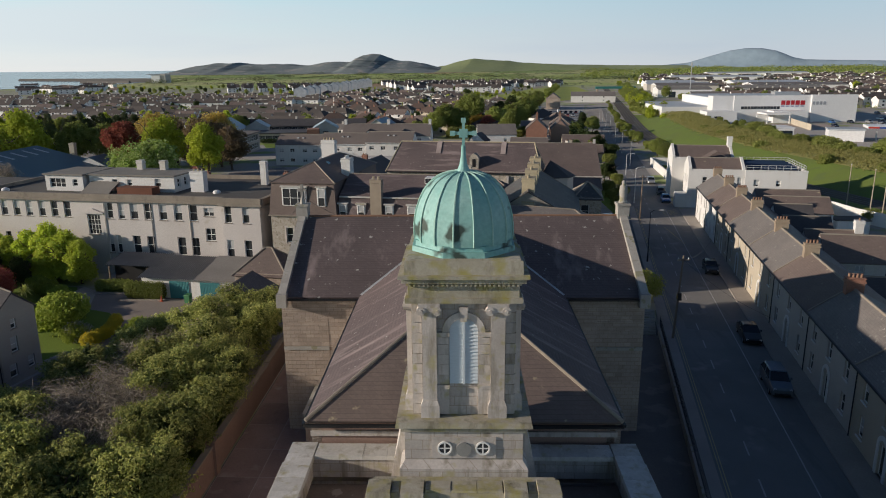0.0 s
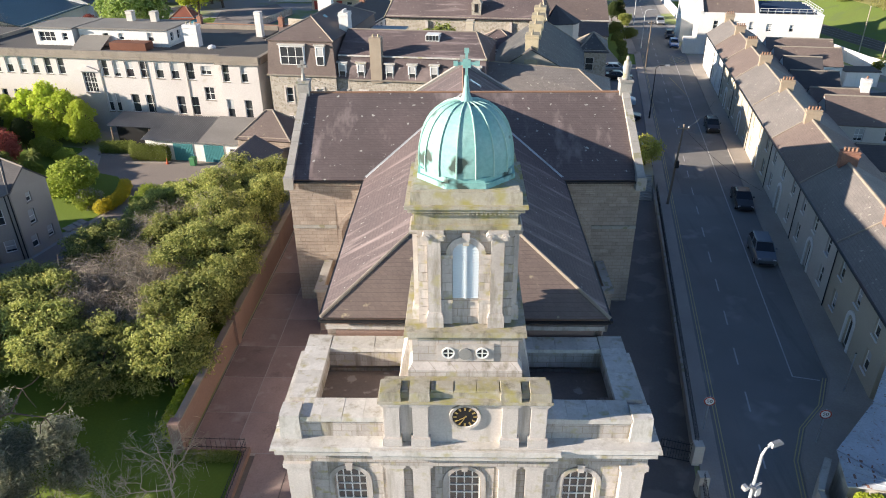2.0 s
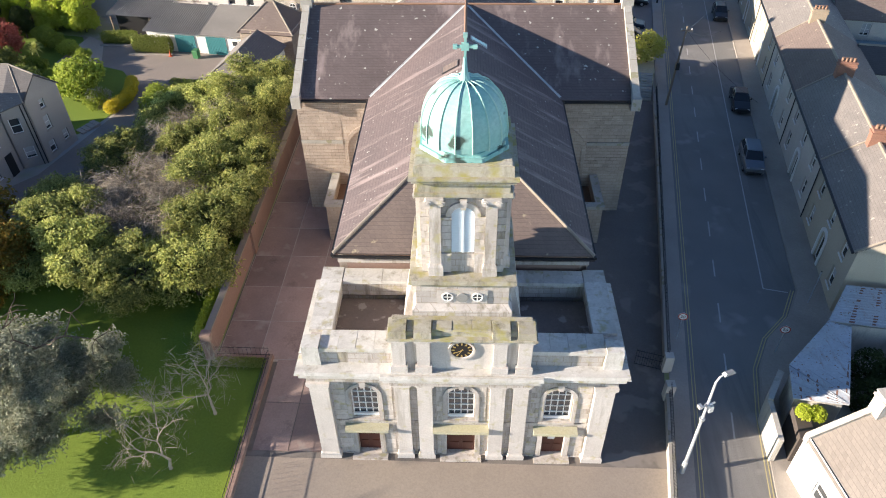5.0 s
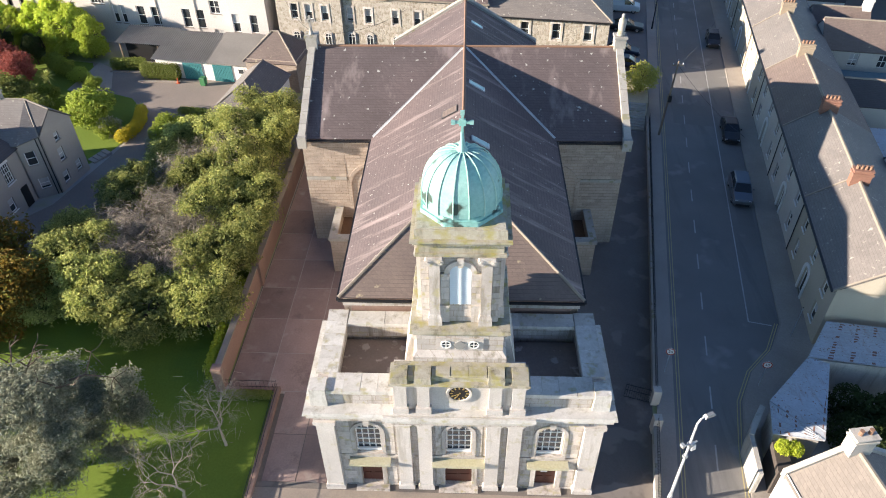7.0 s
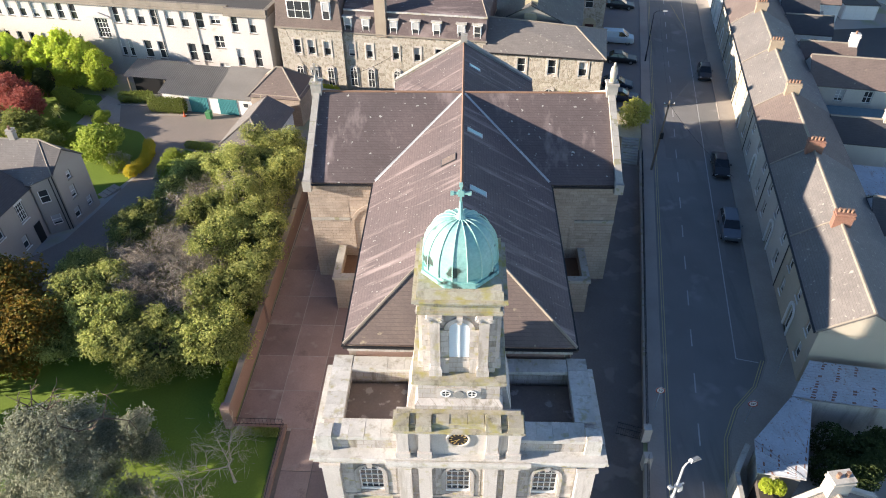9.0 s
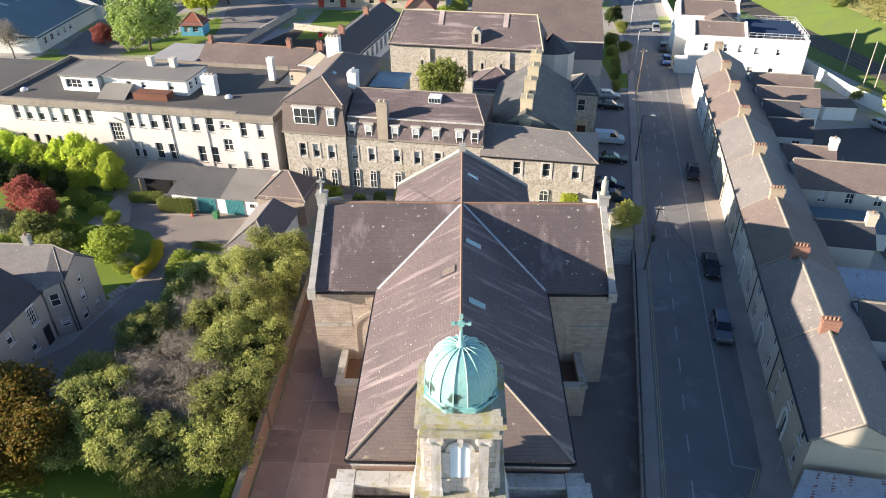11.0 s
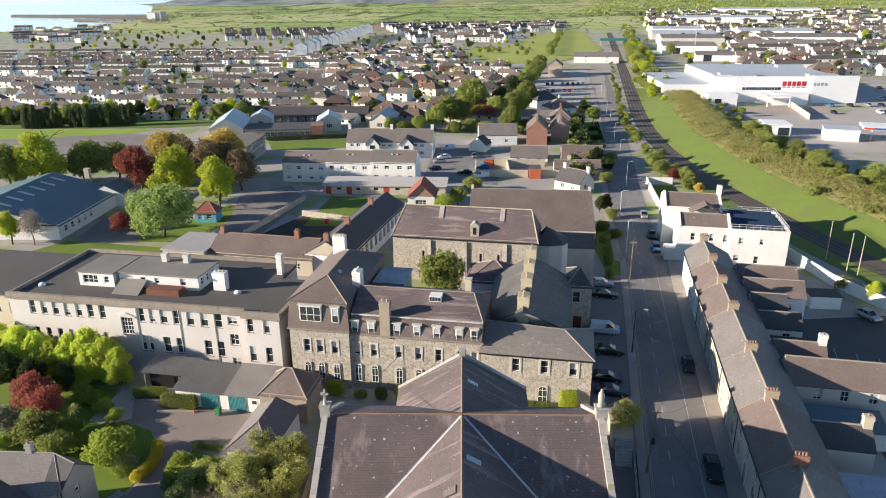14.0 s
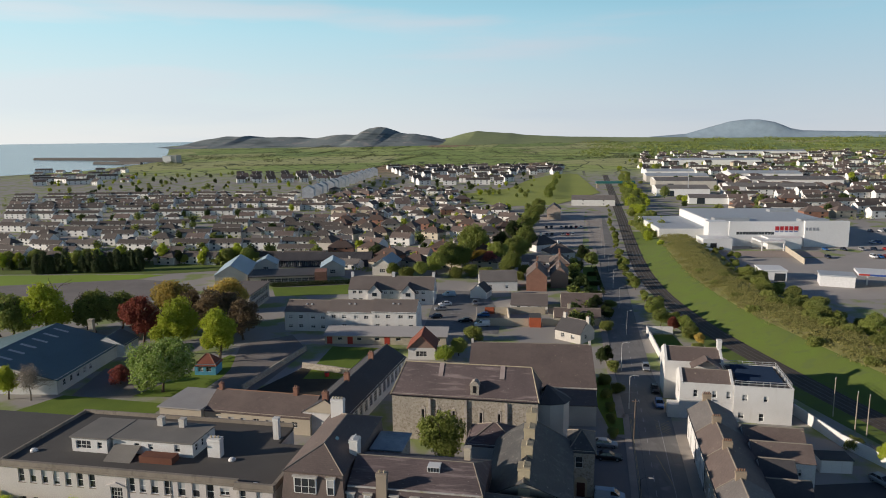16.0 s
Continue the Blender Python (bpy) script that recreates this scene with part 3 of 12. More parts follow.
def arch_window(parent, w, h, m, cols=4, rows=5, infill=ASHLAR_PLAIN, pane_mat=None, deep=0.3, label=""):
    """An arched window in a square hole: corner stones, frame, bars, pane."""
    key = (w, h, cols, rows, infill.name, pane_mat.name if pane_mat else "")
    if key not in ARCH_MESHES:
        bm = bmesh.new()
        out, inn = arc_points(w, h), arc_points(w, h, inset=0.07)
        k = len(out)
        for y0, y1 in ((0.0, 0.08),):
            o0 = [bm.verts.new((x, y0, z)) for x, z in out]
            i0 = [bm.verts.new((x, y0, z)) for x, z in inn]
            i1 = [bm.verts.new((x, y1, z)) for x, z in inn]
            for a in range(k):
                b = (a + 1) % k
                bm.faces.new((o0[a], o0[b], i0[b], i0[a]))
                bm.faces.new((i0[a], i0[b], i1[b], i1[a]))
        zc = h - w / 2
        for c in range(1, cols):
            x = w * c / cols
            top = zc + math.sqrt(max(0, (w / 2 - 0.05) ** 2 - (x - w / 2) ** 2))
            box(bm, x - 0.03, x + 0.03, 0.01, 0.06, 0.06, top)
        for r in range(1, rows + 1):
            z = zc * r / rows
            box(bm, 0.06, w - 0.06, 0.012, 0.062, z - 0.03, z + 0.03)
        fr = mesh_from(bm, "window", FRAMEWHITE)
        bm = bmesh.new()
        bm.faces.new([bm.verts.new((x, 0.055, z)) for x, z in inn])
        pn = mesh_from(bm, "pane", pane_mat or GLASS)
        bm = bmesh.new()
        half = [(w / 2 + w / 2 * math.cos(a), zc + w / 2 * math.sin(a)) for a in [math.pi / 2 * j / 6 for j in range(7)]]
        for s in (1, -1):
            pts = [(w / 2 + s * (x - w / 2), z) for x, z in half] + [(w / 2 + s * w / 2, h)]
            extrude_poly(bm, [(x, -deep * 0.45, z) for x, z in pts], (0, deep, 0))
        sp = mesh_from(bm, "spandrel", infill)
        ARCH_MESHES[key] = fr, pn, sp
    fr, pn, sp = ARCH_MESHES[key]
    o = new("window", fr)
    o.parent, o.matrix_basis = parent, m
    if label:
        o["label"] = label
    for nm, me in (("pane", pn), ("spandrel", sp)):
        c = new(nm, me)
        c.parent = o
    return o


def church_roofs():
    e, R = EAVE, RIDGE_Z
    yf, ym, yb = 30.05, 48.35, 56.35  # hip eave, transept eave, transept ridge
    hw = 7.42
    k = (R - e) / hw
    for s in (-1, 1):
        b = bmesh.new()
        slab(b, ((s * hw, yf, e), (s * hw, ym, e), (0, yb, R), (0, 37.6, R)), 0.16)
        part("nave_roof_slope", b, SLATE_P, church, "purple-brown slate slope with pale streaks")
    hip = bmesh.new()
    slab(hip, ((-hw, yf, e), (hw, yf, e), (0, 37.6, R)), 0.16)
    part("hipped_roof_end", hip, SLATE_B, church)
    for s in (-1, 1):
        b = bmesh.new()
        slab(b, ((s * 13.0, ym - 0.05, e - 0.03), (s * hw, ym - 0.05, e - 0.03), (0, yb, R), (s * 13.0, yb, R)), 0.16)
        part("transept_roof_slope", b, SLATE_T, church)
    b = bmesh.new()
    slab(b, ((-13.0, 2 * yb - ym, e), (13.0, 2 * yb - ym, e), (13.0, yb, R), (-13.0, yb, R)), 0.16)
    part("transept_roof_slope", b, SLATE_T, church)
    for s in (-1, 1):
        b = bmesh.new()
        slab(b, ((s * 7.3, yb, 9.9), (s * 7.3, 69.6, 9.9), (0, 69.6, 14.3), (0, yb, 14.3)), 0.16)
        part("chancel_roof_slope", b, SLATE_P, church)
    # ridges, hips and valleys
    for p, q, r in (((0, 37.6, R), (0, yb, R), 0.12), ((-12.9, yb, R), (-0.12, yb, R), 0.11), ((0.12, yb, R), (12.9, yb, R), 0.11), ((0, yb + 0.2, 14.3), (0, 69.6, 14.3), 0.11)):
        b = bmesh.new()
        tube(b, p, q, r)
        part("ridge_tiles", b, RIDGE, church, "orange-brown ridge tiles")
    for s in (-1, 1):
        b = bmesh.new()
        tube(b, (s * hw, yf, e + 0.02), (0, 37.6, R + 0.02), 0.1)
        part("hip_tiles", b, RIDGE_G, church)
    for s in (-1, 1):
        # a strip of lead in each valley, lying partly on both slopes
        a_, z_ = Vector((s * hw, ym, e)), Vector((0, yb, R))
        b = bmesh.new()
        for f0, f1 in ((0.02, 0.35), (0.352, 0.68), (0.682, 0.985)):
            p, q = a_.lerp(z_, f0), a_.lerp(z_, f1)
            nav, tra = Vector((0, -0.26, 0)), Vector((s * 0.14, 0, 0))
            up = Vector((0, 0, 0.035))
            quad(b, p + nav + up, q + nav + up, q + up * 0.4, p + up * 0.4)
            quad(b, p + up * 0.4, q + up * 0.4, q + tra + up, p + tra + up)
        part("valley_flashing", b, LEAD, church, "pale lead valley strip")
    # rooflights on the sunless slope, a slate-coloured hatch on the other
    for x, y, w, h, top, kk in ((0.4, 49.9, 1.25, 0.62, R, k), (0.6, 41.7, 1.25, 0.62, R, k), (0.6, 64.2, 1.05, 0.6, 14.3, 4.4 / 7.3), (-0.5, 45.6, 1.15, 1.0, R, k)):
        s = 1 if x > 0 else -1
        ax = abs(x)
        b = bmesh.new()
        slab(b, [(s * px, py, top - px * kk + 0.09) for px, py in ((ax, y), (ax + w, y), (ax + w, y + h), (ax, y + h))], 0.1)
        o = part("skylight", b, SLATE_D if x < 0 else LEAD, church)
        b = bmesh.new()
        i = 0.07
        slab(b, [(s * px, py, top - px * kk + 0.105) for px, py in ((ax + i, y + i), (ax + w - i, y + i), (ax + w - i, y + h - i), (ax + i, y + h - i))], 0.02)
        part("pane", b, SLATE_B if x < 0 else plain("skylight_glass", (0.32, 0.48, 0.50), 0.12), o)


EAVE, RIDGE_Z = 10.85, 15.15


def stone_courses(parent, x0, x1, z0, z1, y, material, holes=(), seed=1, name="stone", course=0.42, long=0.95, proud=0.03, deg=0, at=(0, 0)):
    """Squared stones laid in broken courses on the upright plane y, each one a piece of its own."""
    rng = random.Random(seed)
    z = z0
    row = 0
    while z < z1 - 0.1:
        h = min(course * rng.uniform(0.85, 1.15), z1 - z)
        if z1 - z - h < 0.15:
            h = z1 - z
        x = x0
        first = True
        while x < x1 - 0.02:
            w = long * rng.uniform(0.7, 1.35) * (0.55 if first and row % 2 else 1)
            first = False
            if x1 - x - w < 0.3:
                w = x1 - x
            if not any(a < x + w - 0.02 and b > x + 0.02 and c < z + h - 0.02 and d > z + 0.02 for a, b, c, d in holes):
                o = part(name, B(x + 0.008, x + w - 0.008, y - proud * rng.uniform(0.5, 1.0), y - 0.002, z + 0.008, z + h - 0.008), material, parent)
                if deg:
                    o.matrix_basis = pose(at[0], at[1], 0, 0, 0, deg)
            x += w
        z += h
        row += 1


def church_walls():
    e, R = EAVE, RIDGE_Z
    # nave
    for s in (-1, 1):
        part("nave_wall", B(*sorted((s * 6.75, s * 7.2)), 30.4, 48.9, -0.4, e - 0.1), TRANSTONE, church)
        part("gutter", B(*sorted((s * 7.4, s * 7.56)), 30.0, 48.3, e - 0.24, e - 0.1), DARK, church)
    part("nave_wall", B(-7.15, 7.15, 30.4, 30.9, -0.4, e - 0.25), PLANTER, church, "pinkish rendered end wall under the eaves")
    part("eaves_band", B(-7.25, 7.25, 30.28, 30.398, 9.95, 10.2), ASHLAR_PLAIN, church)
    part("gutter", B(-7.45, 7.45, 29.9, 30.06, e - 0.27, e - 0.14), DARK, church)
    # transepts
    yw0, yw1, yb = 48.75, 63.95, 56.35
    for s in (-1, 1):
        for y0, y1 in ((yw0, yw0 + 0.7), (yw1 - 0.7, yw1)):
            w = part("transept_wall", B(*sorted((s * 6.9, s * 12.598)), y0, y1, -0.4, e - 0.1), TRANSTONE, church, "brown squared stone wall")
        part("gutter", B(*sorted((s * 7.6, s * 12.7)), 48.1, 48.28, e - 0.26, e - 0.12), DARK, church)
        g = bmesh.new()
        extrude_poly(g, [(s * 12.6, yw0, -0.4), (s * 12.6, yw1, -0.4), (s * 12.6, yw1, e - 0.15), (s * 12.6, yb, R - 0.25), (s * 12.6, yw0, e - 0.15)], (s * 0.65, 0, 0))
        part("transept_gable", g, TRANSTONE, church)
        for y0, y1 in ((48.15, yb), (2 * yb - 48.15, yb)):
            n = 8
            for j in range(n):
                c = bmesh.new()
                f0, f1 = j / n, (j + 1) / n - 0.004
                ya, yc_ = y0 + (y1 - y0) * f0, y0 + (y1 - y0) * f1
                za, zc_ = e - 0.1 + (R - e) * f0, e - 0.1 + (R - e) * f1
                extrude_poly(c, [(s * 12.72, ya, za), (s * 12.72, yc_, zc_), (s * 12.72, yc_, zc_ + 0.42), (s * 12.72, ya, za + 0.42)], (s * 0.58, 0, 0))
                part("coping_stone", c, COPING, church)
        part("kneeler", B(*sorted((s * 12.66, s * 13.38)), 47.85, 48.55, e - 0.7, e + 0.3), COPING, church)
        p = B(s * 13.0 - 0.46, s * 13.0 + 0.46, yb - 0.48, yb + 0.48, R - 0.2, R + 0.85)
        box(p, s * 13.0 - 0.54, s * 13.0 + 0.54, yb - 0.56, yb + 0.56, R + 0.85, R + 1.03)
        pd = part("finial_pedestal", p, COPING, church)
        if s < 0:
            f = lathe(bmesh.new(), ((0.22, R + 1.0), (0.16, R + 1.3), (0.12, R + 1.6), (0.1, R + 1.7)), 8, (s * 13.0, yb))
            box(f, s * 13.0 - 0.1, s * 13.0 + 0.1, yb - 0.1, yb + 0.1, R + 1.6, R + 2.6)
            box(f, s * 13.0 - 0.36, s * 13.0 + 0.36, yb - 0.1, yb + 0.1, R + 2.05, R + 2.27)
            part("stone_cross", f, COPING, pd)
        else:
            f = lathe(bmesh.new(), ((0.34, R + 1.03), (0.34, R + 1.2), (0.27, R + 1.3), (0.33, R + 2.0), (0.29, R + 2.4), (0.12, R + 2.52), (0.15, R + 2.65), (0.13, R + 2.8), (0.04, R + 2.88)), 10, (s * 13.0, yb))
            part("statue", f, COPING, pd, "weathered stone figure, plain", smooth=True)
        # string course, relieving arch and side porch
        part("string_course", B(*sorted((s * 9.85, s * 13.25)), yw0 - 0.12, yw0 - 0.001, 6.6, 6.85), COPING, church)
        a = bmesh.new()
        pts = [(9.8 - 2.55 + 2.55 * math.cos(t), 6.0 + 2.4 * math.sin(t)) for t in [math.pi / 2 * k / 8 for k in range(9)]]
        inn = [(9.5 - 2.25 + 2.25 * math.cos(t), 6.0 + 2.1 * math.sin(t)) for t in [math.pi / 2 * k / 8 for k in range(9)]]
        extrude_poly(a, [(s * x, yw0 - 0.003, z) for x, z in pts + [(7.25, 8.1)] + inn[::-1]], (0, -0.1, 0))
        part("relieving_arch", a, TRANSTONE, church)
        part("arch_jamb", B(*sorted((s * 9.5, s * 9.8)), yw0 - 0.1, yw0 - 0.002, 0, 6.0), TRANSTONE, church)
        q = bmesh.new()
        box(q, *sorted((s * 7.21, s * 10.95)), 44.3, 44.75, -0.3, 3.5)
        box(q, *sorted((s * 10.5, s * 10.95)), 44.75, 48.7, -0.3, 3.5)
        box(q, *sorted((s * 7.21, s * 10.5)), 44.75, 48.7, -0.3, 2.5)
        po = part("side_porch", q, TRANSTONE, church, "flat-roofed stone side porch")
        part("porch_deck", B(*sorted((s * 7.21, s * 10.5)), 44.75, 48.7, 2.502, 2.56), mat("rusty_felt", (0.20, 0.125, 0.085), 0.85, (0.13, 0.085, 0.06), 1.2, 6, 0.1), po, "rust-brown felt deck")
        part("coping", B(*sorted((s * 7.21, s * 11.07)), 44.18, 44.85, 3.502, 3.75), COPING, po)
        part("coping", B(*sorted((s * 10.42, s * 11.07)), 44.852, 48.7, 3.502, 3.75), COPING, po)
    # chancel
    for s in (-1, 1):
        part("chancel_wall", B(*sorted((s * 6.4, s * 7.0)), 63.9, 69.3, -0.4, 9.9), TRANSTONE, church)
    g = bmesh.new()
    extrude_poly(g, [(-7.0, 68.9, -0.4), (7.0, 68.9, -0.4), (7.0, 68.9, 9.9), (0, 68.9, 14.1), (-7.0, 68.9, 9.9)], (0, 0.6, 0))
    part("chancel_gable", g, TRANSTONE, church)
    for s in (-1, 1):
        c = bmesh.new()
        extrude_poly(c, [(s * 7.35, 69.0, 9.75), (0, 69.0, 14.25), (0, 69.0, 14.6), (s * 7.35, 69.0, 10.1)], (0, 0.65, 0))
        part("gable_coping", c, COPING, church)
    part("apex_stone", B(-0.35, 0.35, 68.95, 69.7, 14.3, 15.1), COPING, church)
    # squared stones of the transept fronts
    for s in (-1, 1):
        for a, b, c, d in ((9.86, 13.24, 3.8, 6.58), (9.86, 13.24, 6.87, e - 0.32), (7.6, 9.84, 8.48, e - 0.32)):
            x0, x1 = sorted((s * a, s * b))
            stone_courses(church, x0, x1, c, d, yw0, TRANSTONE, (), int(31 + s + c * 3), "wall_stone", 0.32, 0.7, 0.03)


def church_front():
    yw = 24.2
    holes = []
    front = bmesh.new()
    XS = 8.2
    doors = ((-5.4, 1.30), (0.0, 1.66), (5.4, 1.30))
    for cx, w in doors:
        holes.append((cx - w / 2 + XS, 0.12, w, 2.15))
        holes.append((cx - 0.75 + XS, 3.55, 1.5, 2.75))
    wall_panel(front, 2 * XS, 8.0, holes, 0.45, -0.4)
    wl = part("front_wall", front, ASHLAR, church, "pale granite ashlar front wall")
    wl.matrix_basis = pose(-XS, yw, 0)
    for cx, w in doors:
        wn = arch_window(church, 1.5, 2.75, pose(cx - 0.75, yw + 0.22, 3.55), 4, 4)
        part("sill_board", B(0.0, 1.5, -0.1, 0.0, 0.0, 0.2), FRAMEWHITE, wn, "white painted sill board")
        # moulded surround over the window
        s = bmesh.new()
        o1 = [(cx + 1.02 * math.cos(t), 5.55 + 1.02 * math.sin(t)) for t in [math.pi * k / 12 for k in range(13)]]
        o2 = [(cx + 0.80 * math.cos(t), 5.55 + 0.80 * math.sin(t)) for t in [math.pi * k / 12 for k in range(13)]]
        extrude_poly(s, [(x, yw - 0.002, z) for x, z in o1 + o2[::-1]], (0, -0.08, 0))
        for sx in (-1, 1):
            box(s, *sorted((cx + sx * 0.80, cx + sx * 1.02)), yw - 0.08, yw - 0.001, 3.5, 5.55)
        extrude_poly(s, [(cx - 0.13, yw, 6.3), (cx + 0.13, yw, 6.3), (cx + 0.19, yw, 6.78), (cx - 0.19, yw, 6.78)], (0, -0.16, 0))
        box(s, cx - 1.0, cx + 1.0, yw - 0.14, yw - 0.001, 3.33, 3.5)
        part("window_surround", s, ASHLAR_PLAIN, church)
        d = bmesh.new()
        box(d, cx - w / 2, cx + w / 2, yw + 0.25, yw + 0.32, 0.12, 2.27)
        for sx in (-1, 1):
            for z0, z1 in ((0.3, 0.95), (1.1, 2.1)):
                x0, x1 = sorted((cx + sx * 0.09, cx + sx * (w / 2 - 0.1)))
                box(d, x0, x1, yw + 0.22, yw + 0.25, z0, z1, top=(0.03, 0))
        dr = part("door", d, DOORRED, church, "dark red panelled double door")
        if cx > 1:
            n = B(cx - 0.28, cx + 0.12, yw + 0.185, yw + 0.2, 1.45, 1.72)
            part("notice", n, FRAMEWHITE, dr, "white paper notice")
        s = bmesh.new()
        for sx in (-1, 1):
            box(s, *sorted((cx + sx * (w / 2 + 0.003), cx + sx * (w / 2 + 0.3))), yw - 0.1, yw - 0.001, -0.3, 2.45)
        box(s, cx - w / 2 - 0.3, cx + w / 2 + 0.3, yw - 0.1, yw - 0.001, 2.28, 2.52)
        part("door_surround", s, ASHLAR_PLAIN, church)
        k = 0.35 if cx == 0 else 0.0
        s = bmesh.new()
        box(s, cx - 1.25 - k, cx + 1.25 + k, yw - 0.55, yw - 0.001, 2.75, 2.95)
        box(s, cx - 1.1 - k, cx + 1.1 + k, yw - 0.3, yw - 0.001, 2.6, 2.75)
        part("door_hood", s, mat("lichened_stone", (0.50, 0.47, 0.30), 0.9, (0.44, 0.43, 0.36), 2, 8, 0.2), church, "yellow lichened stone hood")
        part("doorstep", B(cx - w / 2 - 0.4, cx + w / 2 + 0.4, yw - 0.55, yw + 0.2, -0.1, 0.11), ASHLAR_PLAIN, church)
    # ashlar blocks, laid in courses between the pilasters and round the openings
    rng = random.Random(9)
    taken = [(cx - 0.62, cx + 0.62, 0.0, 7.1) for cx in (-7.75, 7.75, -3.22, -2.0, 2.0, 3.22)]
    for cx, w in doors:
        k = 0.35 if cx == 0 else 0.0
        taken += [(cx - 1.04, cx + 1.04, 3.3, 6.82), (cx - w / 2 - 0.32, cx + w / 2 + 0.32, 0.0, 2.54), (cx - 1.28 - k, cx + 1.28 + k, 2.54, 2.97)]
    taken.append((-9, 9, 3.1, 3.32))
    zs = [0.1, 0.55, 1.0, 1.45, 1.9, 2.3, 2.7, 3.11, 3.32, 3.75, 4.2, 4.65, 5.1, 5.55, 6.0, 6.45, 6.98]
    for i, (za, zb) in enumerate(zip(zs, zs[1:])):
        free, x = [], -8.19
        for a, b in sorted((a, b) for a, b, c, d in taken if c < zb - 0.02 and d > za + 0.02):
            if a > x + 0.12:
                free.append((x, a))
            x = max(x, b)
        if x < 8.1:
            free.append((x, 8.19))
        for a, b in free:
            n = max(1, round((b - a) / 0.9 + (0.3 if i % 2 else -0.2)))
            cuts = [a] + [a + (b - a) * (j + rng.uniform(-0.08, 0.08)) / n for j in range(1, n)] + [b]
            for c, d in zip(cuts, cuts[1:]):
                part("ashlar_block", B(c + 0.006, d - 0.006, yw - 0.018 - rng.uniform(0, 0.008), yw - 0.002, za + 0.006, zb - 0.006), ASHLAR_PLAIN, wl).matrix_basis = pose(XS, -yw, 0)
    # side and back walls of the front block
    for s in (-1, 1):
        part("side_wall", B(*sorted((s * 7.75, s * 8.2)), 24.66, 30.0, -0.4, 8.0), ASHLAR, church)
        part("back_wall", B(*sorted((s * 3.0, s * 7.75)), 29.55, 30.0, -0.4, 8.0), ASHLAR, church)
    # plinth and pilasters
    part("plinth", B(-8.28, 8.28, yw - 0.06, yw - 0.001, -0.3, 0.09), ASHLAR_PLAIN, church)
    part("string_band", B(-8.2, 8.2, yw - 0.05, yw - 0.001, 3.12, 3.3), ASHLAR_PLAIN, church)
    for cx, hw, fwd in ((-7.75, 0.52, 0.36), (7.75, 0.52, 0.36), (-3.25, 0.41, 0.26), (-2.0, 0.41, 0.26), (2.0, 0.41, 0.26), (3.25, 0.41, 0.26)):
        b = bmesh.new()
        box(b, cx - hw, cx + hw, yw - fwd, yw - 0.002, 0.5, 6.6)
        box(b, cx - hw - 0.1, cx + hw + 0.1, yw - fwd - 0.1, yw - 0.002, -0.3, 0.35)
        box(b, cx - hw - 0.1, cx + hw + 0.1, yw - fwd - 0.1, yw - 0.002, 0.35, 0.5, top=(0.1, 0.05))
        box(b, cx - hw - 0.05, cx + hw + 0.05, yw - fwd - 0.05, yw - 0.002, 6.6, 6.75)
        box(b, cx - hw - 0.12, cx + hw + 0.12, yw - fwd - 0.12, yw - 0.002, 6.75, 7.0)
        part("pilaster", b, SMOOTHSTONE, church)
    # entablature
    b = bmesh.new()
    box(b, -8.35, 8.35, yw - 0.3, yw - 0.003, 7.0, 7.9)
    box(b, -3.85, 3.85, yw - 0.5, yw - 0.305, 7.0, 7.9)
    for s in (-1, 1):
        box(b, *sorted((s * 8.203, s * 8.35)), yw, 30.1, 7.0, 7.9)
    part("frieze", b, ASHLAR, church)
    b = bmesh.new()
    box(b, -8.55, 8.55, yw - 0.85, yw + 0.4, 7.92, 8.3)
    box(b, -8.72, 8.72, yw - 1.0, yw + 0.4, 8.295, 8.5, top=(0.05, 0.05))
    part("cornice", b, LEADTOP, church, "weathered pale stone cornice with lichen")
    b = bmesh.new()
    box(b, -4.1, 4.1, yw - 1.08, yw - 0.853, 7.93, 8.29)
    box(b, -4.25, 4.25, yw - 1.22, yw - 1.003, 8.285, 8.52, top=(0.05, 0.05))
    part("cornice_break", b, LEADTOP, church)
    for s in (-1, 1):
        b = bmesh.new()
        box(b, *sorted((s * 8.0, s * 8.55)), yw + 0.403, 30.3, 7.92, 8.31)
        box(b, *sorted((s * 8.0, s * 8.70)), yw + 0.403, 30.35, 8.3, 8.5)
        part("cornice", b, LEADTOP, church)
    # parapet round two sunken flats
    for s in (-1, 1):
        part("parapet", B(*sorted((s * 3.6, s * 8.0)), yw - 0.2, yw + 0.95, 8.5, 9.45), ASHLAR, church)
        part("parapet", B(*sorted((s * 6.95, s * 8.0)), yw + 0.953, 30.05, 8.5, 9.45), ASHLAR, church)
        part("parapet", B(*sorted((s * 2.4, s * 6.947)), 29.1, 30.05, 8.5, 9.45), ASHLAR, church)
        # coping stones, laid piece by piece
        for k in range(4):
            x0, x1 = 3.6 + 0.94 * k, 3.6 + 0.94 * (k + 1) - 0.004
            part("coping_stone", B(*sorted((s * x0, s * x1)), yw - 0.33, yw + 1.05, 9.453, 9.68 - 0.008 * (k % 2), top=(0.003, 0.03)), LEADTOP, church, "broad pale coping stone")
        for k in range(5):
            y0 = yw + 1.06 + k * 0.988
            part("coping_stone", B(*sorted((s * 6.85, s * 8.13)), y0, y0 + 0.984, 9.453, 9.67 - 0.007 * (k % 2), top=(0.03, 0.003)), LEADTOP, church)
        for k in range(4):
            x0 = 2.4 + 1.11 * k
            part("coping_stone", B(*sorted((s * x0, s * (x0 + 1.106))), 29.0, 30.15, 9.453, 9.66 - 0.007 * (k % 2), top=(0.003, 0.03)), LEADTOP, church)
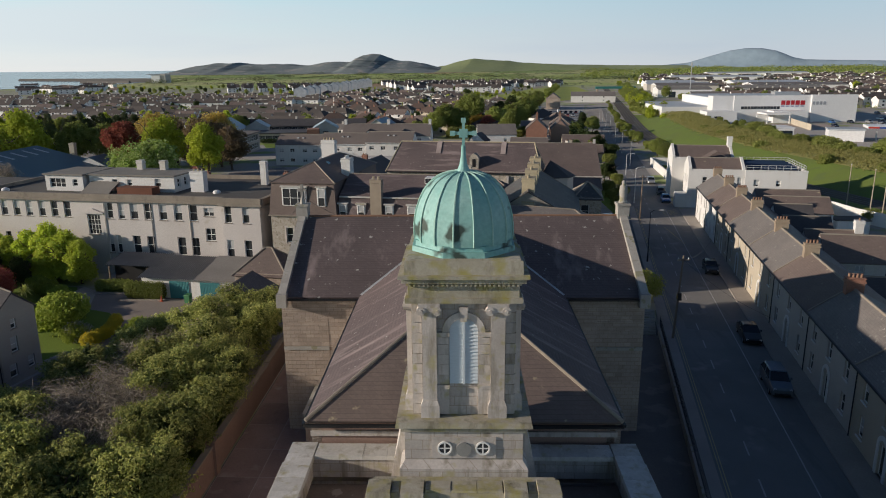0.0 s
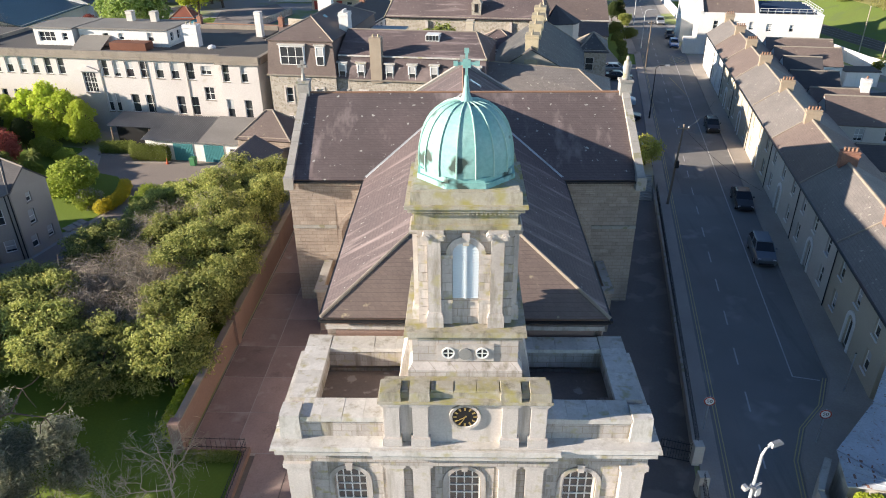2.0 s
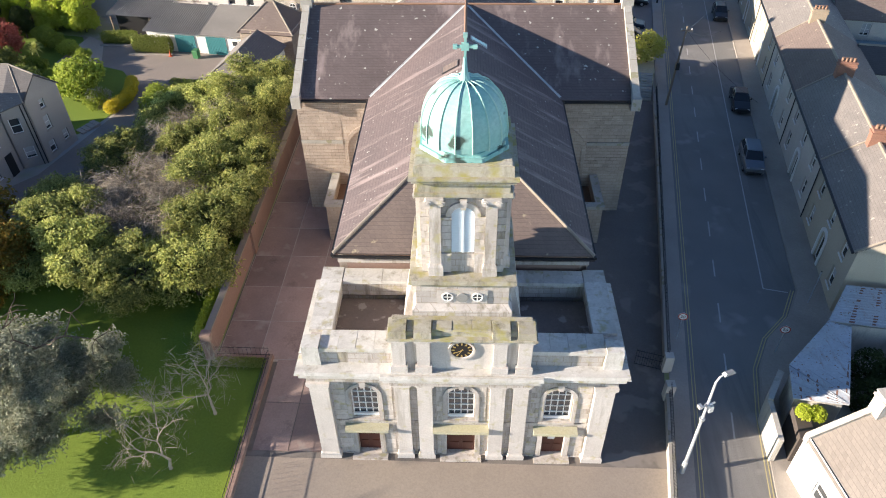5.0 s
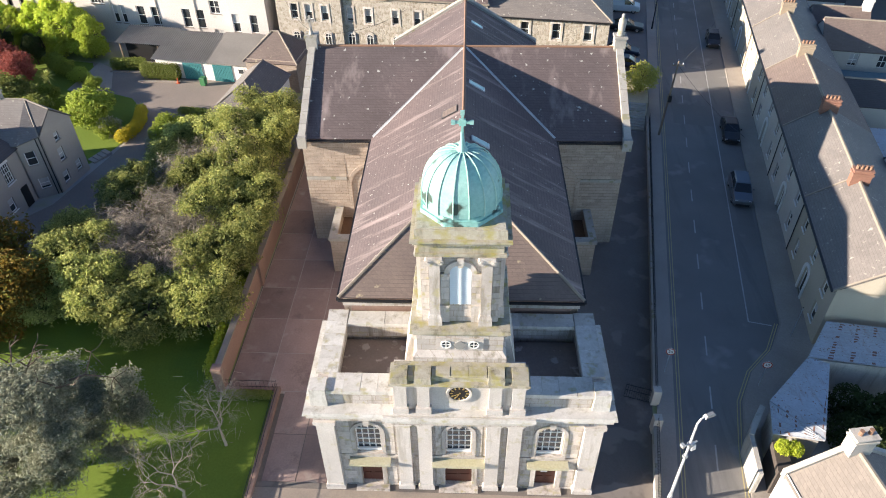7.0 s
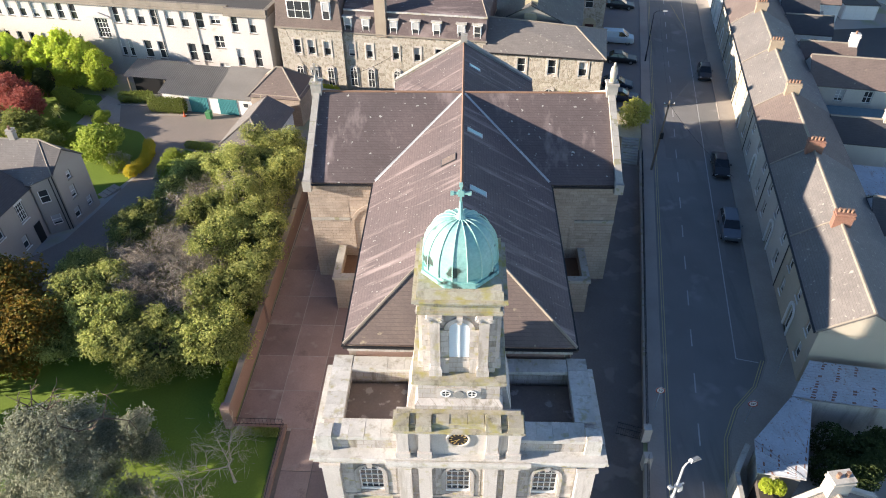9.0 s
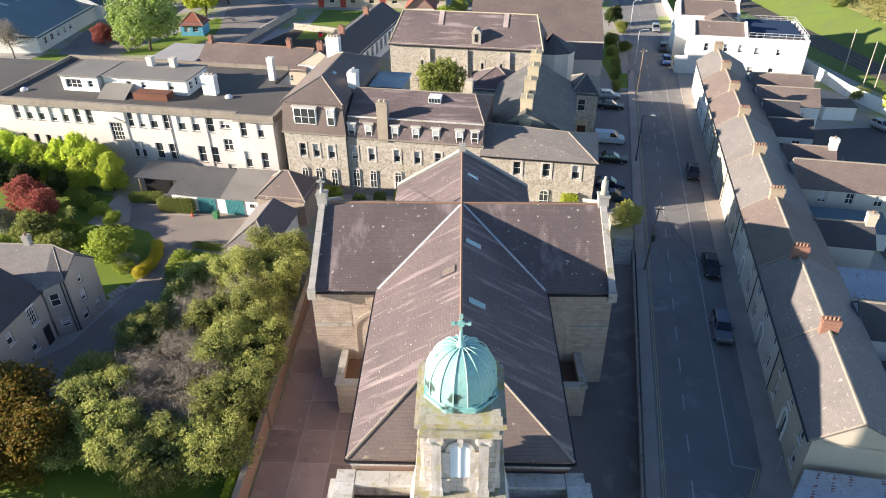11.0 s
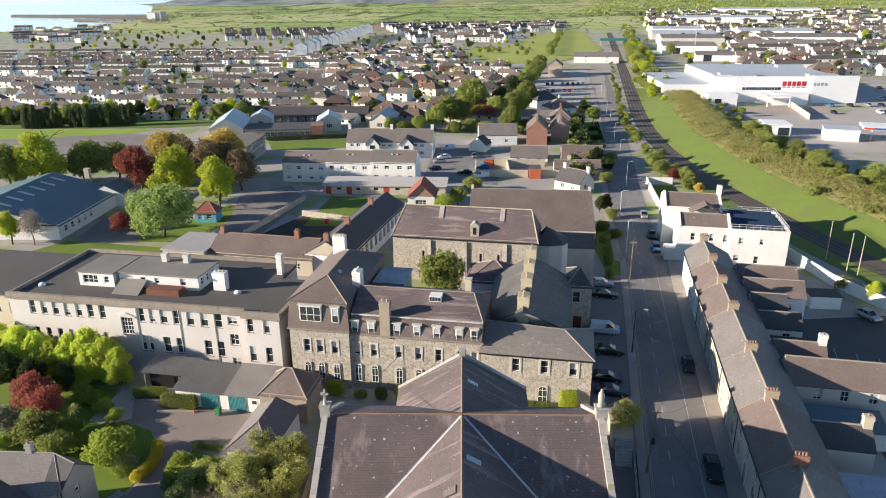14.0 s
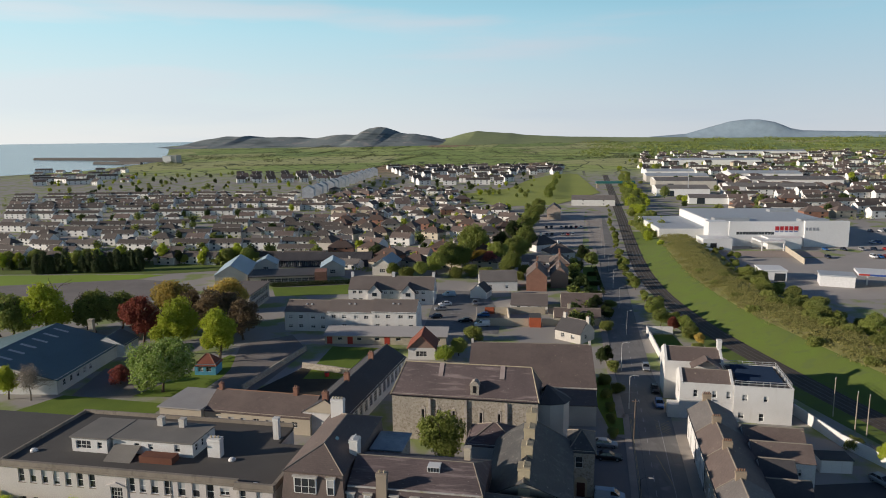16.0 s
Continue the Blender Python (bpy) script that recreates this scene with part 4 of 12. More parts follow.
        part("corner_block", B(*sorted((s * 7.34, s * 8.3)), yw - 0.42, yw + 0.6, 8.503, 9.8, top=(0.04, 0.04)), LEADTOP, church)
    for s in (-1, 1):
        part("flat_roof", B(*sorted((s * 2.4, s * 7.7)), yw + 0.6, 29.3, 7.6, 8.0), mat("wet_felt", (0.30, 0.235, 0.20), 0.8, (0.19, 0.155, 0.14), 1.2, 6, 0.1, spots=((0.42, 0.36, 0.32), 1.2, 0.6)), church)
    # attic with the clock
    b = bmesh.new()
    box(b, -3.6, 3.6, yw - 0.5, yw + 0.9, 8.5, 11.0)
    for cx in (-3.2, -1.95, 1.95, 3.2):
        box(b, cx - 0.43, cx + 0.43, yw - 0.85, yw - 0.5, 8.52, 8.95)
        box(b, cx - 0.34, cx + 0.34, yw - 0.72, yw - 0.5, 8.95, 10.7)
        box(b, cx - 0.39, cx + 0.39, yw - 0.78, yw - 0.5, 10.7, 10.82)
        box(b, cx - 0.45, cx + 0.45, yw - 0.86, yw - 0.5, 10.82, 11.0)
    part("attic", b, SMOOTHSTONE, church)
    part("attic_coping", B(-3.75, 3.75, yw - 0.95, yw + 0.6, 11.003, 11.13), MOSSY, church, "lichened stone coping of the attic")
    part("attic_course", B(-3.55, 3.55, yw - 0.66, yw + 0.5, 11.133, 11.4, top=(0.03, 0.03)), MOSSY, church, "lichened upper course of the attic")
    for cx in (-3.2, -1.95, 1.95, 3.2):
        part("attic_block", B(cx - 0.46, cx + 0.46, yw - 0.9, yw + 0.1, 11.134, 11.56, top=(0.03, 0.05)), MOSSY, church)
    for x0, x1, dz in ((-2.72, -2.43, 0.0), (2.43, 2.72, 0.0), (-1.46, -0.5, 0.02), (-0.49, 0.49, 0.0), (0.5, 1.46, 0.015)):
        part("attic_block", B(x0, x1, yw - 0.60, yw + 0.1, 11.403, 11.47 + dz, top=(0.01, 0.04)), MOSSY, church)
    # clock
    yc = yw - 0.5
    b = bmesh.new()
    n = 28
    rings = [[bm_v for bm_v in (b.verts.new((r * math.cos(k * math.tau / n), y, 10.0 + r * math.sin(k * math.tau / n))) for k in range(n))] for r, y in ((0.70, yc - 0.003), (0.69, yc - 0.10), (0.57, yc - 0.09), (0.55, yc - 0.04))]
    for a, c in zip(rings, rings[1:]):
        for k in range(n):
            j = (k + 1) % n
            b.faces.new((a[k], a[j], c[j], c[k]))
    ck = part("clock_surround", b, ASHLAR_PLAIN, church)
    b = bmesh.new()
    b.faces.new([b.verts.new((0.56 * math.cos(k * math.tau / n), yc - 0.045, 10.0 + 0.56 * math.sin(k * math.tau / n))) for k in range(n)])
    part("clock_dial", b, DARK, ck, "black clock dial with gilt marks")
    for k in range(12):
        b = bmesh.new()
        a = math.tau * k / 12
        c, s = math.cos(a), math.sin(a)
        pts = [(c * r - s * o, yc - 0.055, 10.0 + s * r + c * o) for r, o in ((0.36, -0.032), (0.51, -0.045), (0.51, 0.045), (0.36, 0.032))]
        extrude_poly(b, pts, (0, -0.012, 0))
        part("hour_mark", b, GOLD, ck)
    for ang, ln, wd in ((math.radians(-118), 0.33, 0.03), (math.radians(-150), 0.47, 0.024)):
        b = bmesh.new()
        c, s = math.cos(ang), math.sin(ang)
        extrude_poly(b, [(c * r - s * o, yc - 0.075, 10.0 + s * r + c * o) for r, o in ((-0.1, -wd), (ln, -wd * 0.4), (ln, wd * 0.4), (-0.1, wd))], (0, -0.012, 0))
        part("clock_pointer", b, GOLD, ck)


def church_tower():
    y0, y1 = 25.3, 29.7
    yc = (y0 + y1) / 2
    H = 2.15
    b = bmesh.new()
    box(b, -2.3, 2.3, y0 - 0.3, y1, 8.0, 13.2)
    box(b, -2.5, 2.5, y0 - 0.62, y1 + 0.2, 8.0, 11.72)
    box(b, -2.5, 2.5, y0 - 0.62, y1 + 0.2, 11.72, 11.95, top=(0.2, 0.3))
    ped = part("tower_pedestal", b, ASHLAR, church, "coursed granite tower base")
    for s in (-1, 1):
        b = bmesh.new()
        extrude_poly(b, [(s * 2.3, y0 + 0.6, 8.0), (s * 3.15, y0 + 0.6, 8.0), (s * 3.15, y0 + 0.6, 9.6), (s * 2.85, y0 + 0.6, 11.3), (s * 2.45, y0 + 0.6, 13.1), (s * 2.3, y0 + 0.6, 13.2)], (0, y1 - y0 - 1.2, 0))
        part("buttress", b, ASHLAR_PLAIN, ped)
    b = bmesh.new()
    box(b, -2.45, 2.45, y0 - 0.4, y1 + 0.15, 13.2, 13.42)
    box(b, -2.65, 2.65, y0 - 0.55, y1 + 0.38, 13.42, 13.64, top=(0.04, 0.04))
    part("pedestal_cornice", b, MOSSY, ped)
    # panel with two round windows and a disc
    yp = y0 - 0.3
    p = part("window_panel", B(-1.25, 1.25, yp - 0.06, yp - 0.002, 12.05, 12.95), ASHLAR_PLAIN, ped)
    for cx in (-0.74, 0.74):
        b = bmesh.new()
        n = 20
        rings = [[b.verts.new((cx + r * math.cos(k * math.tau / n), y, 12.5 + r * math.sin(k * math.tau / n))) for k in range(n)] for r, y in ((0.29, yp - 0.065), (0.29, yp - 0.12), (0.23, yp - 0.12), (0.22, yp - 0.08))]
        for a, c in zip(rings, rings[1:]):
            for k in range(n):
                j = (k + 1) % n
                b.faces.new((a[k], a[j], c[j], c[k]))
        box(b, cx - 0.03, cx + 0.03, yp - 0.11, yp - 0.085, 12.27, 12.73)
        box(b, cx - 0.23, cx + 0.23, yp - 0.11, yp - 0.085, 12.48, 12.52)
        part("round_window", b, FRAMEWHITE, ped, "small white-framed round window")
        b = bmesh.new()
        b.faces.new([b.verts.new((cx + 0.23 * math.cos(k * math.tau / n), yp - 0.075, 12.5 + 0.23 * math.sin(k * math.tau / n))) for k in range(n)])
        part("pane", b, GLASS, ped)
    b = bmesh.new()
    pts = [(0.30 * math.cos(k * math.tau / 20), yp - 0.06, 12.45 + 0.30 * math.sin(k * math.tau / 20)) for k in range(20)]
    extrude_poly(b, pts, (0, -0.06, 0))
    part("stone_disc", b, mat("grey_stone", (0.30, 0.30, 0.29), 0.9), ped)
    # belfry: four faces alike
    bel = part("belfry", B(-1.95, 1.95, yc - 1.95, yc + 1.95, 13.6, 19.0), ASHLAR, church, "square granite belfry with louvred arches")
    for side in range(4):
        fr = pose(0, yc, 0, 0, 0, 90 * side)
        def add(name, bm, m, label=""):
            o = part(name, bm, m, bel, label)
            o.matrix_basis = fr
            return o
        f = -1.95
        for s in (-1, 1):
            b = bmesh.new()
            c = s * 1.30
            box(b, c - 0.27, c + 0.27, f - 0.26, f - 0.002, 14.35, 17.95)
            box(b, c - 0.36, c + 0.36, f - 0.36, f - 0.002, 13.64, 14.15)
            box(b, c - 0.36, c + 0.36, f - 0.36, f - 0.002, 14.15, 14.35, top=(0.08, 0.05))
            box(b, c - 0.40, c + 0.40, f - 0.34, f - 0.002, 18.16, 18.3)
            add("pilaster", b, ASHLAR_PLAIN)
            b = bmesh.new()
            for sx in (-1, 1):
                x = c + sx * 0.31
                prev = None
                pts = [(x + (0.17) * math.cos(k * math.tau / 12), 18.02 + 0.17 * math.sin(k * math.tau / 12)) for k in range(12)]
                extrude_poly(b, [(px, f - 0.36, pz) for px, pz in pts], (0, 0.3, 0))
                pts = [(x + 0.07 * math.cos(k * math.tau / 10), 18.02 + 0.07 * math.sin(k * math.tau / 10)) for k in range(10)]
                extrude_poly(b, [(px, f - 0.4, pz) for px, pz in pts], (0, 0.06, 0))
            box(b, c - 0.31, c + 0.31, f - 0.33, f - 0.01, 17.96, 18.155)
            add("capital", b, ASHLAR_PLAIN)
        hs = [13.68 + 0.4225 * j for j in range(12)]
        for j, (za, zb) in enumerate(zip(hs, hs[1:])):
            for s in (-1, 1):
                add("quoin", B(*sorted((s * 1.60, s * (1.965 if j % 2 else 1.95))), f - 0.045, f - 0.002, za, zb - 0.025), ASHLAR_PLAIN)
                if not 14.7 < za < 14.95 and za < 16.7:
                    add("quoin", B(*sorted((s * 0.58, s * 1.0)), f - 0.125, f - 0.101, max(za, 13.72), min(zb - 0.025, 16.9)), ASHLAR_PLAIN)
        b = bmesh.new()
        o1 = [(0.82 * math.cos(t), 17.1 + 0.82 * math.sin(t)) for t in [math.pi * k / 12 for k in range(13)]]
        o2 = [(0.56 * math.cos(t), 17.1 + 0.56 * math.sin(t)) for t in [math.pi * k / 12 for k in range(13)]]
        extrude_poly(b, [(x, f - 0.001, z) for x, z in o1 + o2[::-1]], (0, -0.12, 0))
        for s in (-1, 1):
            box(b, *sorted((s * 0.56, s * 1.04)), f - 0.10, f - 0.001, 14.95, 17.02)
            box(b, *sorted((s * 0.54, s * 1.06)), f - 0.17, f - 0.001, 16.95, 17.1)
            box(b, *sorted((s * 0.56, s * 1.06)), f - 0.14, f - 0.001, 13.7, 14.8)
            box(b, *sorted((s * 0.54, s * 1.06)), f - 0.2, f - 0.001, 14.8, 14.95)
        extrude_poly(b, [(-0.12, f, 17.55), (0.12, f, 17.55), (0.17, f, 18.1), (-0.17, f, 18.1)], (0, -0.2, 0))
        add("arch_surround", b, ASHLAR_PLAIN)
        b = bmesh.new()
        for k in range(18):
            z = 14.98 + k * 0.146
            hw = 0.545 if z < 17.05 else math.sqrt(max(0.01, 0.545 ** 2 - (z - 17.1) ** 2))
            quad(b, (-hw, f - 0.085, z), (hw, f - 0.085, z), (hw, f - 0.02, z + 0.14), (-hw, f - 0.02, z + 0.14))
            quad(b, (-hw, f - 0.085, z), (hw, f - 0.085, z), (hw, f - 0.02, z - 0.01), (-hw, f - 0.02, z - 0.01))
        box(b, -0.035, 0.035, f - 0.12, f - 0.07, 14.96, 17.6)
        add("louvre", b, LOUVRE, "pale blue painted louvres")
    b = bmesh.new()
    for h0, h1, e in ((18.3, 18.5, 2.20), (18.5, 18.98, 2.08), (18.98, 19.12, 2.16), (19.12, 19.3, 2.32), (19.3, 19.42, 2.44)):
        box(b, -e, e, yc - e, yc + e, h0, h1 - 0.001)
    for k in range(24):
        x = -2.1 + 4.2 * (k + 0.25) / 24
        box(b, x, x + 0.085, yc - 2.26, yc - 2.14, 18.99, 19.1)
    part("belfry_cornice", b, MOSSY, bel, "lichened stone cornice with dentils")
    b = bmesh.new()
    box(b, -2.22, 2.22, yc - 2.22, yc + 2.22, 19.42, 19.94, top=(0.03, 0.03))
    box(b, -2.1, 2.1, yc - 2.1, yc + 2.1, 19.93, 19.99)
    part("blocking_course", b, MOSSY, bel)
    # dome
    n = 16
    prof = []
    r0, z0, zt = 1.93, 20.02, 22.95
    for k in range(13):
        t = k / 12
        a = t * math.pi / 2
        r = r0 * (math.cos(a) ** 0.82) * (1 + 0.035 * math.sin(a * 2)) + 0.17 * t
        prof.append((r, z0 + 0.35 + (zt - z0 - 0.35) * math.sin(a) ** 1.05))
    prof[-1] = (0.2, zt)
    b = bmesh.new()
    rings = [[b.verts.new((r * math.cos((k + 0.5) * math.tau / n), yc + r * math.sin((k + 0.5) * math.tau / n), z)) for k in range(n)] for r, z in prof]
    for a, c in zip(rings, rings[1:]):
        for k in range(n):
            j = (k + 1) % n
            b.faces.new((a[k], a[j], c[j], c[k]))
    b.faces.new(rings[-1])
    dome = part("dome", b, COPPER, church, "ribbed verdigris copper dome with dark stains")
    b = bmesh.new()
    for r, za, zb in ((2.14, 19.92, 20.2), (2.0, 20.2, 20.40)):
        ring = lambda z, rr: [b.verts.new((rr * math.cos((k // 2 + 0.5) * math.tau / 8 + (0.02 if k % 2 else -0.02)), yc + rr * math.sin((k // 2 + 0.5) * math.tau / 8 + (0.02 if k % 2 else -0.02)), z)) for k in range(n)]
        p, q, t = ring(za, r), ring(zb, r - 0.02), ring(zb, r - 0.3)
        for u, v in ((p, q), (q, t)):
            for k in range(n):
                j = (k + 1) % n
                b.faces.new((u[k], u[j], v[j], v[k]))
    part("dome_base_ring", b, COPPER, dome)
    b = bmesh.new()
    for (ra, za), (rb, zb) in zip(prof, prof[1:]):
        tube(b, (ra + 0.02, 0, za), (rb + 0.02, 0, zb), 0.035, n=5)
    rib0 = part("rib", b, COPPER_L, dome)
    for k in range(n):
        m = pose(0, yc, 0, 0, 0, (k + 0.5) * 360 / n)
        if k == 0:
            rib0.matrix_basis = m
        else:
            share(rib0, dome, m)
    b = lathe(bmesh.new(), ((0.34, zt - 0.12), (0.26, zt + 0.02), (0.16, zt + 0.25), (0.1, zt + 0.6), (0.075, zt + 1.0)), 12, (0, yc))
    box(b, -0.055, 0.055, yc - 0.055, yc + 0.055, zt + 0.95, zt + 1.95)
    box(b, -0.42, 0.42, yc - 0.05, yc + 0.05, zt + 1.4, zt + 1.52)
    for x, z in ((-0.42, 1.46), (0.42, 1.46), (0, 1.95)):
        box(b, x - 0.09, x + 0.09, yc - 0.07, yc + 0.07, zt + z - 0.09, zt + z + 0.09)
    box(b, -0.16, 0.16, yc - 0.06, yc + 0.06, zt + 1.3, zt + 1.62)
    part("dome_cross", b, COPPER, dome, "green copper cross finial")


church_roofs()
church_walls()
church_front()
church_tower()

# ---- ground ----
TH = math.atan(0.168)
RO, RU, RR = Vector((26.45, 37.35, 0)), Vector((math.sin(TH), math.cos(TH), 0)), Vector((math.cos(TH), -math.sin(TH), 0))


def rf(u, w, z=0.0):
    """A place in the frame of the street: u along it, w across it from the terrace's front."""
    p = RO + RU * u + RR * w
    return (p.x, p.y, z)


RF = Matrix.Translation(RO) @ pose(0, 0, 0, 0, 0, -math.degrees(TH))  # local x across, y along


def strip(name, pts, z, material, label, category="ground", thick=0.0, kind="structure"):
    bm = bmesh.new()
    if thick:
        slab(bm, [(x, y, z) for x, y in pts], thick)
    else:
        f = bm.faces.new([bm.verts.new((x, y, z)) for x, y in pts])
        bmesh.ops.triangulate(bm, faces=[f])
    return single(name, bm, material, label, category, kind)


def smooth(a, b, x):
    t = min(1, max(0, (x - a) / (b - a)))
    return t * t * (3 - 2 * t)


def ground_height(x, y):
    d = math.hypot(x, y)
    return (9.0 + 11.0 * smooth(-0.12, 0.2, x / max(y, 1.0))) * smooth(1400, 4600, d)


def ground_material():
    """Town earth near by; fields with hedges far off, their colours paled for distance haze."""
    m = bpy.data.materials.new("ground_cover")
    m.use_nodes = True
    nt = m.node_tree
    b = nt.nodes["Principled BSDF"]
    b.inputs["Roughness"].default_value = 0.95
    b.inputs["Specular IOR Level"].default_value = 0.1
    geo = nt.nodes.new("ShaderNodeNewGeometry")
    mp = nt.nodes.new("ShaderNodeMapping")
    mp.inputs["Scale"].default_value = (0.0046, 0.0021, 0.0)
    mp.inputs["Rotation"].default_value = (0, 0, 0.25)
    nt.links.new(geo.outputs["Position"], mp.inputs["Vector"])
    vo = nt.nodes.new("ShaderNodeTexVoronoi")
    vo.inputs["Scale"].default_value = 1.0
    nt.links.new(mp.outputs[0], vo.inputs["Vector"])
    ed = nt.nodes.new("ShaderNodeTexVoronoi")
    ed.feature = "DISTANCE_TO_EDGE"
    nt.links.new(mp.outputs[0], ed.inputs["Vector"])
    sep = nt.nodes.new("ShaderNodeSeparateColor")
    nt.links.new(vo.outputs["Color"], sep.inputs[0])
    rp = nt.nodes.new("ShaderNodeValToRGB")
    rp.color_ramp.interpolation = "CONSTANT"
    e = rp.color_ramp.elements
    e[0].position, e[0].color = 0.0, (0.29, 0.37, 0.12, 1)
    e[1].position, e[1].color = 0.3, (0.37, 0.43, 0.15, 1)
    for pos, c in ((0.5, (0.24, 0.32, 0.11, 1)), (0.7, (0.43, 0.44, 0.20, 1)), (0.86, (0.34, 0.24, 0.15, 1)), (0.92, (0.26, 0.33, 0.09, 1))):
        x = e.new(pos)
        x.color = c
    nt.links.new(sep.outputs[0], rp.inputs[0])
    hedge = nt.nodes.new("ShaderNodeMapRange")
    hedge.inputs["From Min"].default_value, hedge.inputs["From Max"].default_value = 0.022, 0.032
    hedge.inputs["To Min"].default_value, hedge.inputs["To Max"].default_value = 1, 0
    nt.links.new(ed.outputs["Distance"], hedge.inputs["Value"])
    mx = nt.nodes.new("ShaderNodeMix")
    mx.data_type = "RGBA"
    mx.inputs[7].default_value = (0.07, 0.09, 0.045, 1)
    nt.links.new(hedge.outputs[0], mx.inputs[0])
    nt.links.new(rp.outputs[0], mx.inputs[6])
    n1 = nt.nodes.new("ShaderNodeTexNoise")
    n1.inputs["Scale"].default_value, n1.inputs["Detail"].default_value = 0.075, 6
    nt.links.new(geo.outputs["Position"], n1.inputs["Vector"])
    town = nt.nodes.new("ShaderNodeMix")
    town.data_type = "RGBA"
    town.inputs[6].default_value, town.inputs[7].default_value = (0.36, 0.34, 0.315, 1), (0.27, 0.32, 0.13, 1)
    r2 = nt.nodes.new("ShaderNodeMapRange")
    r2.inputs["From Min"].default_value, r2.inputs["From Max"].default_value = 0.50, 0.60
    nt.links.new(n1.outputs[0], r2.inputs["Value"])
    nt.links.new(r2.outputs[0], town.inputs[0])
    sx = nt.nodes.new("ShaderNodeSeparateXYZ")
    nt.links.new(geo.outputs["Position"], sx.inputs[0])
    r3 = nt.nodes.new("ShaderNodeMapRange")
    r3.inputs["From Min"].default_value, r3.inputs["From Max"].default_value = 900, 1150
    nt.links.new(sx.outputs[1], r3.inputs["Value"])
    fin = nt.nodes.new("ShaderNodeMix")
    fin.data_type = "RGBA"
    nt.links.new(r3.outputs[0], fin.inputs[0])
    nt.links.new(town.outputs[2], fin.inputs[6])
    nt.links.new(mx.outputs[2], fin.inputs[7])
    nt.links.new(fin.outputs[2], b.inputs["Base Color"])
    return m


GROUND_MAT = ground_material()


def make_ground():
    rs = [0, 30, 60, 100, 150, 220, 320, 450, 620, 850, 1100, 1400, 1800, 2300, 2900, 3600, 4300, 4900]
    n = 48
    bm = bmesh.new()
    prev = None
    centre = bm.verts.new((0, 0, -0.02))
    for r in rs[1:]:
        ring = []
        for k in range(n):
            a = k * math.tau / n
            x, y = r * math.sin(a), r * math.cos(a)
            ring.append(bm.verts.new((x, y, ground_height(x, y) - 0.02)))
        for k in range(n):
            j = (k + 1) % n
            if prev:
                bm.faces.new((prev[k], prev[j], ring[j], ring[k]))
            else:
                bm.faces.new((centre, ring[j], ring[k]))
        prev = ring
    single("ground", bm, GROUND_MAT, "town ground of earth and tarmac running out to green fields", "ground", "structure", smooth=True)


make_ground()

# ---- convent and school behind the church ----
CF = Matrix.Translation((-25.0, 86.3, 0)) @ pose(0, 0, 0, 0, 0, -8)


def cf(x, y, z=0.0, deg=0.0):
    return CF @ pose(x, y, z, 0, 0, deg)


PALEFELT = mat("weathered_felt", (0.25, 0.235, 0.21), 0.9, (0.18, 0.17, 0.155), 0.5, 6, 0.1)


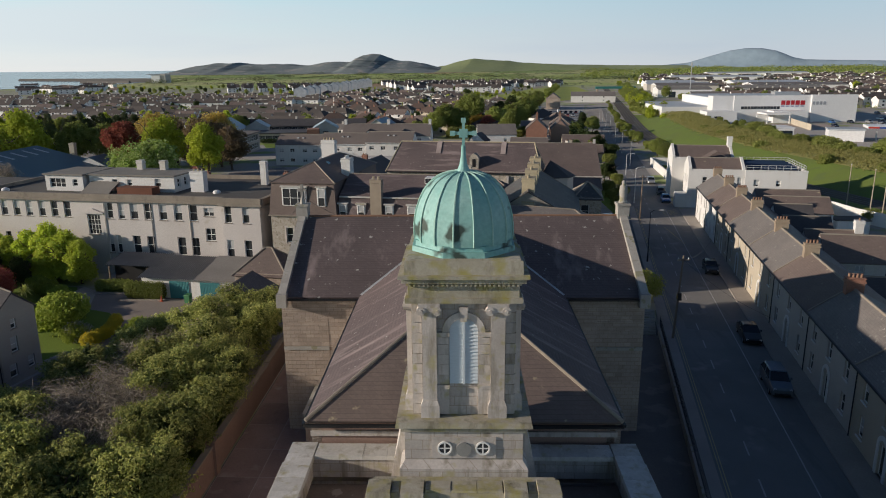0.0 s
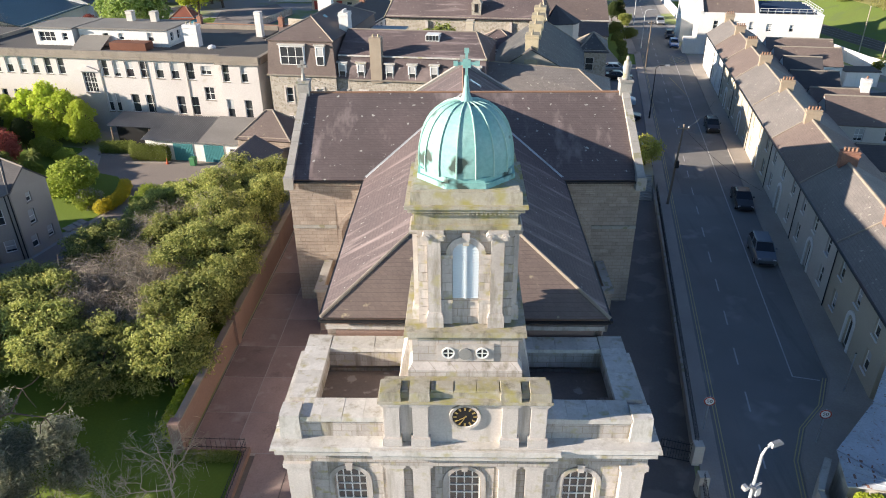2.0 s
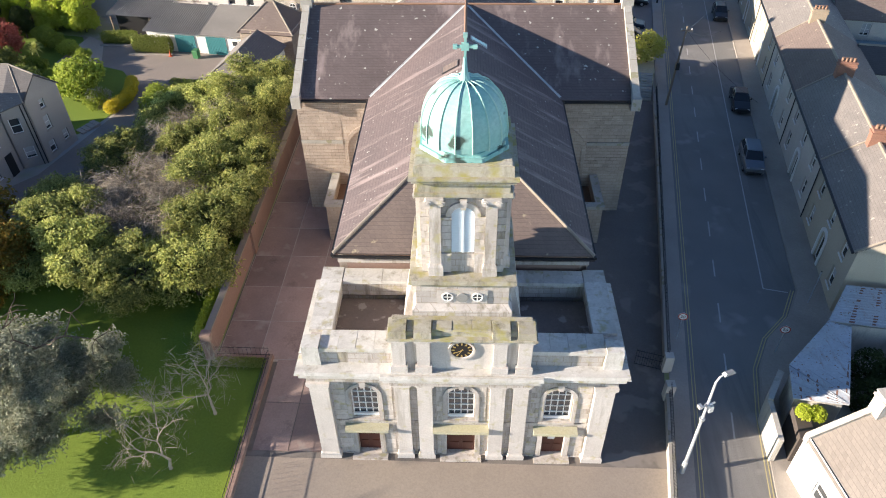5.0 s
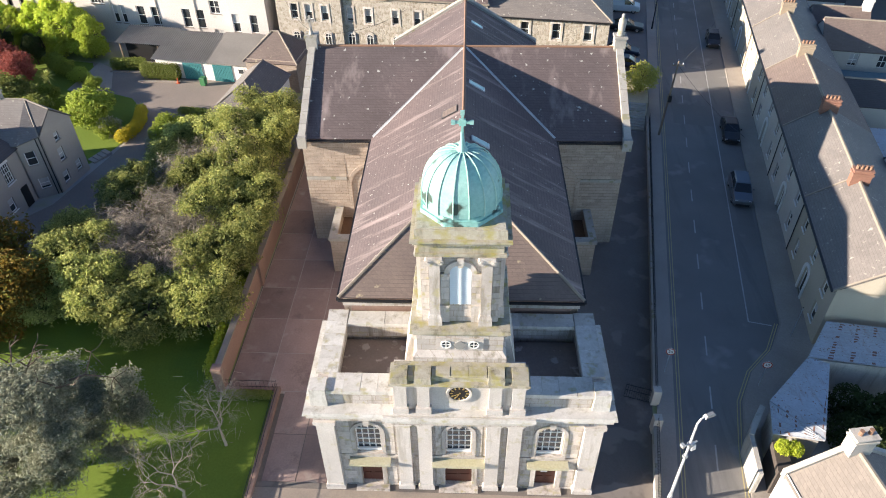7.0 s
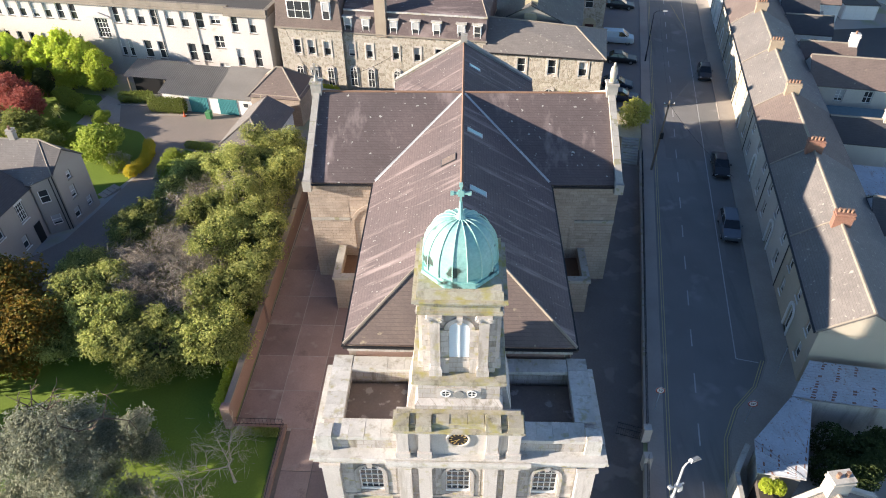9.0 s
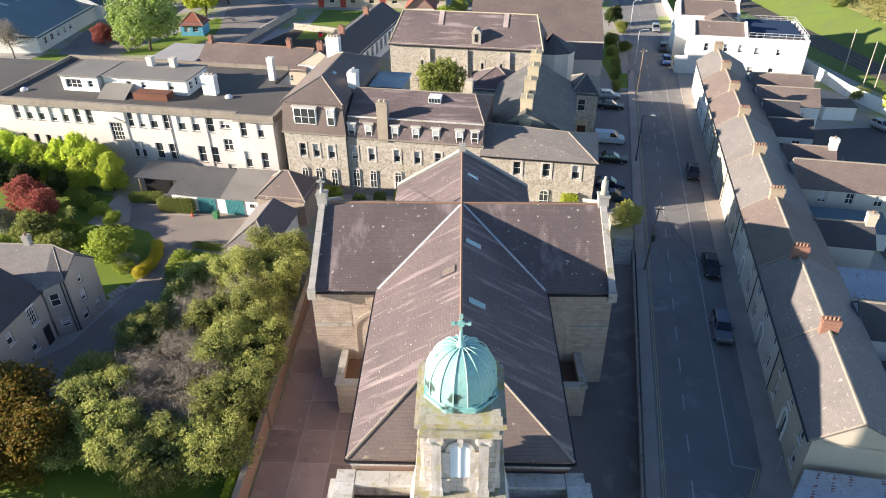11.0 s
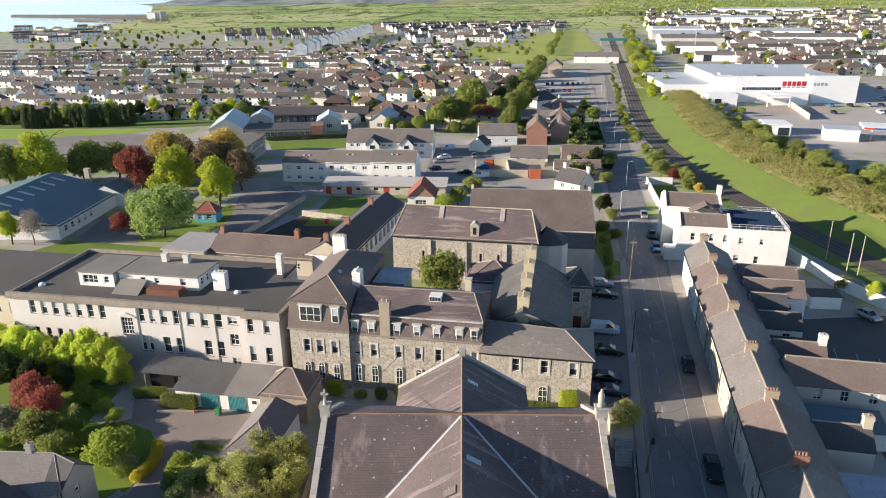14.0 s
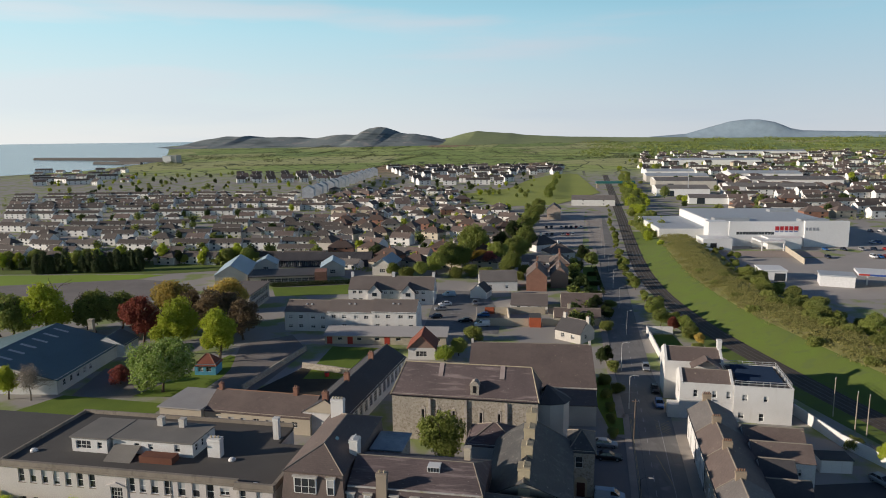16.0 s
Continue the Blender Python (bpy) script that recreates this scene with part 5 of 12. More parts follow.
def school_block():
    a0 = -45.0
    t = thing("school_building", "long two-storey cream rendered school with a flat dark roof", "building", cf(a0, 0.8))
    wins = []
    for k in range(7):
        a = -41.6 + 1.94 * k
        wins.append((a - a0 - 0.1, 7.7, 1.0, 2.15, "sash"))
        wins.append((a - a0, 3.0, 0.85, 2.4, "sash"))
    for a in (-23.6, -21.9, -20.16, -18.1, -15.95, -13.8, -11.62):
        wins.append((a - a0 - 0.08, 7.65, 0.92 if a < -21 else 1.12, 2.15, "sash"))
    for a, w in ((-23.85, 0.7), (-22.7, 0.7), (-20.3, 1.15), (-18.2, 1.15), (-13.75, 1.15), (-11.8, 1.15)):
        wins.append((a - a0, 2.95, w, 2.45, "sash"))
    wins += [(-9.65 - a0, 8.35, 1.4, 1.1, "cross"), (-9.6 - a0, 5.05, 1.35, 1.7, "cross"), (-9.6 - a0, 1.75, 1.35, 1.15, "cross"), (-26.7 - a0, 5.4, 1.9, 2.7, "grid")]
    rear = [(x, 6.6, 1.2, 2.0, "sash") for x in spread(3, 36, 10)]
    shell(t, 38.2, 19.5, 10.15, CREAM, {"front": wins, "back": rear}, sill=CREAM_TRIM)
    bay = [(0.45, 7.75, 0.92, 2.2, "sash"), (2.9, 7.75, 0.9, 2.2, "sash"), (0.45, 3.1, 0.95, 2.4, "sash"), (2.9, 3.1, 1.0, 2.4, "sash")]
    shell(t, 5.3, 14.0, 10.15, CREAM, {"front": bay, "right": [(6.5, 7.7, 0.6, 2.1, "sash"), (6.5, 3.2, 0.6, 2.2, "sash")]}, m=pose(38.22, -0.8, 0), skip=("back",), sill=CREAM_TRIM)
    # cornice and parapet
    b = bmesh.new()
    box(b, -0.3, 38.2, -0.35, 0.1, 9.98, 10.3)
    box(b, -0.2, 38.2, -0.22, 0.3, 10.3, 10.95)
    part("cornice", b, CREAM_TRIM, t, "dark weather-stained parapet cornice")
    b = bmesh.new()
    box(b, 37.95, 43.85, -1.15, -0.7, 9.98, 10.3)
    box(b, 38.05, 43.75, -1.02, -0.6, 10.3, 11.0)
    box(b, 43.3, 43.85, -0.6, 13.2, 9.98, 10.9)
    part("bay_cornice", b, CREAM_TRIM, t)
    b = bmesh.new()
    box(b, -0.3, 38.3, 19.2, 19.55, 9.9, 10.8)
    box(b, -0.3, 0.05, 0.3, 19.2, 9.9, 10.7)
    part("rear_parapet", b, CREAM_TRIM, t)
    b = B(0.05, 38.3, 0.3, 19.2, 9.7, 10.2)
    box(b, 38.3, 43.3, -0.6, 13.1, 9.7, 10.21)
    part("flat_roof", b, FELT, t, "dark felt flat roof")
    part("hood", extrude_poly(bmesh.new(), [(17.7, -0.25, 8.25), (20.9, -0.25, 8.25), (20.9, -0.25, 8.4), (19.3, -0.25, 8.95), (17.7, -0.25, 8.4)], (0, 0.24, 0)), CREAM, t)
    for x in (21.0, 27.8, 33.3):
        part("downpipe", tube(bmesh.new(), (x, -0.08, 2.0), (x, -0.08, 9.9), 0.06), PEBBLE, t)
    # rooftop rooms
    m = pose(8.1, 5.6, 10.2)
    shell(t, 6.0, 7.0, 2.25, WHITE, {"front": [(0.7, 0.5, 2.5, 1.3, "triple"), (4.3, 0.7, 0.8, 1.0, "sash")]}, m=m, name="rooftop_room_wall", z0=0)
    o = part("rooftop_room_roof", B(-0.25, 6.2, -0.25, 7.2, 2.25, 2.45), PALEFELT, t)
    o.matrix_basis = m
    m = pose(14.6, 6.3, 10.2)
    shell(t, 13.2, 6.6, 2.2, WHITE, {"front": [(3.6, 0.8, 0.8, 0.9, "sash"), (5.9, 0.8, 0.8, 0.9, "sash"), (10.2, 0.7, 0.9, 1.2, "sash")], "right": [(0.8, 0.6, 0.8, 1.2, "sash"), (2.6, 0.6, 0.8, 1.2, "sash"), (4.4, 0.6, 0.8, 1.2, "sash")]}, m=m, name="rooftop_room_wall", z0=0)
    o = part("rooftop_room_roof", B(-0.2, 13.4, -0.25, 6.8, 2.2, 2.4), PALEFELT, t)
    o.matrix_basis = m
    part("rooftop_hut", B(20.6, 25.9, 3.7, 5.6, 10.2, 11.2), mat("rusty_boards", (0.20, 0.085, 0.055), 0.9), t, "rust-red rooftop enclosure")
    part("lean_to_roof", extrude_poly(bmesh.new(), [(15.0, 3.2, 10.2), (19.4, 3.2, 10.2), (19.4, 6.2, 11.6), (15.0, 6.2, 11.6)], (0, 0, -0.12)), PALEFELT, t)
    chimney(t, 30.8, 7.6, 10.2, 13.0, 2.0, 1.2, WHITE, 3, YELLOWSTONE, "x")
    chimney(t, 37.4, 14.8, 10.2, 13.6, 0.9, 0.9, WHITE)
    for x in (19.5, 23.2):
        chimney(t, x, 11.6, 12.2, 13.9, 0.9, 0.9, PEBBLE)
    for x, y, r in ((33.9, 6.6, 0.55), (40.6, -0.2, 0.7), (2.2, 4.6, 0.55)):
        o = part("roof_dome_light", lathe(bmesh.new(), ((r, 10.2), (r, 10.4), (r * 0.8, 10.55), (r * 0.3, 10.66)), 12, (x, y)), FRAMEWHITE, t)
    # lower block on the far end
    t2 = thing("school_end_block", "beige rendered flat-roofed end block of the school", "building", cf(-66, 2.6))
    shell(t2, 21, 17, 9.6, BEIGE, {"front": [(x, z, 0.9, 1.9, "sash") for z in (2.6, 6.3) for x in (4, 8, 12, 16.5, 19)]})
    part("flat_roof", B(-0.3, 20.95, -0.3, 17.2, 9.45, 9.75), FELT, t2)


def convent():
    t = thing("stone_convent", "rubble stone convent with a purple slate mansard and white dormers", "building", cf(0, 0))
    # left pavilion
    first = [(1.95, 5.5, 0.9, 1.9, "sash"), (3.85, 5.5, 0.9, 1.9, "sash"), (6.0, 5.45, 0.9, 1.9, "sash")]
    ground = [(1.9, 1.2, 0.95, 2.3, "sash"), (3.9, 1.3, 0.95, 2.25, "sash"), (6.15, 1.3, 0.9, 2.2, "sash")]
    shell(t, 8.6, 20.0, 9.0, RUBBLE, {"front": first, "left": [(x, z, 0.9, 1.9, "sash") for z in (1.8, 5.4) for x in (13, 16.5)]})
    main_first = [(x, 5.3, 0.85, 1.8, "sash") for x in (0.5, 2.9, 6.4, 9.2, 12.0, 15.0, 17.0)]
    main_ground = [(x, 1.2, 0.95, 2.3, "sash") for x in (0.5, 2.9, 6.4, 9.2, 12.0, 15.0)]
    shell(t, 18.4, 11.0, 8.6, RUBBLE, {"front": main_first}, m=pose(8.62, 0.5, 0), skip=("left",))
    def dressing(x, y, z, w, h):
        b = bmesh.new()
        for x0, x1, z0, z1 in ((x - 0.22, x, z - 0.1, z + h), (x + w, x + w + 0.22, z - 0.1, z + h), (x - 0.22, x + w + 0.22, z + h, z + h + 0.25), (x - 0.25, x + w + 0.25, z - 0.25, z - 0.1)):
            box(b, x0, x1, y - 0.06, y - 0.002, z0, z1)
        part("window_surround", b, ASHLAR_PLAIN, t)

    def arched(x, y, z, w, h):
        sb = bmesh.new()
        rim = [(x + w / 2 + (w / 2 + 0.26) * math.cos(q), z + h - w / 2 + (w / 2 + 0.26) * math.sin(q)) for q in [math.pi * k / 12 for k in range(13)]]
        extrude_poly(sb, [(a_, y - 0.002, c_) for a_, c_ in rim + [(x - 0.26, z - 0.1), (x + w + 0.26, z - 0.1)]], (0, -0.06, 0))
        part("arched_surround", sb, ASHLAR_PLAIN, t)
        arch_window(t, w, h, pose(x, y - 0.15, z), 2, 2, ASHLAR_PLAIN, deep=0.02)
    for q in first:
        dressing(q[0], 0, *q[1:4])
    for q in main_first:
        dressing(q[0] + 8.62, 0.5, *q[1:4])
    for q in ground:
        arched(q[0], 0, q[1], q[2], q[3] + 0.35)
    for q in main_ground:
        arched(q[0] + 8.62, 0.5, q[1], q[2], q[3] + 0.35)
    # mansard of the pavilion
    b = bmesh.new()
    box(b, -0.15, 8.75, -0.15, 20.1, 9.0, 13.0, top=(0.35, 0.45))
    part("mansard_slope", b, SLATE_B, t)
    part("mansard_band", B(0.1, 8.5, 0.2, 19.7, 13.0, 13.14), LEADTOP, t)
    part("gutter", B(-0.25, 8.8, -0.3, -0.1, 8.9, 9.05), CREAM_TRIM, t)
    # pyramid-fronted roof, ridge running back
    P = [(0.0, 0.1, 13.12), (8.6, 0.1, 13.12), (8.6, 19.8, 13.12), (0.0, 19.8, 13.12), (4.2, 5.2, 15.1), (4.2, 15.5, 15.1)]
    b = bmesh.new()
    for f in ((0, 1, 4), (1, 2, 5, 4), (2, 3, 5), (3, 0, 4, 5)):
        slab(b, [P[k] for k in f], 0.12)
    r = part("pavilion_roof", b, SLATE_B, t)
    b = bmesh.new()
    for p, q in ((0, 4), (1, 4), (4, 5), (2, 5), (3, 5)):
        tube(b, P[p], P[q], 0.1)
    part("hip_tiles", b, RIDGE_G, r)
    # mansard of the main range
    b = bmesh.new()
    extrude_poly(b, [(8.8, 0.35, 8.6), (8.8, 0.9, 11.35), (8.8, 11.2, 11.35), (8.8, 11.6, 8.6)], (18.2, 0, 0))
    part("mansard_slope", b, SLATE_P, t)
    part("mansard_band", B(8.85, 27.1, 0.72, 0.95, 11.3, 11.46), LEADTOP, t)
    part("gutter", B(8.7, 27.2, 0.2, 0.42, 8.5, 8.66), CREAM_TRIM, t)
    P = [(8.8, 0.85, 11.4), (27.1, 0.85, 11.4), (27.1, 11.3, 11.4), (8.8, 11.3, 11.4), (8.8, 5.6, 13.6), (25.2, 5.6, 13.6)]
    b = bmesh.new()
    for f in ((0, 1, 5, 4), (1, 2, 5), (2, 3, 4, 5)):
        slab(b, [P[k] for k in f], 0.12)
    r = part("main_roof", b, SLATE_P, t)
    b = bmesh.new()
    for p, q in ((1, 5), (4, 5), (2, 5)):
        tube(b, P[p], P[q], 0.09)
    part("hip_tiles", b, RIDGE_G, r)
    # dormers
    def dormer(x, y, z, w, h, style, slate):
        o = part("dormer", B(x - 0.12, x + w + 0.12, y, y + 1.3, z - 0.08, z + h + 0.12), FRAMEWHITE, t, "white timber dormer")
        window_part(o, w, h, pose(x, y - 0.1, z), style)
        part("dormer_roof", B(x - 0.25, x + w + 0.25, y - 0.18, y + 1.5, z + h + 0.12, z + h + 0.3), LEADTOP, o)
    dormer(1.75, 0.0, 10.25, 3.0, 2.2, "triple", SLATE_B)
    dormer(6.35, 0.0, 10.25, 0.95, 2.2, "sash", SLATE_B)
    for x in (8.95, 11.3, 14.9, 17.7, 20.4, 23.5, 25.5):
        dormer(x, 0.5, 8.75, 0.85, 1.65, "sash", SLATE_P)
    chimney(t, 13.7, 0.75, 8.3, 13.6, 1.4, 1.0, mat("brown_render", (0.40, 0.335, 0.26), 0.95, (0.29, 0.24, 0.19), 1.5, 9, 0.2), 2, YELLOWSTONE, "x")
    chimney(t, 8.2, 6.6, 11.5, 15.4, 1.2, 1.6, WHITE, 4, WHITE, "y")
    chimney(t, 24.0, 8.5, 11.5, 14.4, 0.9, 1.0, BEIGE)
    chimney(t, 2.0, 17.5, 13.0, 16.6, 2.0, 1.1, WHITE, 4, YELLOWSTONE, "x")
    b = B(19.2, 20.9, 3.6, 5.2, 12.75, 13.5)
    o = part("roof_lantern", b, FRAMEWHITE, t, "small white glazed roof light")
    for k in range(4):
        part("pane", B(19.28 + 0.4 * k, 19.6 + 0.4 * k, 3.57, 3.597, 12.85, 13.42), GLASS, o)
    b = bmesh.new()
    slab(b, ((5.0, 7.4, 14.85), (5.6, 7.4, 14.42), (5.6, 8.2, 14.42), (5.0, 8.2, 14.85)), 0.05)
    part("skylight", b, plain("skylight_glass", (0.32, 0.48, 0.50), 0.12), t)
    part("roof_terrace", B(9.0, 13.6, 11.3, 17.5, 0, 11.6), RUBBLE, t)
    part("terrace_deck", B(8.9, 13.9, 11.2, 17.7, 11.6, 11.75), mat("patchy_felt", (0.20, 0.25, 0.28), 0.6, (0.55, 0.58, 0.60), 0.8, 4, 0.1), t, "patchy blue-grey felt deck")
    # street wing
    w = thing("convent_wing", "rubble stone wing with a hipped slate roof, arched windows below", "building", cf(27.0, 0.1))
    up_ = [(x, 5.0, 1.0, 1.9, "sash") for x in (4.1, 7.9, 11.7)]
    lo_ = [(x, 0.5, 1.25, 2.6, "sash") for x in (7.7, 11.6)]
    shell(w, 14.6, 9.0, 7.6, RUBBLE, {"front": up_, "right": [(3.5, 4.9, 1.0, 1.9, "sash"), (3.5, 0.8, 1.1, 2.2, "sash")]}, name="wall")
    for x, z, ww, h, _ in up_:
        b = bmesh.new()
        for x0, x1, z0, z1 in ((x - 0.28, x, z - 0.1, z + h), (x + ww, x + ww + 0.28, z - 0.1, z + h), (x - 0.28, x + ww + 0.28, z + h, z + h + 0.28), (x - 0.32, x + ww + 0.32, z - 0.28, z - 0.1)):
            box(b, x0, x1, -0.07, -0.002, z0, z1)
        part("window_surround", b, ASHLAR_PLAIN, w)
    for x, z, ww, h, _ in lo_:
        s = bmesh.new()
        o1 = [(x + ww / 2 + (ww / 2 + 0.3) * math.cos(q), z + h - ww / 2 + (ww / 2 + 0.3) * math.sin(q)) for q in [math.pi * k / 12 for k in range(13)]]
        extrude_poly(s, [(px, -0.002, pz) for px, pz in o1 + [(x - 0.3, z), (x + ww + 0.3, z)]], (0, -0.06, 0))
        part("arched_surround", s, ASHLAR_PLAIN, w)
        arch_window(w, ww, h, pose(x, -0.15, z), 2, 2, ASHLAR_PLAIN, deep=0.02)
    P = [(-0.3, -0.3, 7.5), (14.9, -0.3, 7.5), (14.9, 9.3, 7.5), (-0.3, 9.3, 7.5), (-0.3, 3.4, 10.6), (10.8, 3.4, 10.0)]
    b = bmesh.new()
    for f in ((0, 1, 5, 4), (1, 2, 5), (2, 3, 4, 5)):
        slab(b, [P[k] for k in f], 0.14)
    r = part("roof", b, SLATE_G, w)
    b = bmesh.new()
    for p, q in ((1, 5), (4, 5), (2, 5)):
        tube(b, P[p], P[q], 0.1)
    part("hip_tiles", b, RIDGE_G, r)
    part("gutter", B(-0.3, 14.9, -0.42, -0.28, 7.35, 7.48), DARK, w)
    # east range running back
    e = thing("convent_east_range", "dark slate roofed stone range with a row of yellow chimneys", "building", cf(26.4, 9.0))
    shell(e, 12.0, 18.0, 7.8, RUBBLE, {"right": [(6.5, 5.0, 1.0, 1.9, "sash"), (3.0, 4.8, 1.0, 1.8, "sash"), (9.5, 4.8, 1.0, 1.8, "sash")]})
    P = [(-0.3, -1.5, 7.7), (12.3, -1.5, 7.7), (12.3, 18.3, 7.7), (-0.3, 18.3, 7.7), (5.6, -4.6, 12.0), (5.6, 16.5, 12.0)]
    b = bmesh.new()
    for f in ((0, 3, 5, 4), (1, 2, 5, 4), (2, 3, 5)):
        slab(b, [P[k] for k in f], 0.14)
    r = part("roof", b, SLATE_W, e)
    b = bmesh.new()
    tube(b, P[4], P[5], 0.11)
    tube(b, P[2], P[5], 0.1)
    part("hip_tiles", b, RIDGE_G, r)
    part("gable", extrude_poly(bmesh.new(), [(-0.3, -1.4, 7.6), (12.3, -1.4, 7.6), (5.6, -4.4, 11.9)], (0, 0.1, 0)), PEBBLE, e)
    for k, y in enumerate((-2.4, 4.2, 10.0, 15.8)):
        chimney(e, 5.6, y, 8.5, 13.3 + 0.1 * k, 1.6, 2.0, YELLOWSTONE, 4, YELLOWSTONE, "y")
    # porch block to the street
    shell(e, 4.0, 8.0, 7.8, RUBBLE, {"front": [(1.0, 4.8, 1.2, 1.9, "sash")], "right": [(2.0, 4.8, 1.0, 1.9, "sash")]}, m=pose(11.6, 15.0, 0))
    hip_roof(e, 4.0, 8.0, 7.7, 9.6, SLATE_W, 0.3, RIDGE_G, run=2.0, m=pose(11.6, 15.0, 0))
    d = part("door", B(12.9, 14.2, 14.9, 15.05, 0, 2.4), DOORRED, e, "dark red panelled door")
    b = bmesh.new()
    o1 = [(13.55 + 1.0 * math.cos(q), 2.4 + 1.0 * math.sin(q)) for q in [math.pi * k / 12 for k in range(13)]]
    extrude_poly(b, [(px, 14.99, pz) for px, pz in o1 + [(12.55, 0), (14.55, 0)]], (0, -0.05, 0))
    part("door_surround", b, YELLOWSTONE, e)
    # link with a purple hipped roof
    k = thing("convent_link", "low white link block with a purple hipped slate roof", "building", cf(21.3, 25.0))
    shell(k, 8.6, 8.0, 7.2, WHITE, {"front": [(1.5, 3.0, 0.9, 1.6, "sash")]})
    hip_roof(k, 8.6, 8.0, 7.1, 9.4, SLATE_P, 0.3, RIDGE_G)
    # chapel
    c = thing("chapel", "tall rubble stone chapel with lancet windows and a purple slate roof", "chapel", pose(-14.7, 125.9, 0, 0, 0, -8.5))
    lan = [(x, 3.6, 0.55, 2.9, "plain") for x in (5.7, 8.6, 11.6, 16.8, 20.2)]
    shell(c, 27.6, 10.5, 9.1, RUBBLE, {"front": lan})
    for x, z, ww, h, _ in lan:
        b = bmesh.new()
        for x0, x1, z0, z1 in ((x - 0.16, x, z - 0.1, z + h), (x + ww, x + ww + 0.16, z - 0.1, z + h)):
            box(b, x0, x1, -0.05, -0.002, z0, z1)
        extrude_poly(b, [(x - 0.16, -0.002, z + h - 0.35), (x + ww + 0.16, -0.002, z + h - 0.35), (x + ww + 0.16, -0.002, z + h), (x + ww / 2, -0.002, z + h + 0.4), (x - 0.16, -0.002, z + h)], (0, -0.06, 0))
        part("window_surround", b, ASHLAR_PLAIN, c)
    for x in (7.3, 14.2, 21.8):
        part("buttress", B(x - 0.25, x + 0.25, -0.35, -0.003, -0.2, 8.4, top=(0.02, 0.0)), ASHLAR_PLAIN, c)
    hip_roof(c, 27.6, 10.5, 9.0, 13.7, SLATE_P, 0.25, YELLOWSTONE, run=1.5)
    part("gutter", B(-0.2, 27.8, -0.42, -0.26, 8.72, 8.88), DARK, c)
    be = B(15.0, 16.6, 0.4, 1.9, 9.3, 11.2)
    extrude_poly(be, [(14.85, 0.3, 11.2), (16.75, 0.3, 11.2), (16.3, 0.3, 11.9), (15.8, 0.3, 12.15), (15.3, 0.3, 11.9)], (0, 1.7, 0))
    o = part("stone_dormer", be, RUBBLE, c, "small arched stone dormer")
    part("louvre", B(15.5, 16.1, 0.36, 0.399, 9.8, 11.3), DARK, o)
    # pale stain streaks near the ridge, laid on as thin slabs
    for x in (8.4, 20.2):
        b = bmesh.new()
        slab(b, ((x, 3.0, 11.86), (x + 0.9, 3.0, 11.86), (x + 0.9, 5.15, 13.78), (x, 5.15, 13.78)), 0.03)
        part("lead_strip", b, mat("faded_slate", (0.46, 0.39, 0.365), 0.7, (0.27, 0.21, 0.20), 1, 8, 0.1), c, "pale weathered strip of slates")
    # apse
    n = 5
    cx, cy, r = 27.6, 5.2, 3.4
    pts = [(cx + 2.2 + r * math.cos(a), cy + r * math.sin(a)) for a in [-math.pi / 2 + math.pi * k / 4 for k in range(5)]]
    pts = [(cx, cy - r)] + pts + [(cx, cy + r)]
    b = bmesh.new()
    extrude_poly(b, [(x, y, -0.3) for x, y in pts], (0, 0, 8.3))
    part("apse_wall", b, PEBBLE, c)
    b = bmesh.new()
    top = (cx + 1.4, cy, 10.6)
    ex = [(cx + (x - cx) * 1.08, cy + (y - cy) * 1.08, 7.9) for x, y in pts]
    for p, q in zip(ex, ex[1:]):
        part("apse_roof_facet", slab(bmesh.new(), (p, q, top), 0.12), SLATE_D, c)
    # hall behind
    h = thing("slate_hall", "large plain hall under one broad dark slate roof", "building", pose(-0.5, 138.0, 0, 0, 0, -4))
    shell(h, 26.5, 20.0, 6.2, PEBBLE, {"right": [(x, 2.2, 1.2, 2.0, "sash") for x in (3, 8, 13)]})
    gable_roof(h, 26.5, 20.0, 6.0, 11.2, SLATE_B, 0.3, RIDGE_G, gables=PEBBLE, off=14.0)
    for x in (0.2, 26.2):
        part("gable_finial", B(x - 0.25, x + 0.25, 13.7, 14.3, 11.1, 12.0), LEADTOP, h)
    part("annexe", B(8.0, 26.0, -4.5, 0, -0.3, 4.3), PEBBLE, h)
    b = bmesh.new()
    slab(b, ((7.8, -4.8, 4.3), (26.2, -4.8, 4.3), (26.2, 0.05, 6.0), (7.8, 0.05, 6.0)), 0.12)
    part("annexe_roof", b, SLATE_B, h)


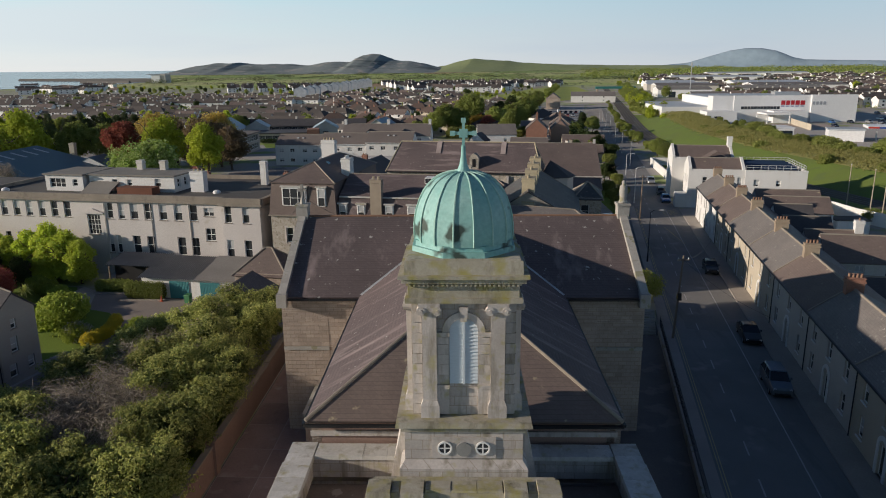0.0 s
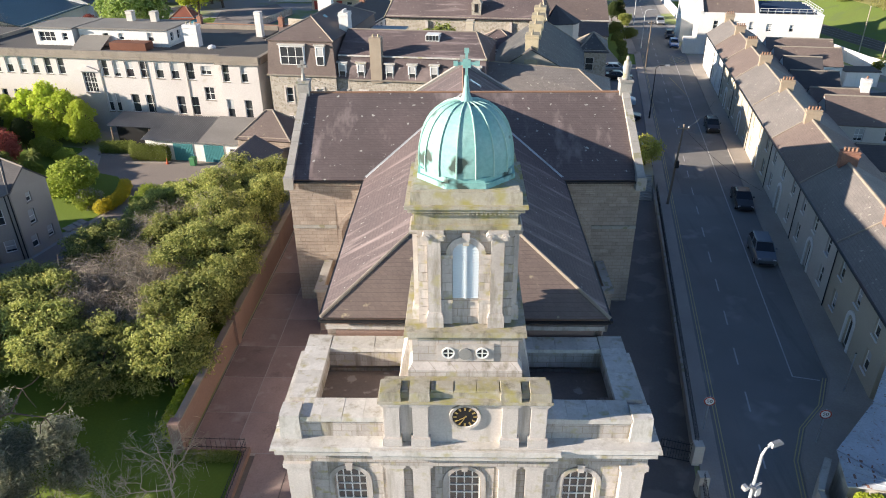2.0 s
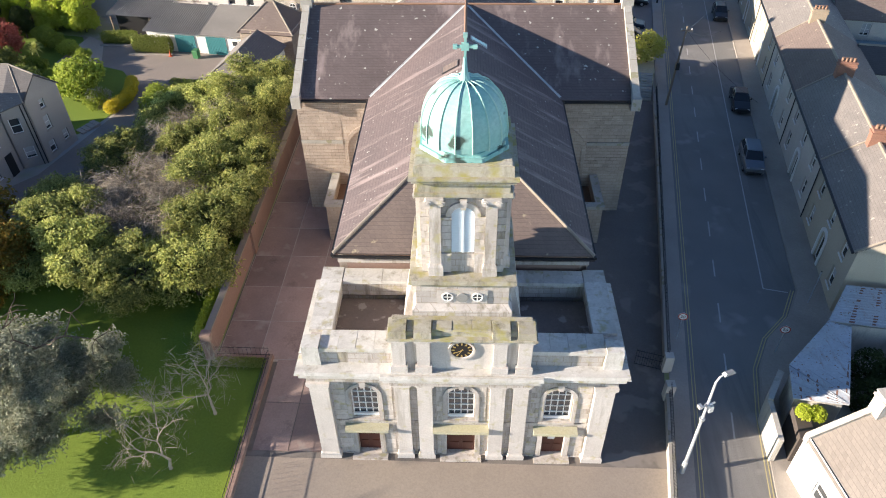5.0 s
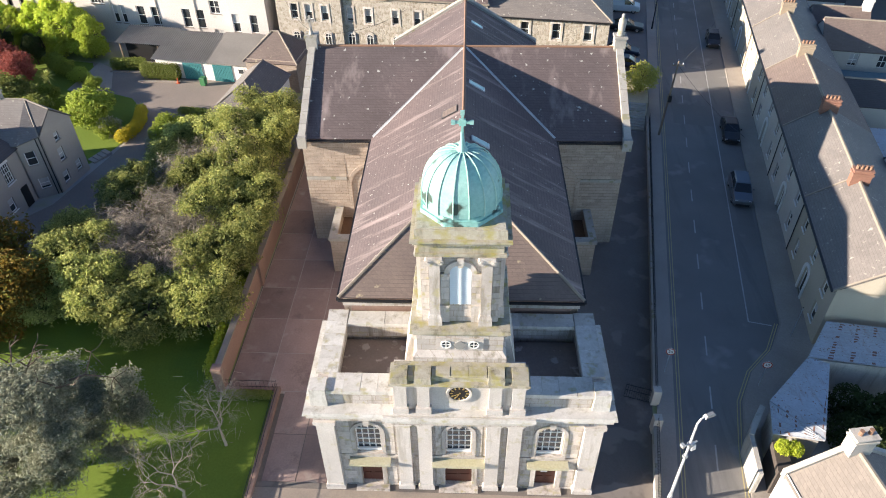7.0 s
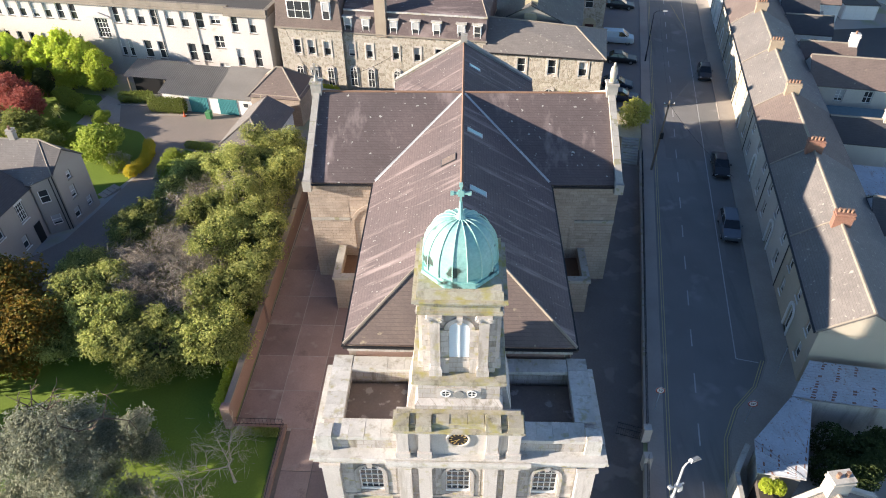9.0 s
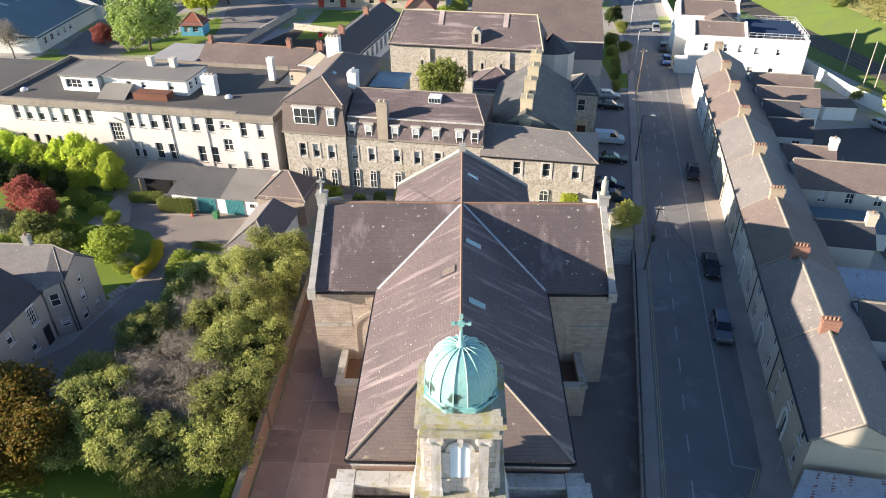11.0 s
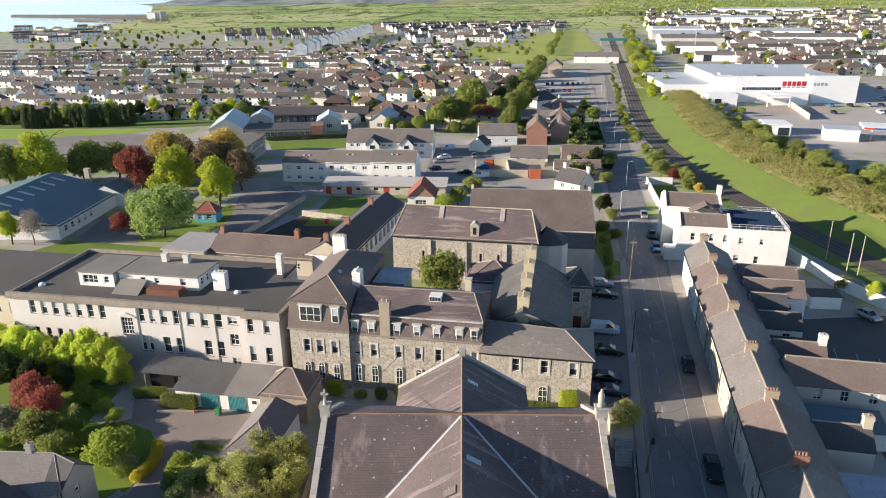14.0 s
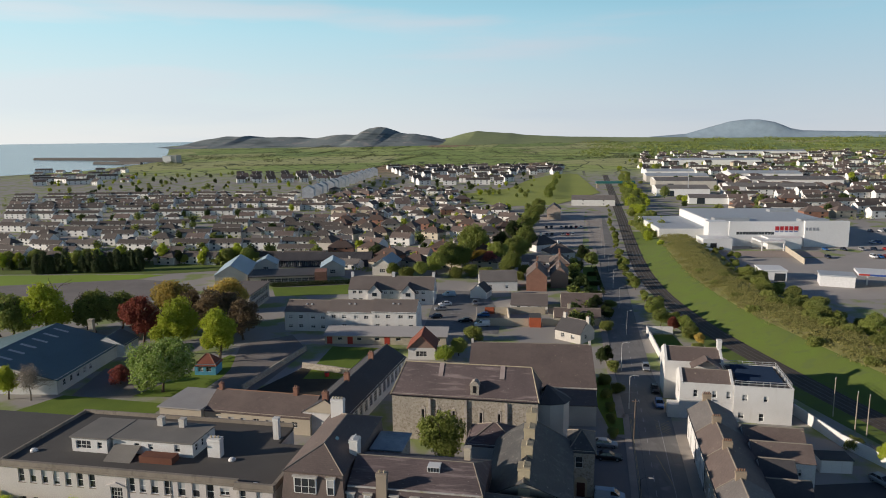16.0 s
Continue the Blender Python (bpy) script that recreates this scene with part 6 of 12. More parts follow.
def school_ranges():
    s = thing("classroom_range", "low classroom range with a brown roof and orange ridge tiles", "building", pose(-53.0, 130.2, 0, 0, 0, -10))
    shell(s, 22.5, 10.5, 3.7, BEIGE, {"front": [(x, 1.3, 1.2, 1.2, "cross") for x in spread(1, 20, 7)]})
    gable_roof(s, 22.5, 10.5, 3.6, 6.2, SLATE_B, 0.3, RIDGE, gables=BEIGE)
    chimney(s, 1.0, 5.2, 5.5, 7.4, 0.8, 0.8, BRICK, 1)
    chimney(s, 17.5, 5.2, 5.5, 7.6, 0.9, 0.9, BRICK, 2, RIDGE, "x")
    f = thing("flat_roof_annexe", "low annexe with a pale grey flat roof", "building", pose(-62.5, 130.8, 0, 0, 0, -10))
    shell(f, 9.3, 10.5, 3.9, BEIGE, {"front": [(x, 1.2, 1.1, 1.2, "cross") for x in (1.5, 4, 6.5)]})
    part("roof", B(-0.3, 9.5, -0.4, 10.7, 3.9, 4.15), mat("pale_felt", (0.42, 0.41, 0.40), 0.8, (0.33, 0.32, 0.31), 0.5, 5, 0.1), f)
    w = thing("slate_classroom_wing", "long dark slate classroom wing with brick chimneys and tall windows", "building", pose(-32.6, 127.6, 0, 0, 0, 78))
    L, W = 37.0, 9.5
    side = [(x, 1.3, 1.7, 2.4, "grid") for x in spread(2, 36, 12)]
    shell(w, L, W, 4.5, WHITE, {"front": side}, m=pose(0, -9.5, 0))
    gable_roof(w, L, W, 4.4, 7.3, SLATE_D, 0.3, SLATE_G, gables=BEIGE, m=pose(0, -9.5, 0))
    for x in (0.6, 11.5, 26.0):
        chimney(w, x, -4.75, 6.4, 8.6, 0.8, 1.1, BRICK, 2, RIDGE, "y")
    # sports hall with the blue-grey sheet roof
    g = thing("sports_hall", "low white hall under a blue-grey sheet metal roof", "building", pose(-93.6, 147.0, 0, 0, 0, 90))
    L, W = 31.0, 36.0
    shell(g, L, W, 3.6, WHITE, {"front": [(x, 1.2, 1.3, 1.4, "cross") for x in spread(1, 15, 5)]})
    gable_roof(g, L, W, 3.4, 8.2, METALROOF, 0.4, None, gables=WHITE)
    for k in range(6):
        x = 3.5 + 4.6 * k
        b = bmesh.new()
        slab(b, ((x, 12.6, 6.86), (x + 0.9, 12.6, 6.86), (x + 0.9, 16.4, 7.87), (x, 16.4, 7.87)), 0.03)
        part("rooflight", b, plain("pale_rooflight", (0.50, 0.54, 0.56), 0.4), g)
    shell(g, 8.0, 9.0, 3.4, WHITE, {"front": [(1.5, 1.0, 1.0, 1.4, "sash"), (4.5, 1.0, 1.0, 1.4, "sash")]}, m=pose(27.0, -2.0, 0))
    gable_roof(g, 8.0, 9.0, 3.3, 5.6, METALROOF, 0.3, None, gables=WHITE, m=pose(27.0, -2.0, 0))
    chimney(g, 33.5, 10.0, 3.0, 8.5, 1.3, 1.3, BEIGE)
    # kiosk
    k = thing("blue_kiosk", "small blue-walled hut with a red pyramid roof", "hut", pose(-67.2, 160.3, 0))
    shell(k, 5.2, 4.4, 2.8, plain("sky_blue_paint", (0.10, 0.36, 0.52), 0.6), {"front": [(0.8, 0.9, 1.3, 1.2, "cross"), (2.8, 0.9, 1.3, 1.2, "cross")]})
    hip_roof(k, 5.2, 4.4, 2.7, 4.8, mat("red_tile", (0.26, 0.09, 0.06), 0.85, (0.19, 0.07, 0.05), 2, 10, 0.2), 0.35, RIDGE)


school_block()
convent()
school_ranges()

# ---- street ----


def ribbon(bm, pts, z):
    """A flat sheet between two rows of plan points."""
    for (a, b), (c, d) in zip(pts, pts[1:]):
        quad(bm, (*a, z), (*b, z), (*d, z), (*c, z))
    return bm


def xy(u, w):
    p = rf(u, w)
    return (p[0], p[1])


LEFT_KERB = [(-60, -10.4), (-30, -10.4), (-18, -10.4), (-11, -10.4), (-7, -10.4), (-4, -10.4), (-1.5, -10.4), (1.5, -10.4), (40, -10.4), (80, -10.6), (98, -11.0), (130, -12.6), (170, -13.6), (230, -14.0), (270, -14.2), (340, -16.6), (446, -21.0)]
RIGHT_KERB = [(-60, -9.0), (-30, -6.6), (-18, -5.8), (-11, -5.9), (-7, -5.6), (-4, -4.6), (-1.5, -2.9), (1.5, -1.9), (40, -1.9), (80, -1.9), (98, -1.9), (130, -3.6), (170, -4.4), (230, -4.8), (270, -5.1), (340, -6.6), (446, -9.3)]
bm = ribbon(bmesh.new(), [(xy(u, v), xy(u, w)) for (u, v), (_, w) in zip(LEFT_KERB, RIGHT_KERB)], 0.02)
single("road", bm, ASPHALT, "dark worn asphalt street with patches", "road", "structure")
bm = bmesh.new()
for (u, w), (u2, w2) in zip(RIGHT_KERB, RIGHT_KERB[1:]):
    if u2 <= 98:
        a, b, c, d = rf(u, w), rf(u, 0.2), rf(u2, 0.2), rf(u2, w2)
        slab(bm, [(p[0], p[1], 0.13) for p in (a, b, c, d)], 0.14)
single("pavement_east", bm, PAVE, "narrow grey concrete pavement beside the terrace", "pavement", "structure")
bm = bmesh.new()
for u in range(-60, 100, 8):
    slab(bm, [(*xy(a, w), 0.12) for a, w in ((u, -11.6), (u, -10.4), (u + 8, -10.4), (u + 8, -11.6))], 0.13)
for (u, w), (u2, w2) in zip(LEFT_KERB[10:], LEFT_KERB[11:]):
    slab(bm, [(*xy(a, b_), 0.12) for a, b_ in ((u, w - 1.7), (u, w), (u2, w2), (u2, w2 - 1.7))], 0.13)
single("pavement_west", bm, PAVE, "narrow worn pavement along the church wall", "pavement", "structure")

# kerb stones of the terrace side
bm = bmesh.new()
for (u, w), (u2, w2) in zip(RIGHT_KERB, RIGHT_KERB[1:]):
    if u2 <= 98:
        slab(bm, [(*xy(a, b), 0.14) for a, b in ((u, w - 0.12), (u, w + 0.02), (u2, w2 + 0.02), (u2, w2 - 0.12))], 0.14)
single("kerb", bm, PAVE, "worn concrete kerb along the pavement", "kerb", "structure")

# markings
marks = thing("road_markings", "worn white and yellow painted road lines", "road marking", kind="structure")
dash0 = None
bm = B(-0.055, 0.055, 0, 2.0, 0.022, 0.026)
dash0 = part("dash", bm, PAINT_W, marks)
dash0.matrix_basis = RF @ pose(-7.85, -13.0, 0)
for k in range(1, 34):
    share(dash0, marks, RF @ pose(-7.85 + 0.018 * k if k < 20 else -7.5 - 0.05 * (k - 20), -13.0 + 5.0 * k, 0))


def line(pts, width, material, name="painted_line"):
    bm = bmesh.new()
    for (u, w), (u2, w2) in zip(pts, pts[1:]):
        d = Vector((w2 - w, u2 - u)).normalized() * width / 2
        quad(bm, *[(*xy(a, b), 0.025) for a, b in ((u + d.x, w - d.y), (u - d.x, w + d.y), (u2 - d.x, w2 + d.y), (u2 + d.x, w2 - d.y))])
    return part(name, bm, material, marks)


line([(1.3, -4.35), (98, -4.6)], 0.1, PAINT_W)
line([(1.3, -4.35), (1.2, -2.6)], 0.1, PAINT_W)
for off in (0.25, 0.45):
    line([(u, w - off) for u, w in RIGHT_KERB[1:8]], 0.07, PAINT_Y)
for off in (0.25, 0.45):
    line([(-60, -10.4 + off), (60, -10.4 + off), (98, -10.4 + off)], 0.06, PAINT_Y)
line([(70, -4.4), (82, -6.4)], 0.09, PAINT_Y)
for k in range(4):
    line([(91 + k * 1.2, -5.4), (94.6 + k * 1.2, -2.6)], 0.1, PAINT_Y)
    line([(94.6 + k * 1.2, -5.4), (91 + k * 1.2, -2.6)], 0.1, PAINT_Y)

# resurfaced patches
for u, w, l, wd in ((32.0, -8.9, 4.6, 4.4), (48, -6.9, 5, 1.6), (66, -8.0, 9, 1.2), (14, -3.8, 3.4, 1.5)):
    bm = bmesh.new()
    slab(bm, [(*xy(a, b), 0.0225) for a, b in ((u, w), (u, w + wd), (u + l, w + wd), (u + l, w))], 0.002)
    single("road_patch", bm, mat("worn_patch", (0.23, 0.222, 0.213), 0.95, (0.18, 0.175, 0.168), 0.6, 10, 0.2), "greyer relaid asphalt patch in the street", "road patch", "structure")

# ---- churchyard ----
strip("churchyard", [(-17.2, 14), (13.2, 14), xy(-10.0, -11.9), xy(20, -11.9), xy(36, -11.9), (10, 74), (-12, 76), (-17.2, 66)], 0.0, mat("old_tarmac", (0.20, 0.178, 0.16), 0.95, (0.135, 0.12, 0.11), 0.5, 9, 0.2, spots=((0.215, 0.19, 0.17), 0.5, 0.58)), "tarmac churchyard round the church", "yard")
strip("forecourt", [(-13.2, 10), (12.5, 10), (12.8, 23.6), (-13.2, 23.6)], 0.006, mat("pale_forecourt", (0.34, 0.29, 0.24), 0.95, (0.25, 0.21, 0.18), 0.5, 8, 0.15), "pale stained concrete forecourt", "yard")
slabs = thing("slab_path", "red-brown concrete bays with pale joints beside the church", "path", kind="structure")
random.seed(4)
for j in range(12):
    y = 24.0 + j * 3.6
    for i in range(3):
        x0 = -17.1 if y > 31 else -12.9
        wdt = (-8.45 - x0) / (3 if y > 31 else 2)
        if x0 + i * wdt > -8.6:
            continue
        part("slab", B(x0 + i * wdt + 0.03, x0 + (i + 1) * wdt - 0.03, y + 0.03, y + 3.57, -0.05, 0.03 + random.uniform(0, 0.012)), SLABS, slabs)
part("joint_filler", B(-17.1, -8.5, 31, 67, -0.05, 0.028), JOINT, slabs)

# boundary walls
wall = thing("garden_wall", "reddish rendered garden wall with weathered coping", "wall", kind="structure")
for y0, y1, h in ((31.6, 42.0, 2.1), (42.0, 56.0, 2.1), (56.0, 68.0, 2.2)):
    part("wall_bay", B(-17.65, -17.3, y0, y1 - 0.02, -0.2, h), PLANTER, wall)
    part("coping", B(-17.72, -17.23, y0, y1 - 0.02, h, h + 0.12), RIDGE_G, wall)
part("pier", B(-17.8, -17.1, 31.0, 31.62, -0.2, 2.4), PLANTER, wall)
part("pier", B(-17.8, -17.1, 42.2, 42.9, -0.2, 2.5), PLANTER, wall)
low = thing("low_garden_wall", "low concrete kerb wall carrying iron railings", "wall", kind="structure")
part("kerb_wall", B(-13.55, -13.2, 8, 31.0, -0.1, 0.4), PLANTER, low)
part("kerb_wall", B(-17.1, -13.2, 31.0, 31.35, -0.1, 0.4), PLANTER, low)


def railing(name, label, a, b, z0, z1, step, thick=0.014, rails=(0.06, -0.06)):
    """Iron railing from a to b: two rails and a row of bars."""
    t = thing(name, label, "railing")
    a, b = Vector((*a, 0)), Vector((*b, 0))
    n = max(2, int((b - a).length / step))
    bm = bmesh.new()
    for z in (z0 + 0.12, z1 - 0.12):
        tube(bm, a + Vector((0, 0, z)), b + Vector((0, 0, z)), 0.02, n=4)
    part("rail", bm, DARK, t)
    bar = None
    bm = bmesh.new()
    tube(bm, (0, 0, z0), (0, 0, z1), thick, thick * 0.5, n=4)
    bar = part("bar", bm, DARK, t)
    bar.location = a
    for k in range(1, n + 1):
        share(bar, t, Matrix.Translation(a + (b - a) * k / n))
    return t


railing("garden_railing", "black iron railing on the garden wall", (-13.38, 8), (-13.38, 31), 0.4, 1.3, 0.32)
railing("garden_railing", "black iron railing across the lawn end", (-17.0, 31.18), (-13.38, 31.18), 0.4, 1.3, 0.3)
rw = thing("roadside_wall", "low grey stone wall with pale coping along the street", "wall", kind="structure")
for u0, u1 in ((-60, -30), (-30, -10.6), (-8.2, 8), (8, 20), (20, 30.5), (38, 44)):
    bm = bmesh.new()
    slab(bm, [(*xy(a, b), 0.75) for a, b in ((u0, -11.96), (u0, -11.68), (u1 - 0.05, -11.68), (u1 - 0.05, -11.96))], 1.0)
    part("wall_bay", bm, COPING, rw)
    bm = bmesh.new()
    slab(bm, [(*xy(a, b), 0.88) for a, b in ((u0, -11.99), (u0, -11.65), (u1 - 0.05, -11.65), (u1 - 0.05, -11.99))], 0.13)
    part("coping", bm, COPING, rw)
for u in (-10.6, -8.2):
    p = rf(u, -11.8)
    part("gate_pier", B(p[0] - 0.3, p[0] + 0.3, p[1] - 0.3, p[1] + 0.3, -0.1, 1.45, top=(0.02, 0.02)), PEBBLE, rw)
for u0, u1 in ((-8.0, 8), (8, 20), (20, 30.4), (-30, -10.8)):
    railing("street_railing", "black iron railing on the roadside wall", xy(u0, -11.82), xy(u1, -11.82), 0.88, 1.85, 0.2, 0.018)
gate = thing("iron_gate", "black iron gate standing open into the churchyard", "gate")
a, b = Vector((*xy(-8.4, -12.2), 0)), Vector((*xy(-8.2, -13.9), 0))
bm = bmesh.new()
for z in (0.15, 0.9, 1.45):
    tube(bm, a + Vector((0, 0, z)), b + Vector((0, 0, z)), 0.025, n=4)
part("gate_frame", bm, DARK, gate)
bm = bmesh.new()
tube(bm, (0, 0, 0.1), (0, 0, 1.6), 0.018, n=4)
bar = part("bar", bm, DARK, gate)
bar.location = a
for k in range(1, 12):
    share(bar, gate, Matrix.Translation(a + (b - a) * k / 11))

# steps at the side of the church
st = thing("stone_steps", "flight of worn stone steps beside the church", "steps", kind="structure")
for k in range(10):
    p = [(*xy(u, w), 0.16 * (k + 1)) for u, w in ((29.6 + k * 0.34, -14.1), (29.6 + k * 0.34, -12.2), (33.2, -12.2), (33.2, -14.1))]
    bm = bmesh.new()
    slab(bm, p, 0.16)
    part("step", bm, COPING, st)
bm = bmesh.new()
slab(bm, [(*xy(u, w), 1.62) for u, w in ((33.0, -14.5), (33.0, -12.0), (38.5, -12.0), (38.5, -14.9))], 1.7)
single("raised_bed", bm, YELLOWSTONE, "raised stone-edged bed at the top of the steps", "planter", "structure")

# ---- terrace ----


def sash_set(xs, z, w, h):
    return [(x, z, w, h, "sash") for x in xs]


def terrace_house(u0, u1, walls, roof, label, door, chim=BEIGE, eave=5.8, ridge=8.15, pots=4, ridge_mat=None):
    L = u1 - u0
    t = thing("terrace_house", label, "house", RF @ pose(0, u1, 0, 0, 0, -90), group="terrace houses")
    n = 3 if L > 9 else 2
    ups = [L * (k + 0.5) / n - 0.5 for k in range(n)]
    lows = [x for k, x in enumerate(ups) if k != n // 2]
    fr = sash_set(ups, 3.65, 0.95, 1.65) + sash_set(lows, 0.95, 0.95, 1.6)
    dx = ups[n // 2] - 0.05
    fr.append((dx, 0.13, 1.05, 2.3, "none"))
    shell(t, L, 7.6, eave, walls, {"front": fr, "back": sash_set(ups[:2], 3.4, 0.95, 1.5)}, sill=FRAMEWHITE)
    d = part("door", B(dx + 0.04, dx + 1.01, 0.2, 0.26, 0.13, 2.2), door, t)
    bm = bmesh.new()
    cx = dx + 0.52
    o1 = [(cx + 0.86 * math.cos(q), 2.25 + 0.86 * math.sin(q)) for q in [math.pi * k / 12 for k in range(13)]]
    o2 = [(cx + 0.56 * math.cos(q), 2.25 + 0.56 * math.sin(q)) for q in [math.pi * k / 12 for k in range(13)]]
    extrude_poly(bm, [(x, -0.001, z) for x, z in o1 + o2[::-1]], (0, -0.09, 0))
    for s in (-1, 1):
        box(bm, *sorted((cx + s * 0.56, cx + s * 0.86)), -0.09, -0.001, 0.13, 2.25)
    part("door_surround", bm, FRAMEWHITE, t, "white arched plaster door surround")
    gable_roof(t, L, 7.6, eave, ridge, roof, 0.22, ridge_mat or RIDGE_G, gables=walls, ends=0.0, off=3.1)
    part("gutter", B(0, L, -0.36, -0.22, eave - 0.28, eave - 0.15), DARK, t)
    tube_ = bmesh.new()
    tube(tube_, (0.2, -0.08, 0), (0.2, -0.08, eave - 0.2), 0.05)
    part("downpipe", tube_, DARK, t)
    part("verge_strip", extrude_poly(bmesh.new(), [(L - 0.14, -0.2, eave - 0.05), (L - 0.14, 3.1, ridge + 0.08), (L - 0.14, 3.1, ridge + 0.0), (L - 0.14, -0.2, eave - 0.14)], (0.16, 0, 0)), RIDGE_G, t)
    chimney(t, 0.0 + 0.4, 3.1, ridge - 1.2, ridge + 0.9, 0.7, 1.45, chim, pots, RIDGE, "y")
    return t


CHIMSTONE = mat("sooty_render", (0.38, 0.31, 0.23), 0.95, (0.25, 0.20, 0.155), 1.5, 9, 0.2)
CYAN = plain("pale_cyan_paint", (0.25, 0.55, 0.60), 0.5)
terrace_house(-0.3, 11.3, BEIGE, SLATE_G, "grey rendered end-of-terrace house with a slate roof", DARK, BRICK)
terrace_house(11.3, 23.1, PEBBLE, SLATE_G, "grey rendered terrace house with a pale blue arched door", CYAN, BRICK)
terrace_house(23.1, 35.4, PEBBLE, SLATE_B, "grey terrace house with a brown slate roof", FRAMEWHITE, CHIMSTONE)
terrace_house(35.4, 47.2, BEIGE, SLATE_G, "beige terrace house with grey slates and a stubby chimney", CYAN, CHIMSTONE)
terrace_house(47.2, 60.1, BEIGE, SLATE_G, "beige rendered terrace house with an arched doorway", DARK, CHIMSTONE)
terrace_house(60.1, 70.3, BEIGE, SLATE_B, "cream terrace house with brown slates and yellow pots", TEAL, CHIMSTONE, pots=5)
terrace_house(70.3, 80.3, WHITE, SLATE_B, "white rendered terrace house with brown slates", TEAL, CHIMSTONE)
terrace_house(80.3, 91.0, WHITE, SLATE_G, "white end house with a pale grey hipped slate roof", DARK, CHIMSTONE)


def rear_return(u, w0, w1, width, eave, ridge, walls, roof, label, wins=(), chim=None):
    """A wing behind the terrace, ridge across the street's line."""
    L = w1 - w0
    t = thing("rear_wing", label, "house", RF @ pose(w0, u, 0))
    shell(t, L, width, eave, walls, {"front": list(wins)})
    gable_roof(t, L, width, eave, ridge, roof, 0.2, RIDGE_G, gables=walls)
    if chim:
        chimney(t, L - 0.5, width / 2, ridge - 1.0, ridge + 1.2, 1.0, 0.8, chim, 1, RIDGE)
    return t


rear_return(44.5, 7.7, 21.0, 6.0, 4.9, 7.4, PEBBLE, SLATE_B, "grey rendered rear wing with a brown slate roof", [(3.2, 2.9, 1.0, 1.5, "cross"), (6.4, 2.9, 1.0, 1.5, "cross"), (9.8, 2.9, 1.0, 1.5, "cross"), (5.5, 0.6, 0.9, 1.0, "plain")], BEIGE)
rear_return(51.6, 7.7, 14.5, 4.4, 4.6, 6.6, PEBBLE, SLATE_B, "small rear wing with a white chimney and terracotta pot", (), WHITE)
rear_return(62.0, 7.7, 14.0, 4.6, 4.4, 6.2, WHITE, SLATE_D, "white rear wing with a dark slate roof", [(3.5, 2.4, 1.1, 1.2, "cross")])
rear_return(67.2, 7.7, 13.0, 5.0, 5.0, 6.9, WHITE, SLATE_D, "white rear wing with dark slates", ())
rear_return(73.0, 7.7, 17.2, 5.6, 5.0, 7.0, WHITE, SLATE_B, "long white rear wing with brown slates", [(6.5, 2.6, 1.0, 1.2, "cross")])
rear_return(79.6, 7.7, 17.6, 5.0, 5.2, 7.0, WHITE, SLATE_B, "long white rear wing beside the yard wall", ())
rear_return(32.0, 7.7, 14.0, 5.0, 4.2, 6.0, PEBBLE, SLATE_D, "low grey rear wing with dark slates", (), BEIGE)
rear_return(15.0, 7.7, 16.0, 5.2, 4.6, 6.8, WHITE, SLATE_D, "white rear wing with a dark scalloped slate roof", [(5.0, 2.6, 1.0, 1.4, "cross")])
rear_return(2.0, 7.7, 17.0, 6.0, 4.6, 6.8, WHITE, SLATE_D, "white rear wing of the end house", [(4.0, 2.4, 1.0, 1.4, "cross"), (7.0, 2.4, 1.0, 1.4, "cross")])
for u, w0, w1, l, z, mt, lb in ((24.0, 7.8, 15.5, 4.5, 3.4, RUSTROOF, "pale corrugated lean-to roof behind the terrace"), (38.6, 8.0, 18.0, 4.2, 3.0, METALROOF, "blue-grey sheet roofed lean-to"), (58.0, 8.0, 16.0, 3.6, 3.2, SLATE_D, "dark slate lean-to behind the terrace"), (10.0, 8.0, 18.0, 3.6, 3.0, FELT, "felt roofed lean-to behind the terrace")):
    t = thing("lean_to", lb, "outbuilding", RF @ pose(w0, u, 0))
    part("wall", B(0, w1 - w0, 0, l, -0.2, z - 0.5), WHITE, t)
    bm = bmesh.new()
    slab(bm, ((-0.2, -0.2, z - 0.5), (w1 - w0 + 0.2, -0.2, z - 0.5), (w1 - w0 + 0.2, l + 0.2, z), (-0.2, l + 0.2, z)), 0.1)
    part("roof", bm, mt, t)

# car yard behind the terrace
strip("rear_car_yard", [xy(20, 18.5), xy(75, 15.5), xy(80, 33), xy(60, 40), xy(20, 44)], 0.01, mat("dark_tarmac", (0.12, 0.115, 0.11), 0.9, (0.085, 0.082, 0.08), 0.3, 10, 0.1), "dark tarmac car yard with painted bays", "yard")
bays = thing("bay_lines", "white painted parking bay lines", "road marking", kind="structure")
l0 = None
for k in range(7):
    m = RF @ pose(16.5 + 2.8 * k, 62.0 - 1.2 * k, 0, 0, 0, -8)
    if l0 is None:
        l0 = part("bay_line", B(0, 0.1, 0, 5, 0.012, 0.016), PAINT_W, bays)
        l0.matrix_basis = m
    else:
        share(l0, bays, m)
yw_ = thing("yard_wall", "white rendered yard wall beside the railway", "wall", kind="structure")
pts = [(66.5, 138.5), (67.6, 131.0), (68.6, 124), (71.5, 116.0), (75.0, 108.0), (80.0, 98.0), (86, 88)]
for (xa, ya), (xb, yb) in zip(pts, pts[1:]):
    d = Vector((yb - ya, xa - xb)).normalized() * 0.14
    bm = bmesh.new()
    extrude_poly(bm, [(xa - d.x, ya - d.y, -0.2), (xb - d.x, yb - d.y, -0.2), (xb + d.x, yb + d.y, -0.2), (xa + d.x, ya + d.y, -0.2)], (0, 0, 2.5))
    part("wall_bay", bm, WHITE, yw_)
